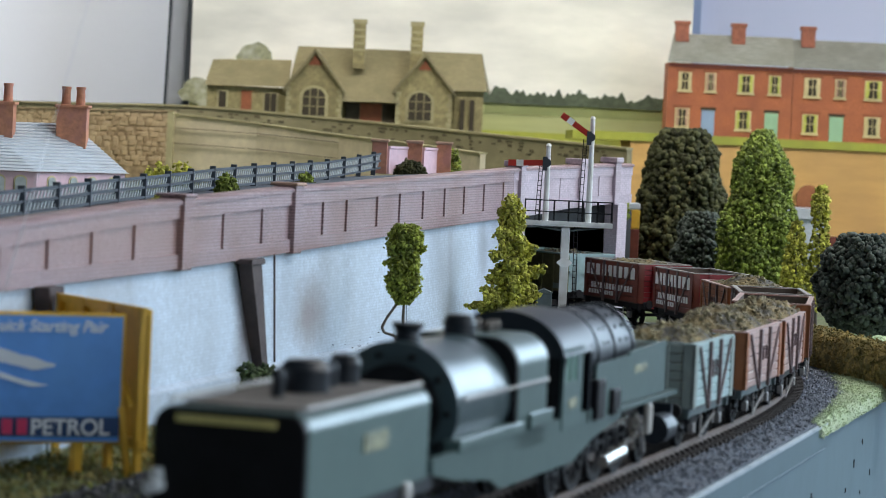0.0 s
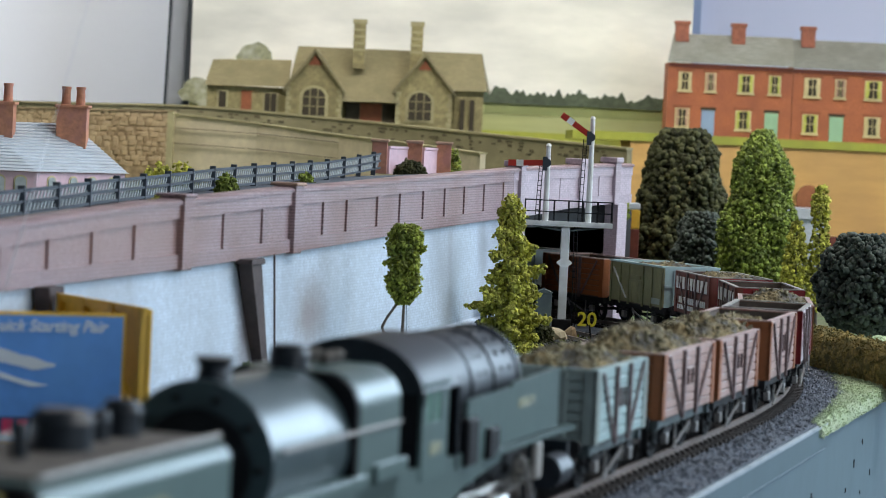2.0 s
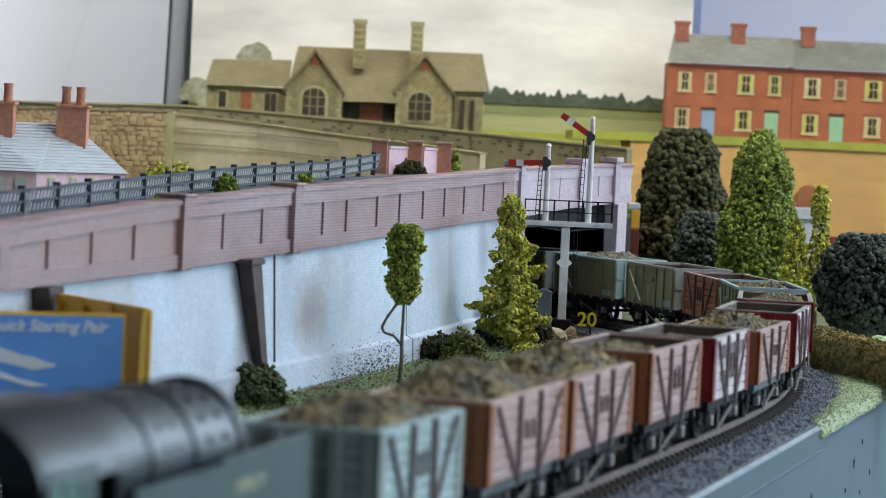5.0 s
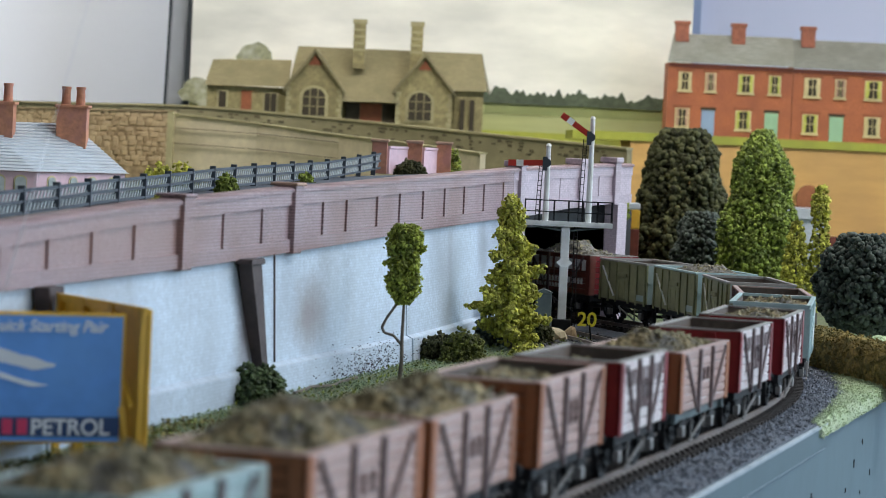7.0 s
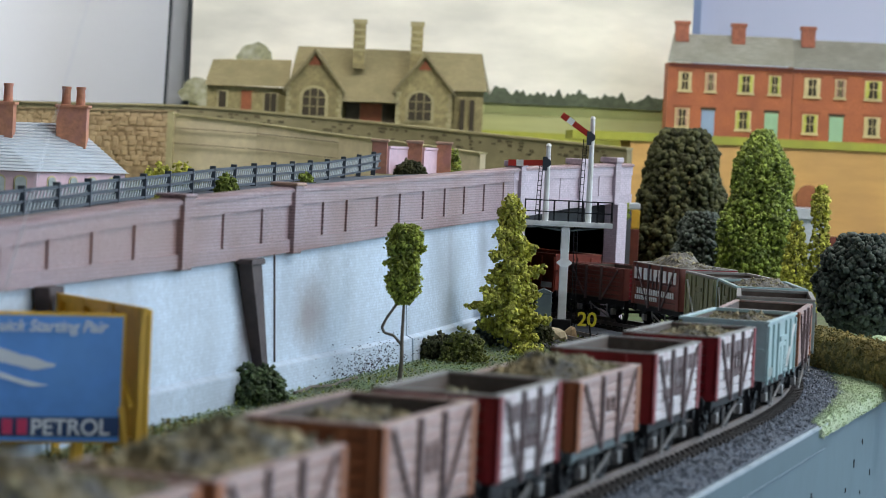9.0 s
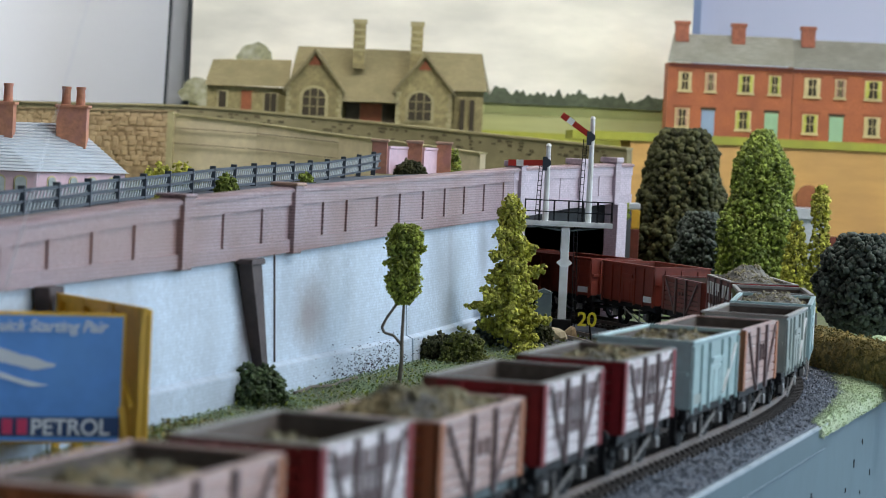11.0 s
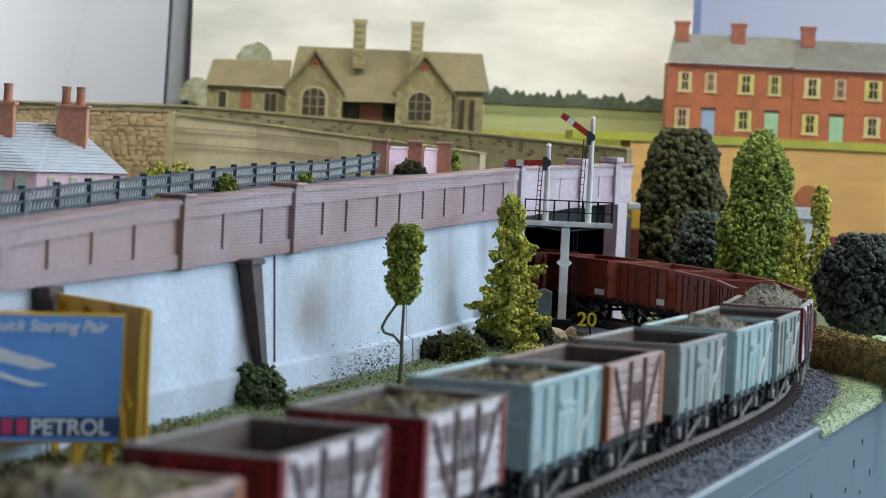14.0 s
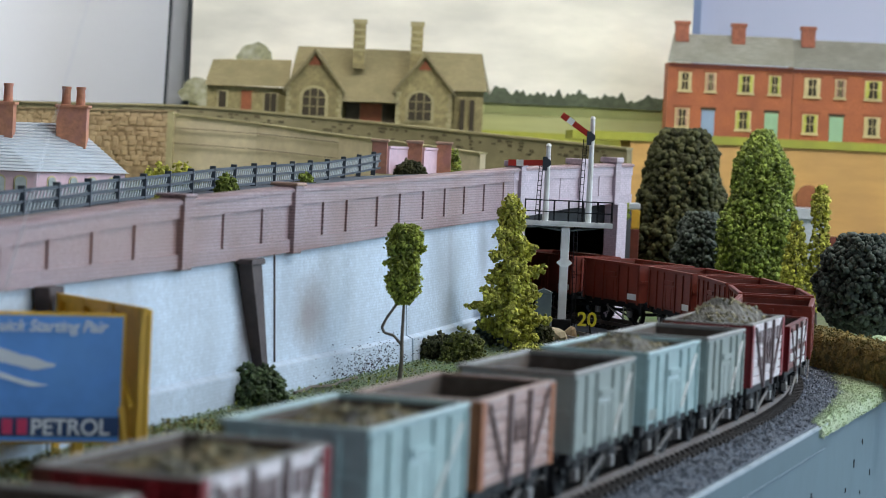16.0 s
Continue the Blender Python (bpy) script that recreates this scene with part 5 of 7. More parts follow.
for z in (.0875, .0765):
    sweep(bm, [(-0.1945, 1.8505, z + .004), (-0.135, 1.8335, z + .0025), (-0.0755, 1.7985, z - .001)], [(.0003, 0), (.0003, .0004), (-.0003, .0004), (-.0003, 0)])
tagged(link("concrete_joint", bm, M["soot"]), "dark board-mark lines on the concrete", "joint", kind="structure")

# ---- cottage with hipped slate roof ----
cot = thing("cottage", "pink-walled cottage with hipped pale slate roof and brick chimneys", "house")
A, B_, C_, D_ = (-0.2000, 1.272), (-0.1640, 1.330), (-0.2100, 1.405), (-0.262, 1.250)
ZE, ZR = 0.0662, 0.0900
bm = bmesh.new()
prism(bm, [A, B_, C_, D_], 0.046, ZE, "xy")
part("wall", bm, M["pinkwall"], cot)
R0, R1 = Vector((-0.2380, 1.325, ZR)), Vector((-0.1945, 1.345, ZR + .0006))


def slates(parent, e0, e1, r0, r1, n, over=.002):
    """A roof slope laid in n lapped courses from eaves to ridge."""
    bm = bmesh.new()
    e0, e1, r0, r1 = (Vector(v) for v in (e0, e1, r0, r1))
    up = Vector((0, 0, .0006))
    prev = None
    for k in range(n):
        for a, lift in ((k / n, 1.0), ((k + 1) / n, 0.0)):
            row = [bm.verts.new(e0.lerp(r0, a) + up * lift), bm.verts.new(e1.lerp(r1, a) + up * lift)]
            if prev:
                bm.faces.new((prev[0], prev[1], row[1], row[0]))
            prev = row
    return part("roof_slope", bm, M["slate"], parent)


def v3(p, z):
    return Vector((p[0], p[1], z))


cm = (Vector(A) + Vector(B_) + Vector(C_) + Vector(D_)) / 4
grow = [Vector(cm) + (Vector(p) - cm) * 1.05 for p in (A, B_, C_, D_)]
eA, eB, eC, eD = [v3(p, ZE - .0004) for p in grow]
slates(cot, eA, eB, R0, R1, 16)
slates(cot, eD, eA, R0, R0, 16)
slates(cot, eB, eC, R1, R1, 16)
slates(cot, eC, eD, R1, R0, 16)
for cx, cy, w, z1, pots in ((-0.1925, 1.335, .0088, .1003, (-.0038, .0036)), (-0.2235, 1.315, .0050, .1003, (.0008,))):
    bm = bmesh.new()
    box(bm, cx - w / 1.15, cx + w / 1.15, cy - .005, cy + .005, .078, z1 - .0015)
    box(bm, cx - w / 1.15 - .001, cx + w / 1.15 + .001, cy - .006, cy + .006, z1 - .0015, z1, bevel=.0003)
    ch = part("chimney", bm, M["chimney"], cot, "red brick chimney stack")
    for px in pots:
        bm = bmesh.new()
        cyl(bm, (cx + px, cy, z1), (cx + px, cy, z1 + .0078), .0024, .0021, 14)
        cyl(bm, (cx + px, cy, z1 + .0078), (cx + px, cy, z1 + .0092), .0025, .0025, 14)
        part("chimney_pot", bm, M["chimney"], ch)
for (p, q), shares in (((A, B_), (.16, .40, .62, .85)), ((D_, A), (.55, .72, .88))):
    for u in shares:
        c = Vector(p).lerp(Vector(q), u)
        d = (Vector(q) - Vector(p)).normalized()
        m = Matrix.Translation((c.x + d.y * .0004, c.y - d.x * .0004, .0565)) @ Matrix.Rotation(math.atan2(d.y, d.x), 4, "Z")
        bm = bmesh.new()
        arch = [(-.0026, 0)] + [(.0026 * math.cos(a), .0050 + .0022 * math.sin(a)) for a in np.linspace(math.pi, 0, 9)] + [(.0026, 0)]
        prism(bm, [(x * 1.25, z * 1.12) for x, z in arch], 0, .0008)
        bmesh.ops.transform(bm, matrix=m, verts=bm.verts)
        win = part("window", bm, M["cream"], cot)
        bm = bmesh.new()
        prism(bm, arch, -.0004, .0004)
        bmesh.ops.transform(bm, matrix=m, verts=bm.verts)
        part("pane", bm, M["fence"], win)

# ---- station in low relief ----
sta = thing("station_building", "stone station building with two gables and tall chimneys", "station building")
Y = 2.16


def slab(bm, outline, y0, y1):
    prism(bm, outline, y0, y1)


bm = bmesh.new()
box(bm, -0.2010, -0.1345, Y - .004, Y + .03, 0.06, 0.1290)
part("wing_wall", bm, M["stationwall"], sta)
bm = bmesh.new()
box(bm, -0.1345, 0.0270, Y, Y + .04, 0.06, 0.1330)
box(bm, 0.0040, 0.0275, Y - .002, Y + .03, 0.06, 0.1345)
part("main_wall", bm, M["stationwall"], sta)


def tiles(parent, e0, e1, r0, r1, n, material="stationroof"):
    ob = slates(parent, e0, e1, r0, r1, n)
    ob.data.materials.clear()
    ob.data.materials.append(M[material])
    return ob


tiles(sta, (-0.2030, Y - .009, .1280), (-0.1330, Y - .009, .1290), (-0.1985, Y + .012, .1505), (-0.1330, Y + .012, .1530), 14)
tiles(sta, (-0.1340, Y - .006, .1300), (0.0300, Y - .006, .1330), (-0.1285, Y + .02, .1650), (0.0250, Y + .02, .1655), 18)
tiles(sta, (-0.0900, Y - .014, .1195), (-0.0420, Y - .014, .1205), (-0.0900, Y - .004, .1345), (-0.0420, Y - .004, .1345), 8)
tiles(sta, (0.0300, Y - .006, .1330), (0.0330, Y + .03, .1330), (0.0250, Y + .018, .1655), (0.0252, Y + .02, .1655), 12)
for cx, hw, zb, za in ((-0.1120, .0245, .1290, .1630), (-0.0215, .0245, .1310, .1630)):
    bm = bmesh.new()
    slab(bm, [(cx - hw * .94, .06), (cx + hw * .94, .06), (cx + hw * .94, zb), (cx, za - .003), (cx - hw * .94, zb)], Y - .012, Y + .004)
    g = part("gable", bm, M["stationwall"], sta)
    for s in (-1, 1):
        bm = bmesh.new()
        slab(bm, [(cx, za), (cx + s * hw * 1.06, zb - .0012), (cx + s * hw * 1.06, zb - .0036), (cx, za - .0030)], Y - .0165, Y - .0125)
        part("bargeboard", bm, M["stationroof"], g)
        tiles(g, (cx + s * hw * 1.06, Y - .0160, zb - .0010), (cx + s * hw * 1.06, Y + .010, zb - .0010), (cx, Y - .0160, za + .0002), (cx, Y + .016, za + .0002), 12)
        for k in range(8):
            bm = bmesh.new()
            w = .0042 if k % 2 else .0026
            box(bm, *sorted((cx + s * hw * .94, cx + s * (hw * .94 - w))), Y - .0128, Y - .0119, .0990 + k * .0040, .1024 + k * .0040)
            part("quoin", bm, M["quoin"], g)
    for grow_, mm, dy in ((1.28, "quoin", 0), (1.0, "glassdark", .0008)):
        bm = bmesh.new()
        o = [(-.0092 * grow_, -.002 * (grow_ > 1))] + [(.0092 * grow_ * math.cos(a), .0150 + .0075 * grow_ * math.sin(a)) for a in np.linspace(math.pi, 0, 12)] + [(.0092 * grow_, -.002 * (grow_ > 1))]
        slab(bm, [(cx - .003 * (cx > -.05) + x, .1075 + z) for x, z in o], Y - .0133 - dy, Y - .0118)
        win = part("window", bm, M[mm], g)
    bm = bmesh.new()
    wx = cx - .003 * (cx > -.05)
    for x in (-.0032, .0032):
        box(bm, wx + x - .0006, wx + x + .0006, Y - .0148, Y - .0140, .1075, .1292)
    for z in (.1150, .1225):
        box(bm, wx - .009, wx + .009, Y - .0148, Y - .0140, z - .0005, z + .0005)
    part("mullion", bm, M["stationroof"], g)
    bm = bmesh.new()
    slab(bm, [(cx - .0055, .1490), (cx + .0055, .1490), (cx, .1570)], Y - .0132, Y - .0120)
    part("gable_panel", bm, M["redwood"], g, "dull red gable panel")
# The last two dark panes stand in for the right end's shaded face.
for a, b, z0, z1, mm in ((-.0860, -.0745, .100, .1195, "glassdark"), (-.0740, -.0560, .100, .1195, "redwood"), (-.0555, -.0450, .100, .1195, "glassdark"), (-.1725, -.1640, .100, .1255, "redwood"), (-.1925, -.1835, .110, .1250, "quoin"), (-.1910, -.1850, .111, .1240, "glassdark"), (-.1545, -.1420, .108, .1250, "quoin"), (-.1530, -.1487, .109, .1240, "glassdark"), (-.1478, -.1435, .109, .1240, "glassdark"), (.0085, .0125, .095, .126, "glassdark"), (.0165, .0205, .095, .126, "glassdark")):
    bm = bmesh.new()
    yy = Y - (.0048 if a < -.13 else .0012 if a < 0 else .003)
    d = .0006 if mm == "glassdark" else 0
    box(bm, a, b, yy - .0004 - d, yy + .002, z0, z1)
    part("door" if mm == "redwood" else "window", bm, M[mm], sta)
for cx in (-0.0770, -0.0295):
    bm = bmesh.new()
    box(bm, cx - .0048, cx + .0048, Y - .004, Y + .006, .148, .1850)
    ch = part("chimney", bm, M["stationwall"], sta)
    for z in (.1850, .1868, .1790, .1735, .1680, .1625):
        bm = bmesh.new()
        k = .0010 if z > .184 else .0004
        box(bm, cx - .0048 - k, cx + .0048 + k, Y - .004 - k, Y + .006 + k, z, z + .0018)
        part("chimney_band", bm, M["quoin"], ch)

# ---- terrace of brick houses ----
Y2 = 2.18
WIN = [0.0150, 0.0370, 0.0660, 0.0900]


def terrace(x0, x1, zb, label, wins, downs):
    hip = .005 if x0 < .2 else -.0004
    h = thing("terrace_house", label, "house", "terrace above the hillside")
    bm = bmesh.new()
    box(bm, x0, x1, Y2, Y2 + .035, zb - .004, zb + .0593)
    part("wall", bm, M["terracebrick"], h)
    tiles(h, (x0 - .001, Y2 - .003, zb + .0590), (x1 + .0005, Y2 - .003, zb + .0593), (x0 + hip, Y2 + .018, zb + .0845), (x1 + .0005, Y2 + .018, zb + .0850), 16, "terraceroof")
    bm = bmesh.new()
    prism(bm, [(Y2 + .001, zb + .0590), (Y2 + .018, zb + .0842), (Y2 + .035, zb + .0590)], x0 + hip, x0 + hip + .0006, "yz")
    part("gable", bm, M["terracebrick"], h)
    bm = bmesh.new()
    box(bm, x0, x1, Y2 - .0012, Y2 - .0002, zb + .0562, zb + .0580)
    part("gutter", bm, M["wmaroon"], h)
    for cx, z0, z1, hw, style in [(c, zb + .0375, zb + .0515, w, s) for c, w, s in wins] + [(c, zb + .0068, zb + .0212, w, s) for c, w, s in downs if s not in ("doorblue", "doorgreen")]:
        bm = bmesh.new()
        box(bm, cx - hw - .0010, cx + hw + .0010, Y2 - .0008, Y2 + .001, z0 - .0012, z1 + .0006, bevel=.0003)
        box(bm, cx - hw - .0018, cx + hw + .0018, Y2 - .0016, Y2 + .001, z0 - .0024, z0 - .0010)
        f = part("window", bm, M["cream"], h)
        bm = bmesh.new()
        box(bm, cx - hw, cx + hw, Y2 - .0011, Y2 - .0004, z0, z1)
        part("curtain", bm, M["curtain" if style == "lime" else "cream" if style == "pale" else "coping"], f)
        bm = bmesh.new()
        k = .62 if style != "narrow" else .5
        prism(bm, [(cx - hw * k, z0), (cx + hw * k, z0), (cx + hw * k * .8, (z0 + z1) / 2), (cx + hw * k, z1 - .001), (cx, z1), (cx - hw * k, z1 - .001), (cx - hw * k * .8, (z0 + z1) / 2)], Y2 - .0015, Y2 - .0010)
        part("pane", bm, M["glassdark"], f)
        bm = bmesh.new()
        box(bm, cx - .00025, cx + .00025, Y2 - .0019, Y2 - .0015, z0, z1)
        box(bm, cx - hw, cx + hw, Y2 - .0021, Y2 - .0015, (z0 + z1) / 2 - .0003, (z0 + z1) / 2 + .0003)
        part("glazing_bar", bm, M["cream"], f)
        bm = bmesh.new()
        box(bm, cx - hw - .003, cx + hw + .003, Y2 - .0006, Y2 + .001, z1 + .0008, z1 + .0030)
        part("lintel", bm, M["redwood"], h)
    for c, w, s in downs:
        if s in ("doorblue", "doorgreen"):
            bm = bmesh.new()
            box(bm, c - w, c + w, Y2 - .0008, Y2 + .001, zb - .001, zb + .0208)
            dd = part("door", bm, M[s], h, "blue panelled door" if s == "doorblue" else "pale green panelled door")
            bm = bmesh.new()
            for zz in (.002, .0105):
                for xx in (-.5, .5):
                    box(bm, c + xx * w - w * .3, c + xx * w + w * .3, Y2 - .0012, Y2 - .0008, zb + zz, zb + zz + .007)
            part("panel", bm, M[s], dd)
            bm = bmesh.new()
            box(bm, c - w - .001, c + w + .001, Y2 - .0012, Y2 + .001, zb + .0210, zb + .0232)
            part("fanlight", bm, M["glassdark"], h)
    return h


h1 = terrace(0.1810, 0.2855, 0.1065, "red brick terrace house with grey slate roof and blue door", [(.1955, .0046, "pale"), (.2170, .0036, "narrow"), (.2465, .0056, "lime"), (.2705, .0042, "lime")], [(.1945, .0050, "amber"), (.2160, .0055, "doorblue"), (.2455, .0056, "lime"), (.2690, .0056, "doorgreen")])
h2 = terrace(0.2860, 0.4400, 0.1060, "red brick terrace house with grey slate roof and green door", [(.3020, .0058, "pale"), (.3255, .0036, "narrow"), (.3530, .0062, "lime"), (.3780, .004, "lime")], [(.3015, .0056, "lime"), (.3235, .0058, "doorgreen"), (.3535, .0058, "pale"), (.3780, .0056, "doorgreen")])
for h, cx in ((h1, .1925), (h1, .2400), (h2, .2985)):
    bm = bmesh.new()
    box(bm, cx - .0055, cx + .0055, Y2 + .011, Y2 + .021, .184, .2000)
    box(bm, cx - .0065, cx + .0065, Y2 + .010, Y2 + .022, .1985, .2015, bevel=.0003)
    part("chimney", bm, M["terracechimney"], h, "red brick chimney stack")

# ---- bracket signal ----
sig = thing("bracket_signal", "white bracket semaphore signal with two red arms", "signal", loc=(0.0622, 1.33, -0.006))
SX = lambda x, z: (x - 0.0622, 0, z + 0.006)
bm = bmesh.new()
box(bm, -.0021, .0021, -.0021, .0021, .0, .0555, bevel=.0003)
part("post", bm, M["white"], sig)
bm = bmesh.new()
box(bm, -.0048, .0048, -.004, .004, 0, .0085, bevel=.0006)
part("base", bm, M["black"], sig)
bm = bmesh.new()
prism(bm, [(-.0042, .0375), (-.0016, .0397), (.0016, .0397), (.0042, .0375), (.0016, .0352), (-.0016, .0352)], -.0030, -.0022)
part("diamond", bm, M["white"], sig, "white diamond plate")
bm = bmesh.new()
box(bm, -.0216, .0236, -.0045, .0045, .0560, .0572)
for k in range(2):
    box(bm, -.0216, .0236, -.0047 + k * .0082, -.0035 + k * .0082, .0572, .0584)
part("platform", bm, M["white"], sig, "pale railed platform")
bm = bmesh.new()
for s in (-1, 1):
    bar(bm, (0, 0, .0535), (s * .0170, 0, .0558), .0008)
part("bracket", bm, M["framegrey"], sig)
for y in (-.0044, .0044):
    bm = bmesh.new()
    bar(bm, (-.0214, y, .0690), (.0234, y, .0690), .0005)
    bar(bm, (-.0214, y, .0632), (.0234, y, .0632), .0004)
    part("rail", bm, M["black"], sig)
    for x in np.linspace(-.0212, .0232, 7):
        bm = bmesh.new()
        bar(bm, (x, y, .0575), (x, y, .0692), .0005)
        part("stanchion", bm, M["black"], sig)
for x, z1, arm, tip in ((-.0107, .0966, .0880, (-.0310, .0872)), (.0112, .1115, .1020, (-.0048, .1128))):
    bm = bmesh.new()
    cyl(bm, (x, 0, .0572), (x, 0, z1), .0016, .0012, 12)
    cyl(bm, (x, 0, z1), (x, 0, z1 + .0014), .0016, .0006, 12)
    doll = part("doll_post", bm, M["white"], sig)
    a, b = Vector((x, -.0022, arm)), Vector((tip[0], -.0022, tip[1]))
    for u0, u1, mm in ((.12, .62, "signalred"), (.62, .80, "white"), (.80, 1.0, "signalred")):
        bm = bmesh.new()
        d_ = (b - a).normalized()
        q0, q1, nn = a.lerp(b, u0), a.lerp(b, u1), Vector((-d_.z, 0, d_.x)) * (.0013 + .0003 * u1)
        prism(bm, [((q0 - nn).x, (q0 - nn).z), ((q1 - nn).x, (q1 - nn).z), ((q1 + nn).x, (q1 + nn).z), ((q0 + nn).x, (q0 + nn).z)], -.0026, -.0020)
        part("arm", bm, M[mm], doll, "red semaphore arm with a white band" if mm == "signalred" else "")
    bm = bmesh.new()
    cyl(bm, (x - .0006, -.0030, arm), (x - .0006, -.0014, arm), .0022, seg=12)
    box(bm, x - .0028, x - .0004, -.0028, -.0012, arm - .0040, arm + .0030)
    part("spectacle", bm, M["fencepost"], doll, "dark green spectacle plate and lamp")
    bm = bmesh.new()
    for dx in (-.0042, -.0024):
        bar(bm, (x + dx - .0012, .001, .0575), (x + dx, .001, arm - .001), .00035)
    for k in range(12):
        z = .059 + k * (arm - .061) / 11
        w = -.0012 * (1 - k / 11)
        bar(bm, (x - .0042 + w, .001, z), (x - .0024 + w, .001, z), .0003)
    part("ladder", bm, M["black"], doll)
bm = bmesh.new()
for dx in (.0044, .0062):
    bar(bm, (dx + .001, .002, 0), (dx, .002, .0560), .0004)
for k in range(18):
    bar(bm, (.0044, .002, .003 + k * .003), (.0062, .002, .003 + k * .003), .0003)
part("ladder", bm, M["black"], sig)

bm = bmesh.new()
box(bm, .0485, .0565, 1.322, 1.330, -.006, .0160, bevel=.0005)
prism(bm, [(.0480, .0160), (.0570, .0160), (.0525, .0180)], 1.3215, 1.3305)
tagged(link("relay_cabinet", bm, M["framegrey"]), "small grey lineside cabinet at the signal's foot", "cabinet")
sign = thing("speed_sign", "yellow cut-out speed limit figures on a thin post", "sign", loc=(0.0745, 1.29, -0.006))
bm = bmesh.new()
cyl(bm, (0.001, 0, 0), (0, 0, .0090), .0004, seg=8)
part("post", bm, M["black"], sign)
words("figure_plate", "20", .0098, M["sigyellow"], sign, Matrix.Translation((.0034, 0, .0082)) @ Matrix.Rotation(math.pi / 2, 4, "X"), "yellow figures")
# a second line beside the train
side = thing("siding_track", "weed-grown siding track inside the curve", "track", kind="structure")
for off in (-.0585, -.0420):
    bm = bmesh.new()
    sweep(bm, [line(s, off) for s in np.arange(.36, .80, .01)], [(-.0005, -.0030), (.0005, -.0030), (.0005, -.0058), (-.0005, -.0058)])
    part("rail", bm, M["rail"], side)
for s in np.arange(.36, .80, .0075):
    ob = share("sleeper", sleeper.data, side)
    h = float(np.interp(s, ARC, HEAD))
    x, y, _ = line(s, -.050)
    ob.matrix_basis = Matrix.Translation((x, y, -.0028)) @ Matrix.Rotation(h, 4, "Z")

# ---- poster hoarding ----
hb = thing("billboard", "blue petrol poster hoarding on an ochre timber frame", "billboard", loc=(-0.0845, 0.704, -0.006), rz=20)
PW, Z0, Z1 = 0.062, 0.0102, 0.0450
bm = bmesh.new()
box(bm, -PW, -.0003, 0, .0014, Z0 - .0003, Z1 + .0003, bevel=.0003)
part("board", bm, M["ochre"], hb)
bm = bmesh.new()
box(bm, -PW + .001, -.0012, -.0004, -.0001, Z0 + .0070, Z1 - .0006)
part("poster", bm, M["posterblue"], hb, "blue poster sheet")
bm = bmesh.new()
box(bm, -PW + .001, -.0012, -.0005, -.0001, Z0 + .0016, Z0 + .0070)
part("poster_band", bm, M["posternavy"], hb, "dark navy name band")
bm = bmesh.new()
box(bm, -PW + .001, -.0012, -.0004, -.0001, Z0 + .0004, Z0 + .0016)
part("poster_border", bm, M["posterblue"], hb)
up = Matrix.Rotation(math.pi / 2, 4, "X")
words("slogan", "Quick Starting Pair", .0043, M["posterwhite"], hb, Matrix.Translation((-.0058, -.0006, Z1 - .0048)) @ up, "white slanted slogan", .25)
words("product_word", "PETROL", .0061, M["posterwhite"], hb, Matrix.Translation((-.0040, -.0007, Z0 + .0022)) @ up, "white capital letters")
for k in range(5):
    bm = bmesh.new()
    box(bm, -.0292 - k * .0040, -.0264 - k * .0040, -.0009, -.0005, Z0 + .0023, Z0 + .0064)
    part("name_bar", bm, M["posterred"], hb, "red bar in place of a name")
for zc, x0, x1, th in ((.0334, -.050, -.0195, .0044), (.0280, -.047, -.0215, .0018)):
    bm = bmesh.new()
    up_, lo_ = [], []
    for k in range(15):
        u = k / 14
        x = x0 + (x1 - x0) * u
        w = th * (math.sin(math.pi * min(1, u * .86 + .1)) ** .8) * (1.15 if .72 < u < .9 else .85)
        zz = zc + .0010 * math.sin(u * 5.5) - .0035 * max(0, u - .55)
        up_.append((x, zz + w / 2))
        lo_.append((x, zz - w / 2))
    prism(bm, up_ + lo_[::-1], -.0007, -.0004)
    part("running_shape", bm, M["posterwhite"], hb, "white leaping shape on the poster")
for x in (-.012, -.046):
    bm = bmesh.new()
    bar(bm, (x, .0015, 0), (x, .0015, Z0 + .004), .0022)
    bar(bm, (x, .010, 0), (x, .002, Z0 + .010), .0014)
    part("leg", bm, M["ochre"], hb)
# the second face of the hoarding, seen from behind
b2 = thing("hoarding", "ochre timber back of a second hoarding set at an angle", "billboard", loc=(-0.0782, 0.7035, -0.006), rz=123)
bm = bmesh.new()
box(bm, 0, .056, -.0006, .0006, .0080, .0468, bevel=.0002)
part("board", bm, M["ochre"], b2)
for z in (.0090, .0450):
    bm = bmesh.new()
    box(bm, .0, .056, .0006, .0022, z, z + .0022)
    part("rail", bm, M["ochre"], b2)
for x in (.0004, .0185, .0375, .0535):
    bm = bmesh.new()
    box(bm, x, x + .0022, .0007, .0026, 0.0, .0472)
    part("batten", bm, M["ochre"], b2)
bm = bmesh.new()
bar(bm, (.004, .0030, .001), (.004, .0060, .020), .0016)
bar(bm, (.002, .0040, .020), (.013, .0040, .034), .0014)
part("strut", bm, M["ochre"], b2)

# small things beyond the bridge
van = thing("lineside_van", "maroon and yellow van body beyond the bridge pier", "van")
for name, z0, z1, mm in (("lower_body", -.006, .0392, "wmaroon"), ("upper_body", .0393, .0520, "ochre"), ("roof", .0521, .0562, "slate")):
    bm = bmesh.new()
    box(bm, .1190, .1275, 1.70, 1.722, z0, z1, bevel=.0005)
    part(name, bm, M[mm], van)
bm = bmesh.new()
box(bm, .2500, .2950, 2.02, 2.06, .0, .0440)
prism(bm, [(.2490, .0440), (.2960, .0440), (.2900, .0520), (.2550, .0520)], 2.018, 2.062)
tagged(link("shed", bm, M["slate"]), "small shed with pale roof at the hillside's foot", "shed")


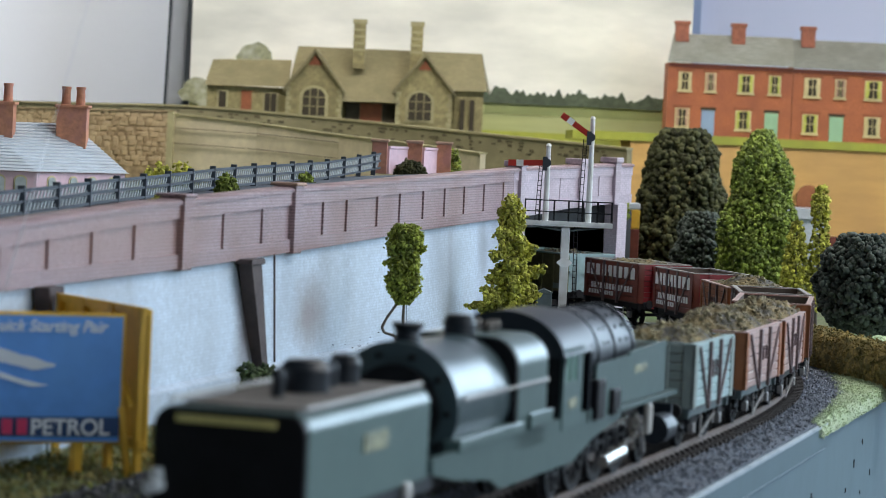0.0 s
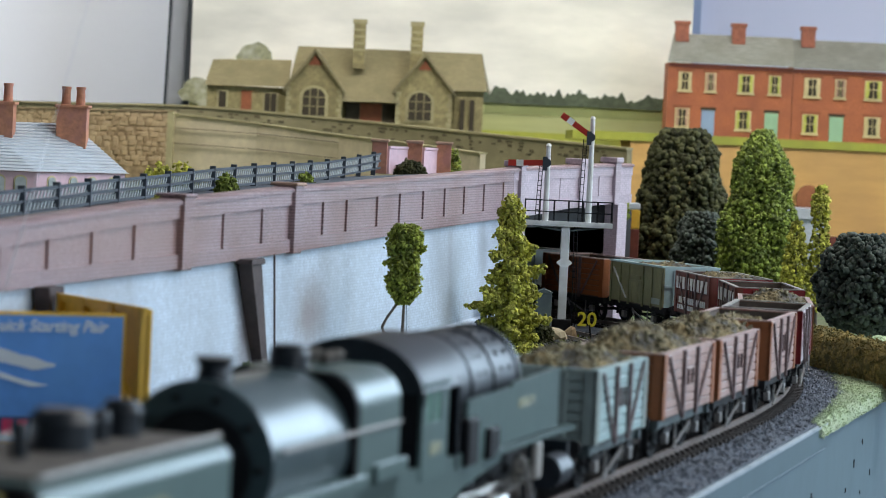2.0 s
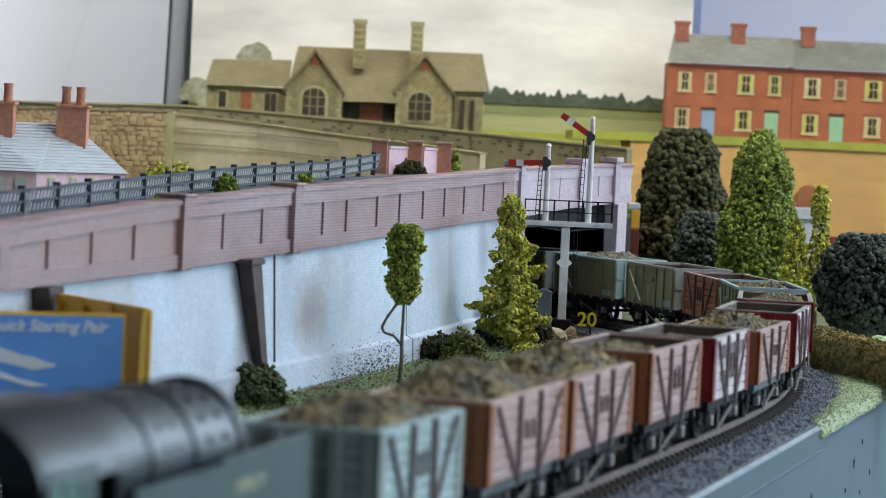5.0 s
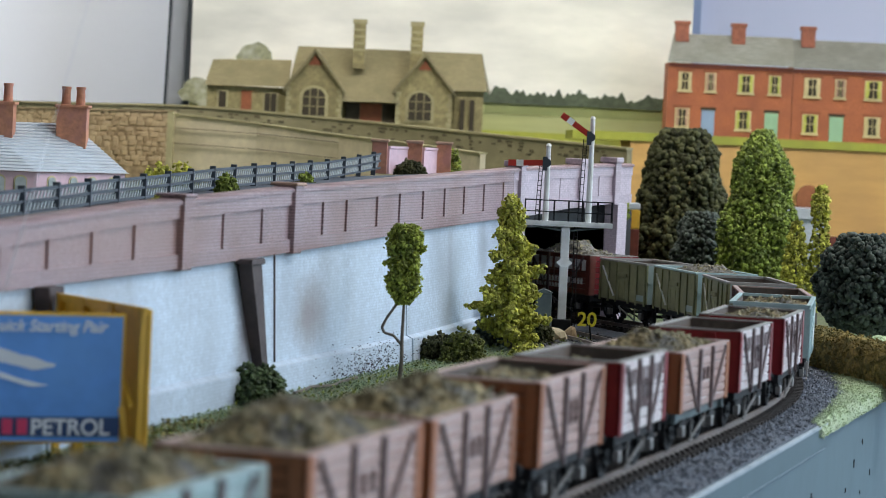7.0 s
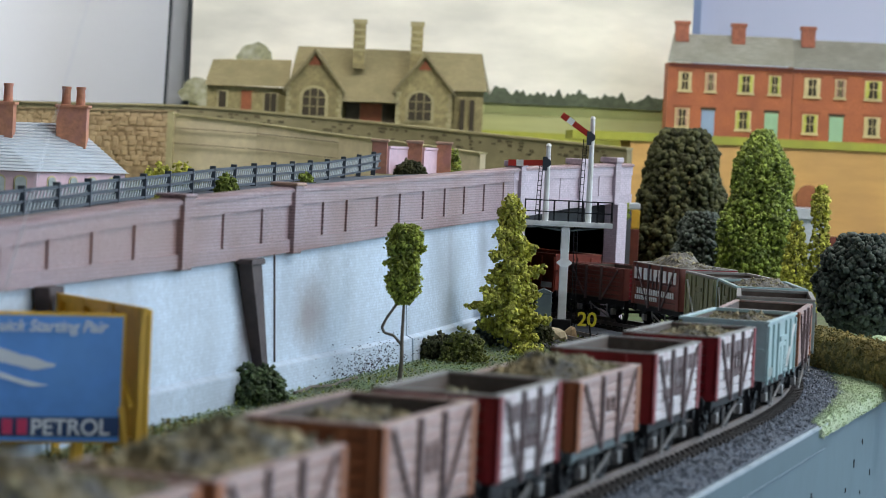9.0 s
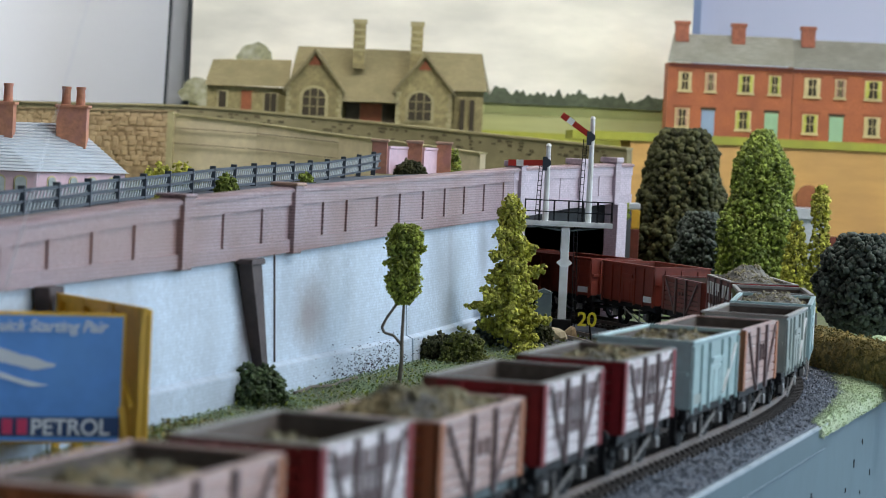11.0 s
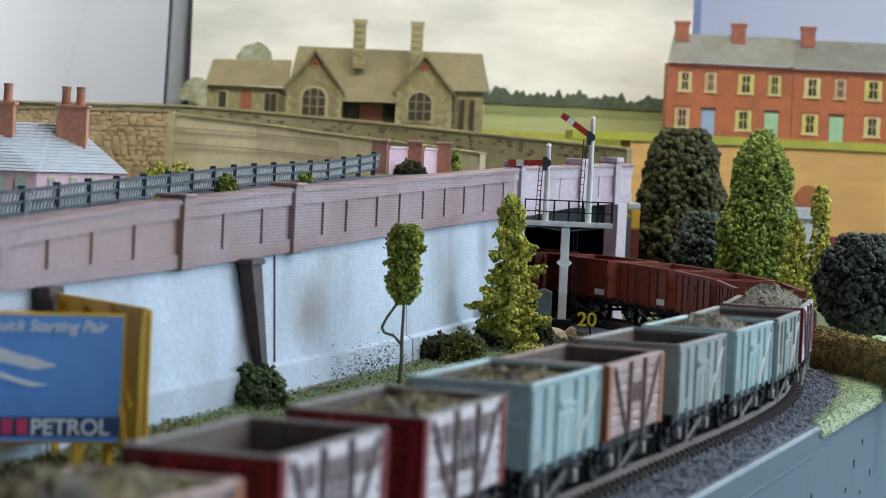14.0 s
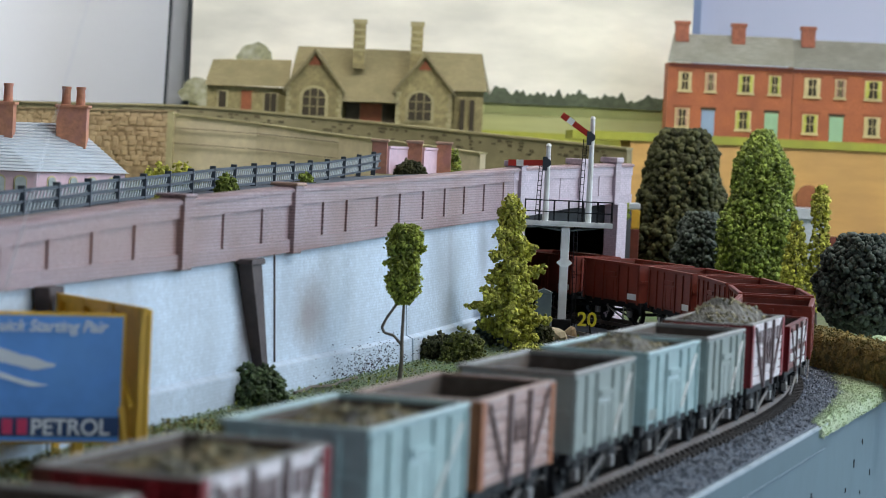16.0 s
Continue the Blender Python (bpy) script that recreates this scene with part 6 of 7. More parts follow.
# ---- rolling stock ----
WHEELS = []
TRAIN = []


def wheel_mesh(r):
    """One spoked wheel with a flange, as one connected mesh."""
    bm = bmesh.new()
    n = 8 if r < 0.008 else 12
    k = n * 3
    def ring(rr, yy):
        return [bm.verts.new((rr * math.cos(2 * math.pi * i / k), yy, rr * math.sin(2 * math.pi * i / k))) for i in range(k)]
    rings = [ring(r * .82, -.0010), ring(r, -.0010), ring(r, .0006), ring(r * 1.06, .0010), ring(r * .82, .0010)]
    for a in range(5):
        p, q = rings[a], rings[(a + 1) % 5]
        for i in range(k):
            bm.faces.new((p[i], q[i], q[(i + 1) % k], p[(i + 1) % k]))
    hub = ring(r * .28, -.0007)
    boss = ring(r * .16, -.0014)
    c = bm.verts.new((0, -.0015, 0))
    for i in range(k):
        bm.faces.new((hub[i], boss[i], boss[(i + 1) % k], hub[(i + 1) % k]))
        bm.faces.new((boss[i], c, boss[(i + 1) % k]))
        if i % 3 == 0:
            bm.faces.new((rings[0][i], hub[i], hub[(i + 1) % k], rings[0][(i + 1) % k]))
    bmesh.ops.recalc_face_normals(bm, faces=bm.faces)
    me = bpy.data.meshes.new("wheel")
    bm.to_mesh(me)
    bm.free()
    me.materials.append(M["frameblack"])
    return me


def axle_mesh():
    bm = bmesh.new()
    cyl(bm, (0, -0.0088, 0), (0, 0.0088, 0), 0.0008, seg=8)
    me = bpy.data.meshes.new("axle")
    bm.to_mesh(me)
    bm.free()
    me.materials.append(M["frameblack"])
    return me


AXLE = axle_mesh()
WHEEL = {r: wheel_mesh(r) for r in (0.0060, 0.0064, 0.0104)}


def wheelset(name, parent, x, r):
    ob = share(name, AXLE, parent, (x, 0, r))
    share("wheel", WHEEL[r], ob, (0, -.0082, 0))
    share("wheel", WHEEL[r], ob, (0, .0082, 0), math.pi)
    WHEELS.append((ob, x, r))
    return ob


BOXES = {}


def shared_box(key, dims, material, bevel=0.0):
    if key not in BOXES:
        bm = bmesh.new()
        box(bm, *dims, bevel=bevel)
        me = bpy.data.meshes.new(key[0])
        bm.to_mesh(me)
        bm.free()
        me.materials.append(material)
        BOXES[key] = me
    return BOXES[key]


def heap(parent, L, W, z0, height, seed, material, lumps=0.0016):
    nx, ny = 64, 34
    bm = bmesh.new()
    g = []
    for i in range(nx + 1):
        row = []
        for j in range(ny + 1):
            x, y = (i / nx - .5) * L, (j / ny - .5) * W
            e = (1 - abs(2 * i / nx - 1) ** 3) * (1 - abs(2 * j / ny - 1) ** 3)
            z = z0 + height * e * (0.75 + 0.6 * noise.noise((x * 45 + seed, y * 45, seed)))
            z += lumps * (noise.noise((x * 160, y * 160, seed)) + 1.2 * abs(noise.noise((x * 330, y * 330, seed + 4))) + 0.6 * abs(noise.noise((x * 760, y * 760, seed + 9))))
            row.append(bm.verts.new((x, y, z)))
        g.append(row)
    tops = [[tuple(v.co) for v in row] for row in g]
    for i in range(nx):
        for j in range(ny):
            bm.faces.new((g[i][j], g[i + 1][j], g[i + 1][j + 1], g[i][j + 1]))
    part("load", bm, material, parent, "heaped broken mineral load")
    rr = np.random.default_rng(int(seed * 10))
    P, S = [], []
    for _ in range(330):
        i, j = int(rr.integers(2, nx - 1)), int(rr.integers(2, ny - 1))
        P.append(tops[i][j])
        S.append(.0004 + .0011 * rr.random() ** 2)
    ob = scatter("gravel", P, S, OCTA, M["lump"], parent, rr, .4)
    tagged(ob, kind="stuff")


def underframe(w, L, W, sole, lever=True):
    bm = bmesh.new()
    for s in (-1, 1):
        box(bm, -L / 2, L / 2, s * W * .40 - .0008, s * W * .40 + .0008, 0.0095, 0.0126)
    box(bm, -L / 2, -L / 2 + .0018, -W / 2 + .001, W / 2 - .001, 0.0095, 0.0127)
    box(bm, L / 2 - .0018, L / 2, -W / 2 + .001, W / 2 - .001, 0.0095, 0.0127)
    box(bm, -L / 2 + .002, L / 2 - .002, -.004, .004, 0.0080, 0.0126)
    part("underframe", bm, sole, w)
    wb = 0.0185 if L < 0.066 else 0.0195
    for s in (-1, 1):
        for x in (-wb, wb):
            bm = bmesh.new()
            y = s * 0.0118
            prism(bm, [(x - .0042, .0108), (x - .0018, .0045), (x + .0018, .0045), (x + .0042, .0108)], y - .0004, y + .0004)
            guard = part("axle_guard", bm, M["frameblack"], w)
            bm = bmesh.new()
            box(bm, x - .0016, x + .0016, s * .0128 - .0012, s * .0128 + .0012, .0045, .0078, bevel=.0003)
            part("axlebox", bm, M["axlebox"], guard, "worn pale axlebox")
            bm = bmesh.new()
            for q in range(3):
                box(bm, x - .0052 + q * .0012, x + .0052 - q * .0012, s * .0128 - .0008, s * .0128 + .0008, .0078 + q * .0007, .0083 + q * .0007)
            part("spring", bm, M["frameblack"], guard)
        bm = bmesh.new()
        y = s * 0.0150
        bar(bm, (-0.017, y, 0.0032), (0.004, y, 0.0092), 0.0006, 0.0006)
        bar(bm, (-0.0150, y, 0.0100), (-0.0150, y, 0.0030), 0.0005)
        bar(bm, (0.0035, y, 0.0100), (0.0015, y, 0.0060), 0.0006)
        # Pale metal stands in for the light caught along the lever.
        part("brake_lever", bm, M["axlebox"], w, "brake lever and guard, painted pale grey as if catching light")
        bm = bmesh.new()
        for x in (-wb + .0072, wb - .0072):
            box(bm, x - .0009, x + .0009, s * .0082 - .0010, s * .0082 + .0010, .0030, .0095)
        bar(bm, (-wb + .007, s * .0095, .0045), (wb - .007, s * .0095, .0085), 0.0007)
        part("brake_gear", bm, M["frameblack"], w)
    for x, d in ((-L / 2, -1), (L / 2, 1)):
        for s in (-1, 1):
            bm = bmesh.new()
            cyl(bm, (x, s * .0108, .0122), (x + d * .0034, s * .0108, .0122), 0.0012, 0.0009, 10)
            cyl(bm, (x + d * .0034, s * .0108, .0122), (x + d * .0050, s * .0108, .0122), 0.0006, seg=8)
            cyl(bm, (x + d * .0050, s * .0108, .0122), (x + d * .0056, s * .0108, .0122), 0.0023, 0.0021, 12)
            part("buffer", bm, M["frameblack"], w)
        bm = bmesh.new()
        box(bm, *sorted((x, x + d * .0062)), -.0035, .0035, .0055, .0066)
        box(bm, *sorted((x + d * .0050, x + d * .0068)), -.0055, .0055, .0052, .0074)
        part("coupling", bm, M["frameblack"], w)
    for x in (-wb, wb):
        wheelset("wheelset", w, x, 0.0060)


def bars(w, y, W, zlo, zhi, material, rows, seed, name="lettering"):
    """Illegible lettering as plain bars standing just proud of a side."""
    r = random.Random(seed)
    bm = bmesh.new()
    for z, h, x0, x1, wide in rows:
        x = x0
        while x < x1:
            k = wide * r.uniform(0.7, 1.1)
            a, b = sorted((y, y + (0.00025 if y > 0 else -0.00025)))
            box(bm, x, x + k * 0.62, a, b, z - h / 2, z + h / 2)
            x += k
    part(name, bm, material, w)


def lined(w, L, W, floor, top, inset, material):
    """The inner faces and the floor of a wagon's body."""
    for s in (-1, 1):
        bm = bmesh.new()
        box(bm, -L / 2 + .0012, L / 2 - .0012, *sorted((s * (W / 2 - inset), s * (W / 2 - inset - .0004))), floor, top)
        part("lining_board", bm, material, w)
        bm = bmesh.new()
        box(bm, *sorted((s * (L / 2 - inset), s * (L / 2 - inset - .0004))), -W / 2 + inset + .0005, W / 2 - inset - .0005, floor, top)
        part("lining_board", bm, material, w)
    bm = bmesh.new()
    box(bm, -L / 2 + .001, L / 2 - .001, -W / 2 + .001, W / 2 - .001, floor - .0006, floor + .0004)
    part("wagon_floor", bm, material, w)


def planked(label, L, top, outer, inner, end, seed, load=None, letter=None, sole="frameblack", planks=7, steel_rim="rim"):
    W, floor = 0.0303, 0.0128
    w = thing("open_wagon", label, "railway wagon", "wagons of the goods train")
    h = (top - floor) / planks
    # Brown and near-white outer planks have painted sheen; inner planks do not.
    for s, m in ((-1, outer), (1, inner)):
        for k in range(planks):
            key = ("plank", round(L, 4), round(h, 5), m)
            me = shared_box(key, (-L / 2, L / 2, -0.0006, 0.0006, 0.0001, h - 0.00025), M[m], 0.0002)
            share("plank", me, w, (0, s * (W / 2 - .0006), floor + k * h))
    for x, d in ((-L / 2, -1), (L / 2, 1)):
        for k in range(planks):
            key = ("end_plank", round(h, 5), end)
            me = shared_box(key, (-0.0006, 0.0006, -W / 2 + .0012, W / 2 - .0012, 0.0001, h - 0.0002), M[end], 0.0002)
            share("end_plank", me, w, (x - d * .0006, 0, floor + k * h))
        bm = bmesh.new()
        for y in (-0.0062, 0.0062):
            box(bm, *sorted((x, x + d * .0011)), y - .0010, y + .0010, 0.0100, top - .0006)
        part("end_stanchion", bm, M[end], w)
        for s in (-1, 1):
            bm = bmesh.new()
            box(bm, *sorted((x + d * .0003, x - d * .0034)), *sorted((s * (W / 2 + .0003), s * (W / 2 - .0008))), floor - .0002, top)
            box(bm, *sorted((x + d * .0003, x - d * .0003)), *sorted((s * (W / 2 + .0003), s * (W / 2 - .0034))), floor - .0002, top)
            part("corner_plate", bm, M[end if s < 0 else inner], w)
    # lining, rim and floor
    lined(w, L, W, floor, top - .0003, .0013, M["inside"])
    bm = bmesh.new()
    for s in (-1, 1):
        box(bm, -L / 2, L / 2, *sorted((s * (W / 2 + .0001), s * (W / 2 - .0018))), top, top + .0004)
    for d in (-1, 1):
        box(bm, *sorted((d * L / 2, d * (L / 2 - .0018))), -W / 2 + .0018, W / 2 - .0018, top, top + .0004)
    part("rim", bm, M[outer if steel_rim == "rim" and outer != "wsheenwhite" else "rim"], w)
    for s in (-1, 1):
        y = s * (W / 2 + .0004)
        for a, b in (((-L / 2 + .006, top - .001), (-L * .13 - .002, floor + .0005)), ((L / 2 - .006, top - .001), (L * .13 + .002, floor + .0005))):
            bm = bmesh.new()
            bar(bm, (a[0], y, a[1]), (b[0], y, b[1]), 0.0006, 0.0010)
            part("diagonal_strap", bm, M["iron"], w)
        for x in (-L * .13, L * .13):
            bm = bmesh.new()
            box(bm, x - .0008, x + .0008, y - .0005, y + .0005, floor - .0015, top)
            part("door_strap", bm, M["iron"], w)
        for x in (-L * .04, L * .04):
            bm = bmesh.new()
            box(bm, x - .0003, x + .0003, y - .0003, y + .0003, floor + .008, top - .006)
            part("door_hinge", bm, M["iron"], w)
    if letter:
        zc = (floor + top) / 2
        for s, m in ((-1, letter[0]), (1, letter[1])):
            if m:
                bars(w, s * (W / 2 + .0001), W, 0, 0, M[m], [(top - .0048, .0046, -L * .36, L * .36, .0062), (zc - .0026, .0030, -L * .30, L * .20, .0036)] if m == "iron" else [(top - .0052, .0058, -L * .44, L * .42, .0072), (zc - .0036, .0030, -L * .40, L * .38, .0038), (zc - .0070, .0022, -L * .05, L * .40, .0032)], seed)
    underframe(w, L, W, M[sole])
    if load:
        heap(w, L - .0036, W - .0036, load[0], load[1], seed, M[load[2]])
    return w


def steel(label, L, top, outer, inner, seed, load=None, stripe=True):
    W, floor = 0.0306, 0.0128
    w = thing("mineral_wagon", label, "railway wagon", "wagons of the goods train")
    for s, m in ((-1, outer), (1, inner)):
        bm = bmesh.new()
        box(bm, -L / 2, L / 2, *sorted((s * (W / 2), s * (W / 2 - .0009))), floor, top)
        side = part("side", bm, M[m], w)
        y = s * (W / 2 + .0003)
        for x in (-L * .5 + .0012, -L * .30, -L * .135, L * .135, L * .30, L * .5 - .0012):
            bm = bmesh.new()
            box(bm, x - .0007, x + .0007, y - .0004, y + .0004, floor - .0012, top - .0006, bevel=.0002)
            part("rib", bm, M[m], side)
        bm = bmesh.new()
        box(bm, -L * .115, L * .115, *sorted((y - s * .0002, y + s * .0003)), floor + .0010, floor + .0118, bevel=.0002)
        box(bm, -L * .10, L * .10, *sorted((y, y + s * .0006)), floor + .0124, floor + .0142)
        door = part("door", bm, M[m], side)
        bm = bmesh.new()
        for x in (-L * .06, L * .06):
            box(bm, x - .0004, x + .0004, *sorted((y, y + s * .0005)), floor + .0006, floor + .0105)
        part("hinge", bm, M[m], side)
        if stripe:
            bm = bmesh.new()
            bar(bm, (L * .17, y + s * .0002, floor + .002), (L * .43, y + s * .0002, top - .003), 0.0008, 0.0004)
            part("white_stripe", bm, M["white"], side, "white diagonal painted stripe")
        bm = bmesh.new()
        box(bm, -L * .46, -L * .30, *sorted((y - s * .0001, y + s * .00015)), floor + .0012, floor + .0042)
        part("number_panel", bm, M["white" if m == "wbauxite" else "wgrey"], side)
    for d in (-1, 1):
        bm = bmesh.new()
        box(bm, *sorted((d * L / 2, d * (L / 2 - .0009))), -W / 2 + .0009, W / 2 - .0009, floor, top)
        for y in (-.009, 0.0, .009):
            box(bm, *sorted((d * L / 2, d * (L / 2 + .0008))), y - .0008, y + .0008, floor, top - .0008)
        box(bm, *sorted((d * L / 2, d * (L / 2 + .0007))), -W / 2 + .001, W / 2 - .001, floor + .010, floor + .0112)
        part("end", bm, M[outer], w)
    bm = bmesh.new()
    for s in (-1, 1):
        box(bm, -L / 2 - .0004, L / 2 + .0004, *sorted((s * (W / 2 + .0006), s * (W / 2 - .0012))), top, top + .0010, bevel=.0002)
    for d in (-1, 1):
        box(bm, *sorted((d * (L / 2 + .0004), d * (L / 2 - .0012))), -W / 2 + .0012, W / 2 - .0012, top, top + .0010)
    part("rim", bm, M["rim" if outer != "wbauxite" else outer] if outer != "wblue" else M["wblue"], w)
    lined(w, L, W, floor, top - .0002, .0010, M["inside" if outer != "wbauxite" else "wmaroon"])
    underframe(w, L, W, M["frameblack"])
    if load:
        heap(w, L - .003, W - .003, load[0], load[1], seed, M[load[2]])
    return w


# front and rear of each wagon's body along the line at the start, as fitted
STOCK = [
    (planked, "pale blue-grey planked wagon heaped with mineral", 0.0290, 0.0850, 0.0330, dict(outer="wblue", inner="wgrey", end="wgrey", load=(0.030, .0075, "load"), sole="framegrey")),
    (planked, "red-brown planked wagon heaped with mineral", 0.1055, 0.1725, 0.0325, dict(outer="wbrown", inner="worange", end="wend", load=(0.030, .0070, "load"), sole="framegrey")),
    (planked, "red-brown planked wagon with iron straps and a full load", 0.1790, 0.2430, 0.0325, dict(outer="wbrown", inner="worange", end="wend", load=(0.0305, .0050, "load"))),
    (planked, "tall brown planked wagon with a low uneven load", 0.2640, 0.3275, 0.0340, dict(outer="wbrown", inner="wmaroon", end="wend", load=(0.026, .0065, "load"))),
    (planked, "whitened wagon with crimson ends and faded lettering", 0.3455, 0.4000, 0.0335, dict(outer="wsheenwhite", inner="wmaroon", end="wredend", load=(0.023, .0070, "load"), letter=("iron", "white"))),
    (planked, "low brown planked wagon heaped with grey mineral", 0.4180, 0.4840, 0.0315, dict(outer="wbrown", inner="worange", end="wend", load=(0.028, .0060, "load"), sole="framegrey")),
    (planked, "whitened lettered wagon with crimson ends, nearly empty", 0.5010, 0.5600, 0.0335, dict(outer="wsheenwhite", inner="wmaroon", end="wredend", load=(0.019, .0060, "load"), letter=("iron", "white"))),
    (planked, "whitened lettered wagon with crimson ends and load", 0.5830, 0.6440, 0.0335, dict(outer="wsheenwhite", inner="wmaroon", end="wredend", load=(0.028, .0050, "load"), letter=("iron", "white"))),
    (steel, "pale blue-grey steel mineral wagon with a white stripe", 0.6650, 0.7310, 0.0335, dict(outer="wblue", inner="wshadeolive", load=(0.0285, .0060, "load"))),
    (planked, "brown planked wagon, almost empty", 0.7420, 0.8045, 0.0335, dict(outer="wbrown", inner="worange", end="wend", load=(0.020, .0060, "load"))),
    (steel, "empty grey steel mineral wagon", 0.8230, 0.8860, 0.0335, dict(outer="wgrey", inner="wshadeolive", load=None)),
    (steel, "pale blue-grey steel mineral wagon, part loaded", 0.9020, 0.9665, 0.0335, dict(outer="wblue", inner="wshadeolive", load=(0.0290, .0060, "loadgrey"))),
    (steel, "empty grey steel mineral wagon with rusty floor", 0.9780, 1.0336, 0.0335, dict(outer="wgrey", inner="wshadeolive", load=None)),
    (planked, "whitened wagon with dark red ends, heaped high", 1.0480, 1.1120, 0.0345, dict(outer="wsheenwhite", inner="wmaroon", end="wredend", load=(0.029, .0120, "loadgrey"), letter=("iron", "white"))),
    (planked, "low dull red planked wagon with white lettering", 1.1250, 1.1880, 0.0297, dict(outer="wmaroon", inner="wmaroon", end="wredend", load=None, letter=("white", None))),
]
for i in range(8):
    STOCK.append((steel, "empty bauxite-red steel mineral wagon with small white panels", 1.2010 + 0.0785 * i, 1.2650 + 0.0785 * i, 0.0325, dict(outer="wbauxite", inner="wbauxite", load=None, stripe=False)))
for i, (kind, label, a, c, top, rest) in enumerate(STOCK):
    w = kind(label, L=c - a, top=top - 0.0010, seed=i * 3.7 + 1, **rest)
    TRAIN.append((w, (a + c) / 2))


# ---- the articulated locomotive; its own x runs backwards along the train, 0 at its rear end ----
loco = thing("locomotive", "large dark green articulated steam locomotive with black smokebox", "locomotive")


def rounded(w, h, r, n=10):
    """Outline of a box of width w and height h with its top corners rounded."""
    pts = [(-w / 2, 0)]
    for k in range(n + 1):
        a = math.pi - k / n * math.pi / 2
        pts.append((-w / 2 + r + r * math.cos(a), h - r + r * math.sin(a)))
    for k in range(n + 1):
        a = math.pi / 2 - k / n * math.pi / 2
        pts.append((w / 2 - r + r * math.cos(a), h - r + r * math.sin(a)))
    return pts + [(w / 2, 0)]


def tube(bm, x0, x1, z, r, seg=40):
    cyl(bm, (x0, 0, z), (x1, 0, z), r, seg=seg)


bm = bmesh.new()
prism(bm, [(y, z + 0.019) for y, z in rounded(0.031, 0.0190, 0.0035)], -0.2955, -0.2260, "yz")
tank = part("front_tank", bm, M["loco"], loco, "dark green water tank with rounded edges")
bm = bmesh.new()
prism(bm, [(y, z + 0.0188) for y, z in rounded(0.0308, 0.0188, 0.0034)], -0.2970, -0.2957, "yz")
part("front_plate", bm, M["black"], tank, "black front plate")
bm = bmesh.new()
box(bm, -0.2980, -0.2970, -0.0095, 0.0105, 0.0352, 0.0365)
part("handrail", bm, M["lampyellow"], tank, "cream lit strip along the tank front")
bm = bmesh.new()
box(bm, -0.2925, -0.2280, -0.0115, 0.0115, 0.0380, 0.0386)
part("tank_top", bm, M["locotop"], tank, "dusty brown tank top")
for x, r, h in ((-0.2590, 0.0050, 0.0066), (-0.2365, 0.0032, 0.0062), (-0.2450, 0.0016, 0.0052), (-0.2735, 0.0013, 0.0058)):
    bm = bmesh.new()
    cyl(bm, (x, 0.0, 0.0384), (x, 0.0, 0.0384 + h * .72), r, seg=24)
    cyl(bm, (x, 0.0, 0.0384 + h * .72), (x, 0.0, 0.0384 + h), r * 1.1, r * .8, 24)
    part("filler", bm, M["locoblack"], tank, "black round filler cap")
for y in (-0.0158, 0.0158):
    bm = bmesh.new()
    s = 1 if y > 0 else -1
    box(bm, -0.2660, -0.2525, *sorted((y - s * .0003, y + s * .00015)), 0.0282, 0.0318)
    part("number_bar", bm, M["plate"], tank, "worn pale number bar")
    # Pale rod added as the highlight on the tank's rounded top edge.
    bm = bmesh.new()
    cyl(bm, (-0.2935, y - s * .0022, 0.0388), (-0.2270, y - s * .0022, 0.0388), .0005, seg=8)
    part("top_handrail", bm, M["rim"], tank, "pale rod painted as the highlight along the tank's top edge")
bm = bmesh.new()
cyl(bm, (-0.3015, 0.0138, 0.0228), (-0.2971, 0.0138, 0.0228), 0.0013, seg=14)
box(bm, -0.2995, -0.2971, 0.0128, 0.0148, 0.0228, 0.0262, bevel=.0004)
part("headlamp", bm, M["white"], loco, "small white headlamp")
# boiler unit
bm = bmesh.new()
tube(bm, -0.2025, -0.176, 0.0308, 0.0142, 64)
tube(bm, -0.2040, -0.2025, 0.0308, 0.0148)
part("smokebox", bm, M["locoboiler"], loco, "black smokebox with a satin sheen", smooth=True)
bm = bmesh.new()
tube(bm, -0.2055, -0.2040, 0.0300, 0.0105)
for k in range(10):
    a = 2 * math.pi * k / 10
    box(bm, -0.2060, -0.2045, 0.0125 * math.cos(a) - .0006, 0.0125 * math.cos(a) + .0006, 0.0303 + .0125 * math.sin(a) - .0006, 0.0303 + .0125 * math.sin(a) + .0006)
part("smokebox_door", bm, M["black"], loco)
bm = bmesh.new()
tube(bm, -0.1758, -0.1625, 0.0308, 0.0141, 48)
boiler = part("boiler", bm, M["locoboiler"], loco, "dark boiler with a satin sheen", smooth=True)
for x in (-0.192, -0.182, -0.172, -0.1640):
    bm = bmesh.new()
    tube(bm, x - .0003, x + .0003, 0.0308, 0.01418, 48)
    part("boiler_band", bm, M["locoboiler"], boiler, smooth=True)
for y in (-0.0147, 0.0147):
    bm = bmesh.new()
    cyl(bm, (-0.201, y * 1.02, 0.0335), (-0.1370, y * 1.08, 0.0335), 0.00042, seg=8)
    part("handrail", bm, M["rim"], boiler, "bright handrail")
bm = bmesh.new()
cyl(bm, (-0.1975, 0, 0.0440), (-0.1975, 0, 0.0474), 0.0036, 0.0027, 20)
cyl(bm, (-0.1975, 0, 0.0474), (-0.1975, 0, 0.0492), 0.0029, 0.0037, 20)
part("chimney", bm, M["locoblack"], loco, smooth=True)
bm = bmesh.new()
cyl(bm, (-0.1600, 0, 0.0425), (-0.1600, 0, 0.0472), 0.0041, 0.0038, 24)
cyl(bm, (-0.1600, 0, 0.0472), (-0.1600, 0, 0.0492), 0.0040, 0.0031, 24)
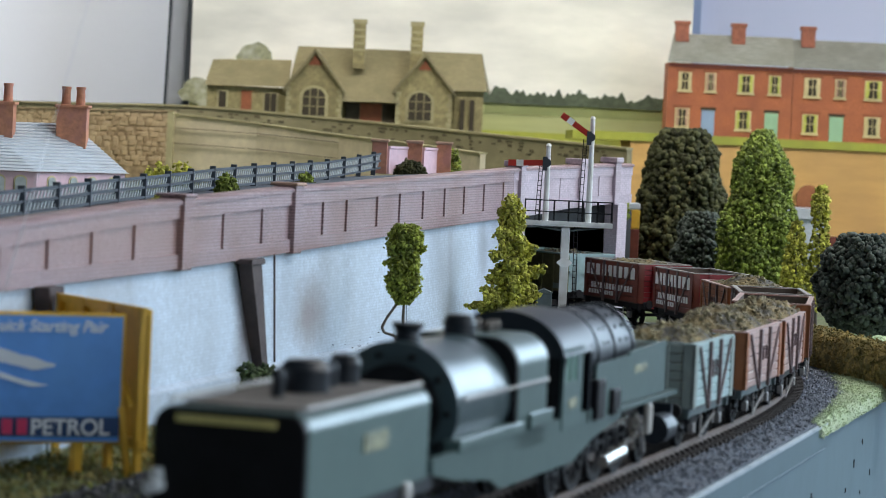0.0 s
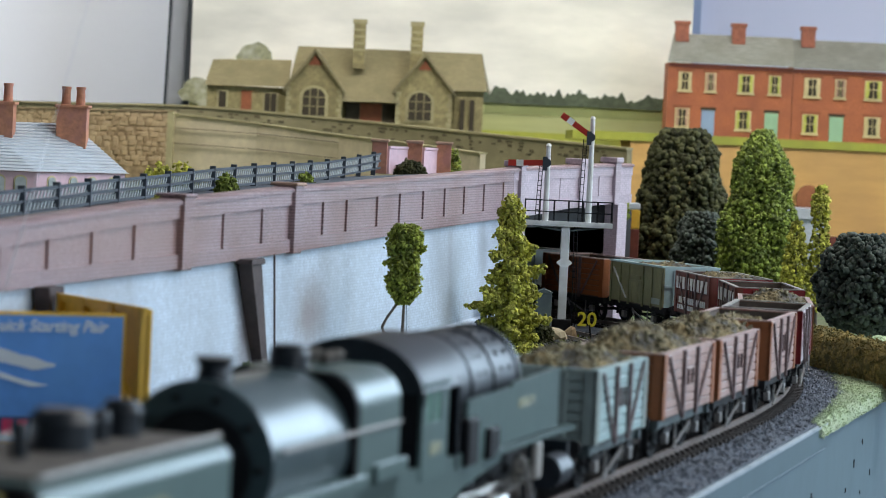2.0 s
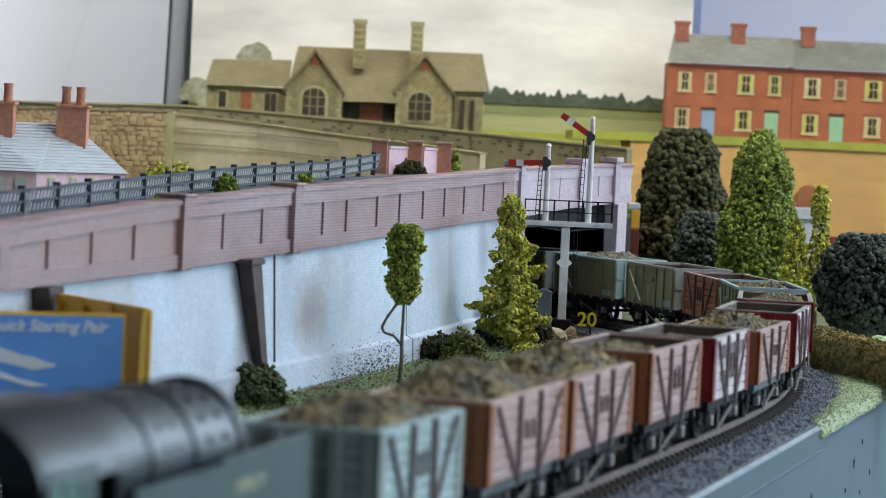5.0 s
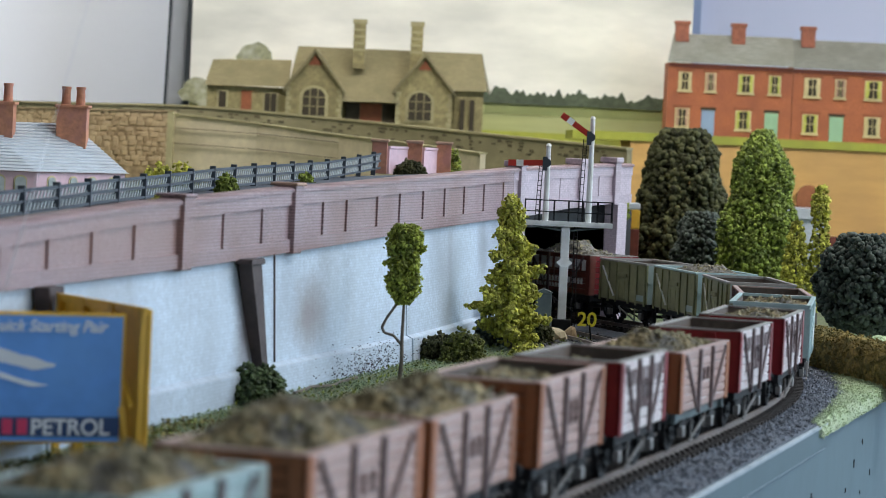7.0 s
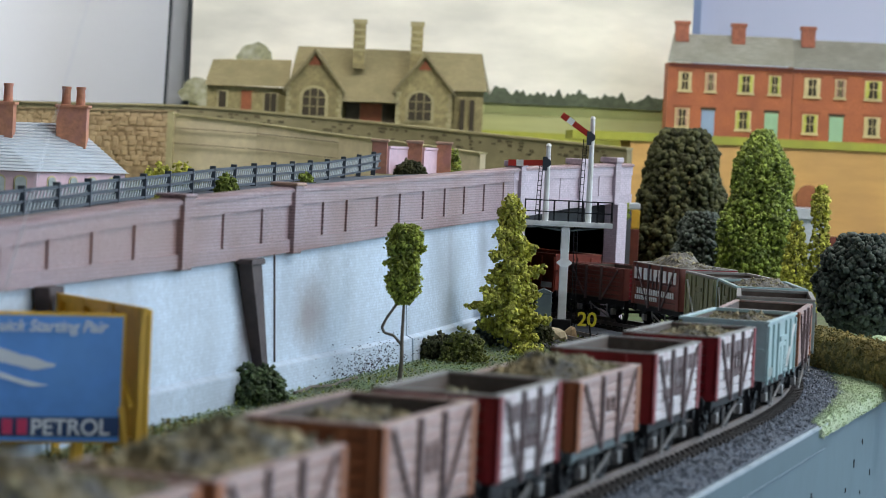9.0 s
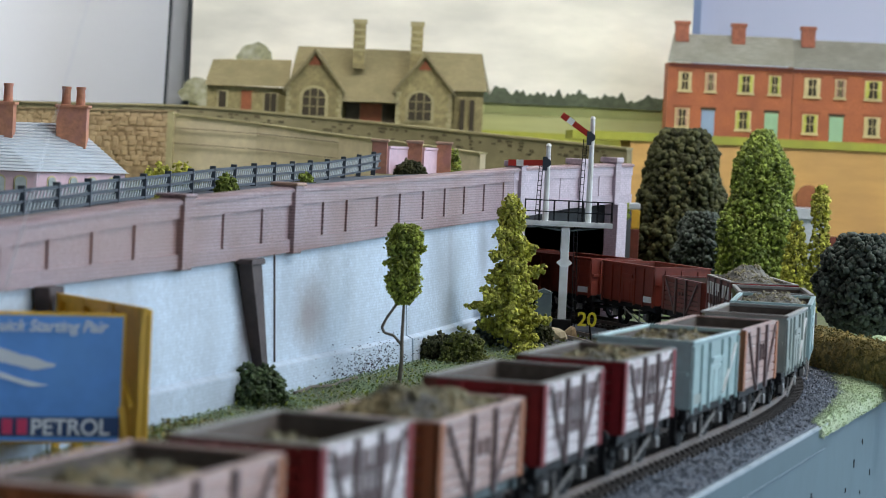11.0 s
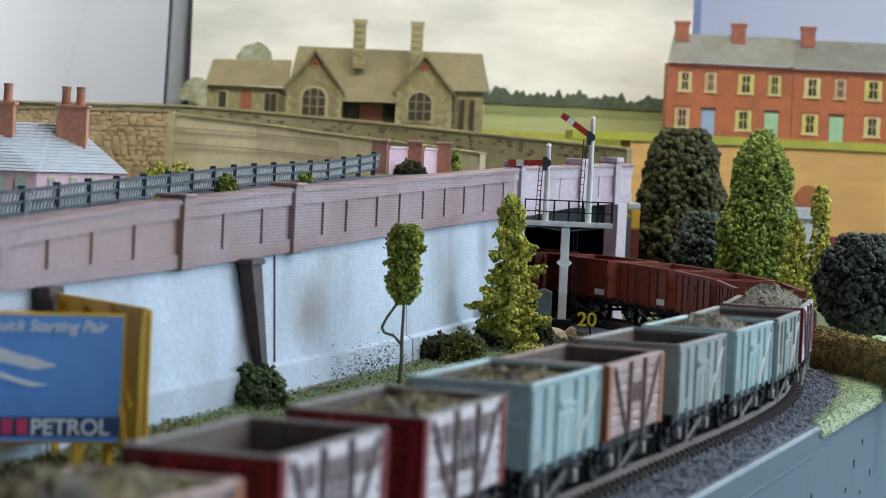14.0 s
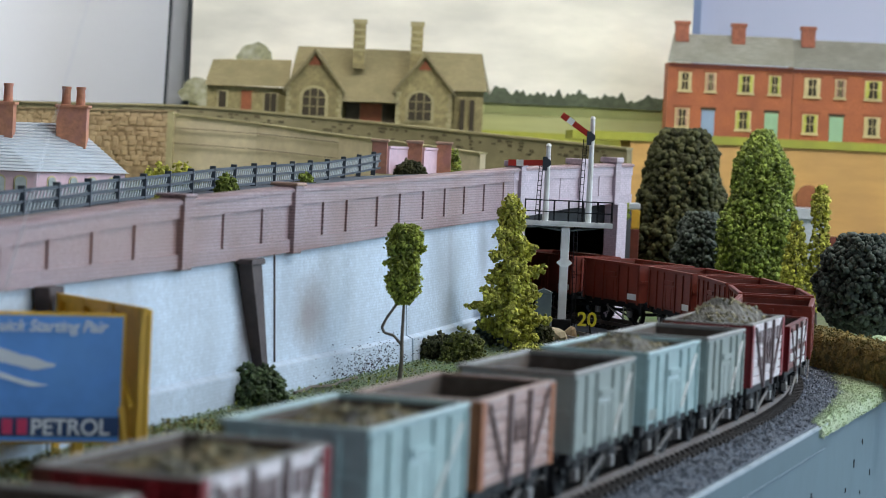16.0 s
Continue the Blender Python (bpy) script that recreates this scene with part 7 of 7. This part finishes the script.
part("dome", bm, M["locoblack"], loco, smooth=True)
for x, y in ((-0.1455, -0.0024), (-0.1400, -0.0024), (-0.1455, 0.0024), (-0.1400, 0.0024)):
    bm = bmesh.new()
    cyl(bm, (x, y, 0.0435), (x, y, 0.0462), 0.0016, 0.0013, 14)
    cyl(bm, (x, y, 0.0462), (x, y, 0.0472), 0.0019, 0.0012, 14)
    part("safety_valve", bm, M["locotop"], loco, "dull brown safety valve", smooth=True)
bm = bmesh.new()
prism(bm, [(y, z + 0.018) for y, z in rounded(0.0308, 0.0266, 0.0070)], -0.1605, -0.1365, "yz")
fb = part("firebox", bm, M["loco"], loco, "grey-green firebox with rounded shoulders", smooth=True)
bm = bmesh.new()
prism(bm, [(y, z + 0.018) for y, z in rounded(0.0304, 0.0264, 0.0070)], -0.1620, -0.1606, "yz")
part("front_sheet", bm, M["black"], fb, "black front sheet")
bm = bmesh.new()
for sgn in (-1, 1):
    box(bm, -0.178, -0.1365, *sorted((sgn * .0138, sgn * .0152)), 0.0225, 0.0245)
part("footplate_valance", bm, M["loco"], loco)
# cab
bm = bmesh.new()
arc = [(0.0160 * math.sin(a), 0.0365 + 0.0120 * math.cos(a)) for a in np.linspace(-1.45, 1.45, 28)]
prism(bm, arc + [(0.0148, 0.0375), (-0.0148, 0.0375)], -0.1235, -0.0950, "yz")
part("cab_roof", bm, M["locoblack"], loco, "curved dark cab roof with a dull sheen", smooth=True)
for sgn in (-1, 1):
    bm = bmesh.new()
    y0, y1 = sorted((sgn * .0148, sgn * .0157))
    box(bm, -0.1225, -0.1050, y0, y1, 0.0195, 0.0315)
    for a, c in ((-0.1225, -0.1195), (-0.1160, -0.1140), (-0.1105, -0.1050)):
        box(bm, a, c, y0, y1, 0.0315, 0.0385)
    box(bm, -0.1225, -0.1050, y0, y1, 0.0385, 0.0398)
    side = part("cab_side", bm, M["loco"], loco)
    bm = bmesh.new()
    box(bm, -0.0975, -0.0967, y0, y1, 0.0195, 0.0398)
    part("cab_post", bm, M["locoblack"], loco)
    bm = bmesh.new()
    for a, c in ((-0.1195, -0.1160), (-0.1140, -0.1105)):
        box(bm, a, c, y0 + .0003, y1 - .0003, 0.0315, 0.0385)
    part("window", bm, M["cabglass"], side, "pale green cab windows")
    bm = bmesh.new()
    box(bm, -0.117, -0.1095, *sorted((sgn * .0157, sgn * .01585)), 0.0245, 0.0270)
    part("emblem_bar", bm, M["plate"], side)
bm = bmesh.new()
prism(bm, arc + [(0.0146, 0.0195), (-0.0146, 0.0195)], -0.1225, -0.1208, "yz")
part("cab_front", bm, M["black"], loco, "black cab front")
# Cab back in black, which also paints the dark of the open doorway.
bm = bmesh.new()
box(bm, -0.0965, -0.0945, -0.0146, 0.0146, 0.0195, 0.0395)
part("cab_back", bm, M["black"], loco)
# bunker and rear tank
bm = bmesh.new()
cyl(bm, (-0.0940, 0, 0.0352), (-0.0360, 0, 0.0345), 0.0122, 0.0116, 48)
bunker = part("coal_bunker", bm, M["locoblack"], loco, "round dark rotating coal bunker with rivets", smooth=True)
for x in (-0.0935, -0.076, -0.058, -0.0380):
    bm = bmesh.new()
    tube(bm, x - .0010, x + .0010, 0.0349, 0.0126 - (x + .0935) * .010, 40)
    part("bunker_band", bm, M["locoblack"], bunker, smooth=True)
bm = bmesh.new()
for x in (-0.087, -0.082, -0.070, -0.065, -0.052, -0.045):
    for k in range(9):
        a = -1.3 + k * 0.33
        c = Vector((x, 0.0117 * math.sin(a), 0.0348 + 0.0117 * math.cos(a)))
        cyl(bm, c, c + Vector((0, .0006 * math.sin(a), .0006 * math.cos(a))), 0.0007, 0.0004, 6)
part("rivets", bm, M["locoblack"], bunker)
bm = bmesh.new()
box(bm, -0.0925, -0.0140, -0.0145, 0.0145, 0.0215, 0.0270, bevel=.0006)
for sgn in (-1, 1):
    prism(bm, [(-0.090, 0.0215), (-0.090, 0.0338), (-0.056, 0.0342), (-0.055, 0.0352), (-0.0140, 0.0360), (-0.0140, 0.0215)], *sorted((sgn * .0155, sgn * .0146)))
rear = part("rear_tank", bm, M["loco"], loco, "grey-green rear tank with low sides")
for sgn in (-1, 1):
    bm = bmesh.new()
    box(bm, -0.0500, -0.0365, *sorted((sgn * .0155, sgn * .01565)), 0.0288, 0.0310)
    part("crest_bar", bm, M["plate"], rear, "pale plain lettering bar")
# main frame girders and running boards
for sgn in (-1, 1):
    bm = bmesh.new()
    y0, y1 = sorted((sgn * .0140, sgn * .0154))
    prism(bm, [(-0.222, 0.0190), (-0.222, 0.0225), (-0.062, 0.0225), (-0.062, 0.0180), (-0.090, 0.0150), (-0.110, 0.0105), (-0.172, 0.0105), (-0.180, 0.0135), (-0.205, 0.0160)], y0, y1)
    part("frame_girder", bm, M["loco"], loco, "long grey-green frame girder")
    bm = bmesh.new()
    box(bm, -0.2955, -0.222, y0, y1, 0.0160, 0.0190)
    part("running_board", bm, M["locoblack"], loco)
    bm = bmesh.new()
    box(bm, -0.072, -0.0020, *sorted((sgn * .0140, sgn * .0168)), 0.0198, 0.0210)
    part("running_board", bm, M["loco"], loco, "thin pale-edged running board")
    y = sgn * .0154
    bm = bmesh.new()
    box(bm, -0.1520, -0.1330, *sorted((y, y + sgn * .001)), 0.0225, 0.0262, bevel=.0003)
    part("sandbox", bm, M["loco"], loco)
    bm = bmesh.new()
    box(bm, -0.2050, -0.1560, *sorted((sgn * .0120, sgn * .0160)), 0.0220, 0.0248, bevel=.0003)
    part("side_box", bm, M["loco"], loco)
    for x, h in ((-0.0885, .0105), (-0.0720, .0070)):
        bm = bmesh.new()
        box(bm, x - .004, x + .004, *sorted((sgn * .0140, sgn * .0168)), 0.0195, 0.0195 + h, bevel=.0006)
        part("step_box", bm, M["black"], loco)
    for x in (-0.278, -0.240, -0.0330):
        bm = bmesh.new()
        box(bm, x - .0022, x + .0022, *sorted((sgn * .0148, sgn * .0168)), 0.0105, 0.0196, bevel=.0009)
        part("cylinder_cover", bm, M["rim"], loco, "pale grey valve gear cover")
    for x0, x1 in ((-0.292, -0.279), (-0.0080, -0.0200)):
        bm = bmesh.new()
        cyl(bm, (x0, sgn * .0145, .0105), (x1, sgn * .0145, .0105), .0042, seg=18)
        part("cylinder", bm, M["locoblack"], loco)
    for x0, x1 in ((-0.288, -0.256), (-0.028, -0.060)):
        bm = bmesh.new()
        bar(bm, (x0, sgn * .0145, .0120), (x1, sgn * .0135, .0085), .0012, .0009)
        bar(bm, (x0, sgn * .0140, .0150), ((x0 + x1) / 2, sgn * .0140, .0128), .0009, .0009)
        bar(bm, ((x0 + x1) / 2, sgn * .0138, .0165), ((x0 + x1) / 2 + .003, sgn * .0138, .0070), .0012, .0009)
        cyl(bm, (x0 + (x1 - x0) * .95, sgn * .0152, .0082), (x0 + (x1 - x0) * 1.6, sgn * .0152, .0072), .0017, seg=12)
        for k in range(6):
            u0, u1 = k / 6, (k + 1) / 6
            xa = (x0 + x1) / 2 - (x1 - x0) * .05
            bar(bm, (xa - .006 + .012 * u0, sgn * .0156, .0175 - .0115 * u0 + .0028 * math.sin(math.pi * u0)), (xa - .006 + .012 * u1, sgn * .0156, .0175 - .0115 * u1 + .0028 * math.sin(math.pi * u1)), .0013, .0010)
        part("valve_gear", bm, M["steel"], loco, "bright steel valve gear")
bm = bmesh.new()
box(bm, -0.2940, -0.225, -.0050, .0050, .0080, .0185)
box(bm, -0.090, -0.0015, -.0050, .0050, .0080, .0198)
box(bm, -0.225, -0.09, -.0120, .0120, .0150, .0200)
part("chassis", bm, M["frameblack"], loco)
for x, d in ((-0.2970, -1), (-0.0015, 1)):
    bm = bmesh.new()
    box(bm, *sorted((x, x + d * .002)), -.0150, .0150, .0105, .0165)
    part("buffer_beam", bm, M["locoblack"], loco)
    for s in (-1, 1):
        bm = bmesh.new()
        cyl(bm, (x, s * .0108, .0135), (x + d * .0045, s * .0108, .0135), .0013, seg=10)
        cyl(bm, (x + d * .0045, s * .0108, .0135), (x + d * .0053, s * .0108, .0135), .0027, seg=14)
        part("buffer", bm, M["locoblack"], loco)
RODS = []
for xs in ((-0.276, -0.254, -0.232), (-0.086, -0.064, -0.042)):
    for x in xs:
        wheelset("driving_wheelset", loco, x, 0.0104)
    for sgn in (-1, 1):
        bm = bmesh.new()
        box(bm, xs[0] - .001, xs[2] + .001, -.0004, .0004, -.0009, .0009)
        for x in xs:
            cyl(bm, (x, -.0006, 0), (x, .0006, 0), .0016, seg=12)
        ob = part("coupling_rod", bm, M["steel"], loco, "bright steel coupling rod")
        RODS.append((ob, sgn * 0.0112, 0.0 if sgn < 0 else math.pi / 2, 0.0104, 0.0046))
for x in (-0.298, -0.208, -0.106, -0.014):
    wheelset("truck_wheelset", loco, x, 0.0064)
TRAIN.append((loco, 0.0035))


def motions():
    for thing_, s0 in TRAIN:
        walk(thing_, [(t, line_pose(s0 - gone(t))) for t in np.arange(0, 16.01, 0.5)])
    for ob, x, r in WHEELS:
        step = 0.1 if r < 0.008 else 0.2
        rows = []
        for t in np.arange(0, 16.01, step):
            a = -gone(t) / r
            rows.append((t, Matrix.Translation((x, 0, r)) @ Matrix.Rotation(a, 4, "Y")))
        walk(ob, rows)
    for ob, y, phase, r, crank in RODS:
        rows = []
        for t in np.arange(0, 16.01, 0.1):
            a = -gone(t) / r + phase
            rows.append((t, Matrix.Translation((crank * math.sin(a), y, r + crank * math.cos(a)))))
        walk(ob, rows)


motions()
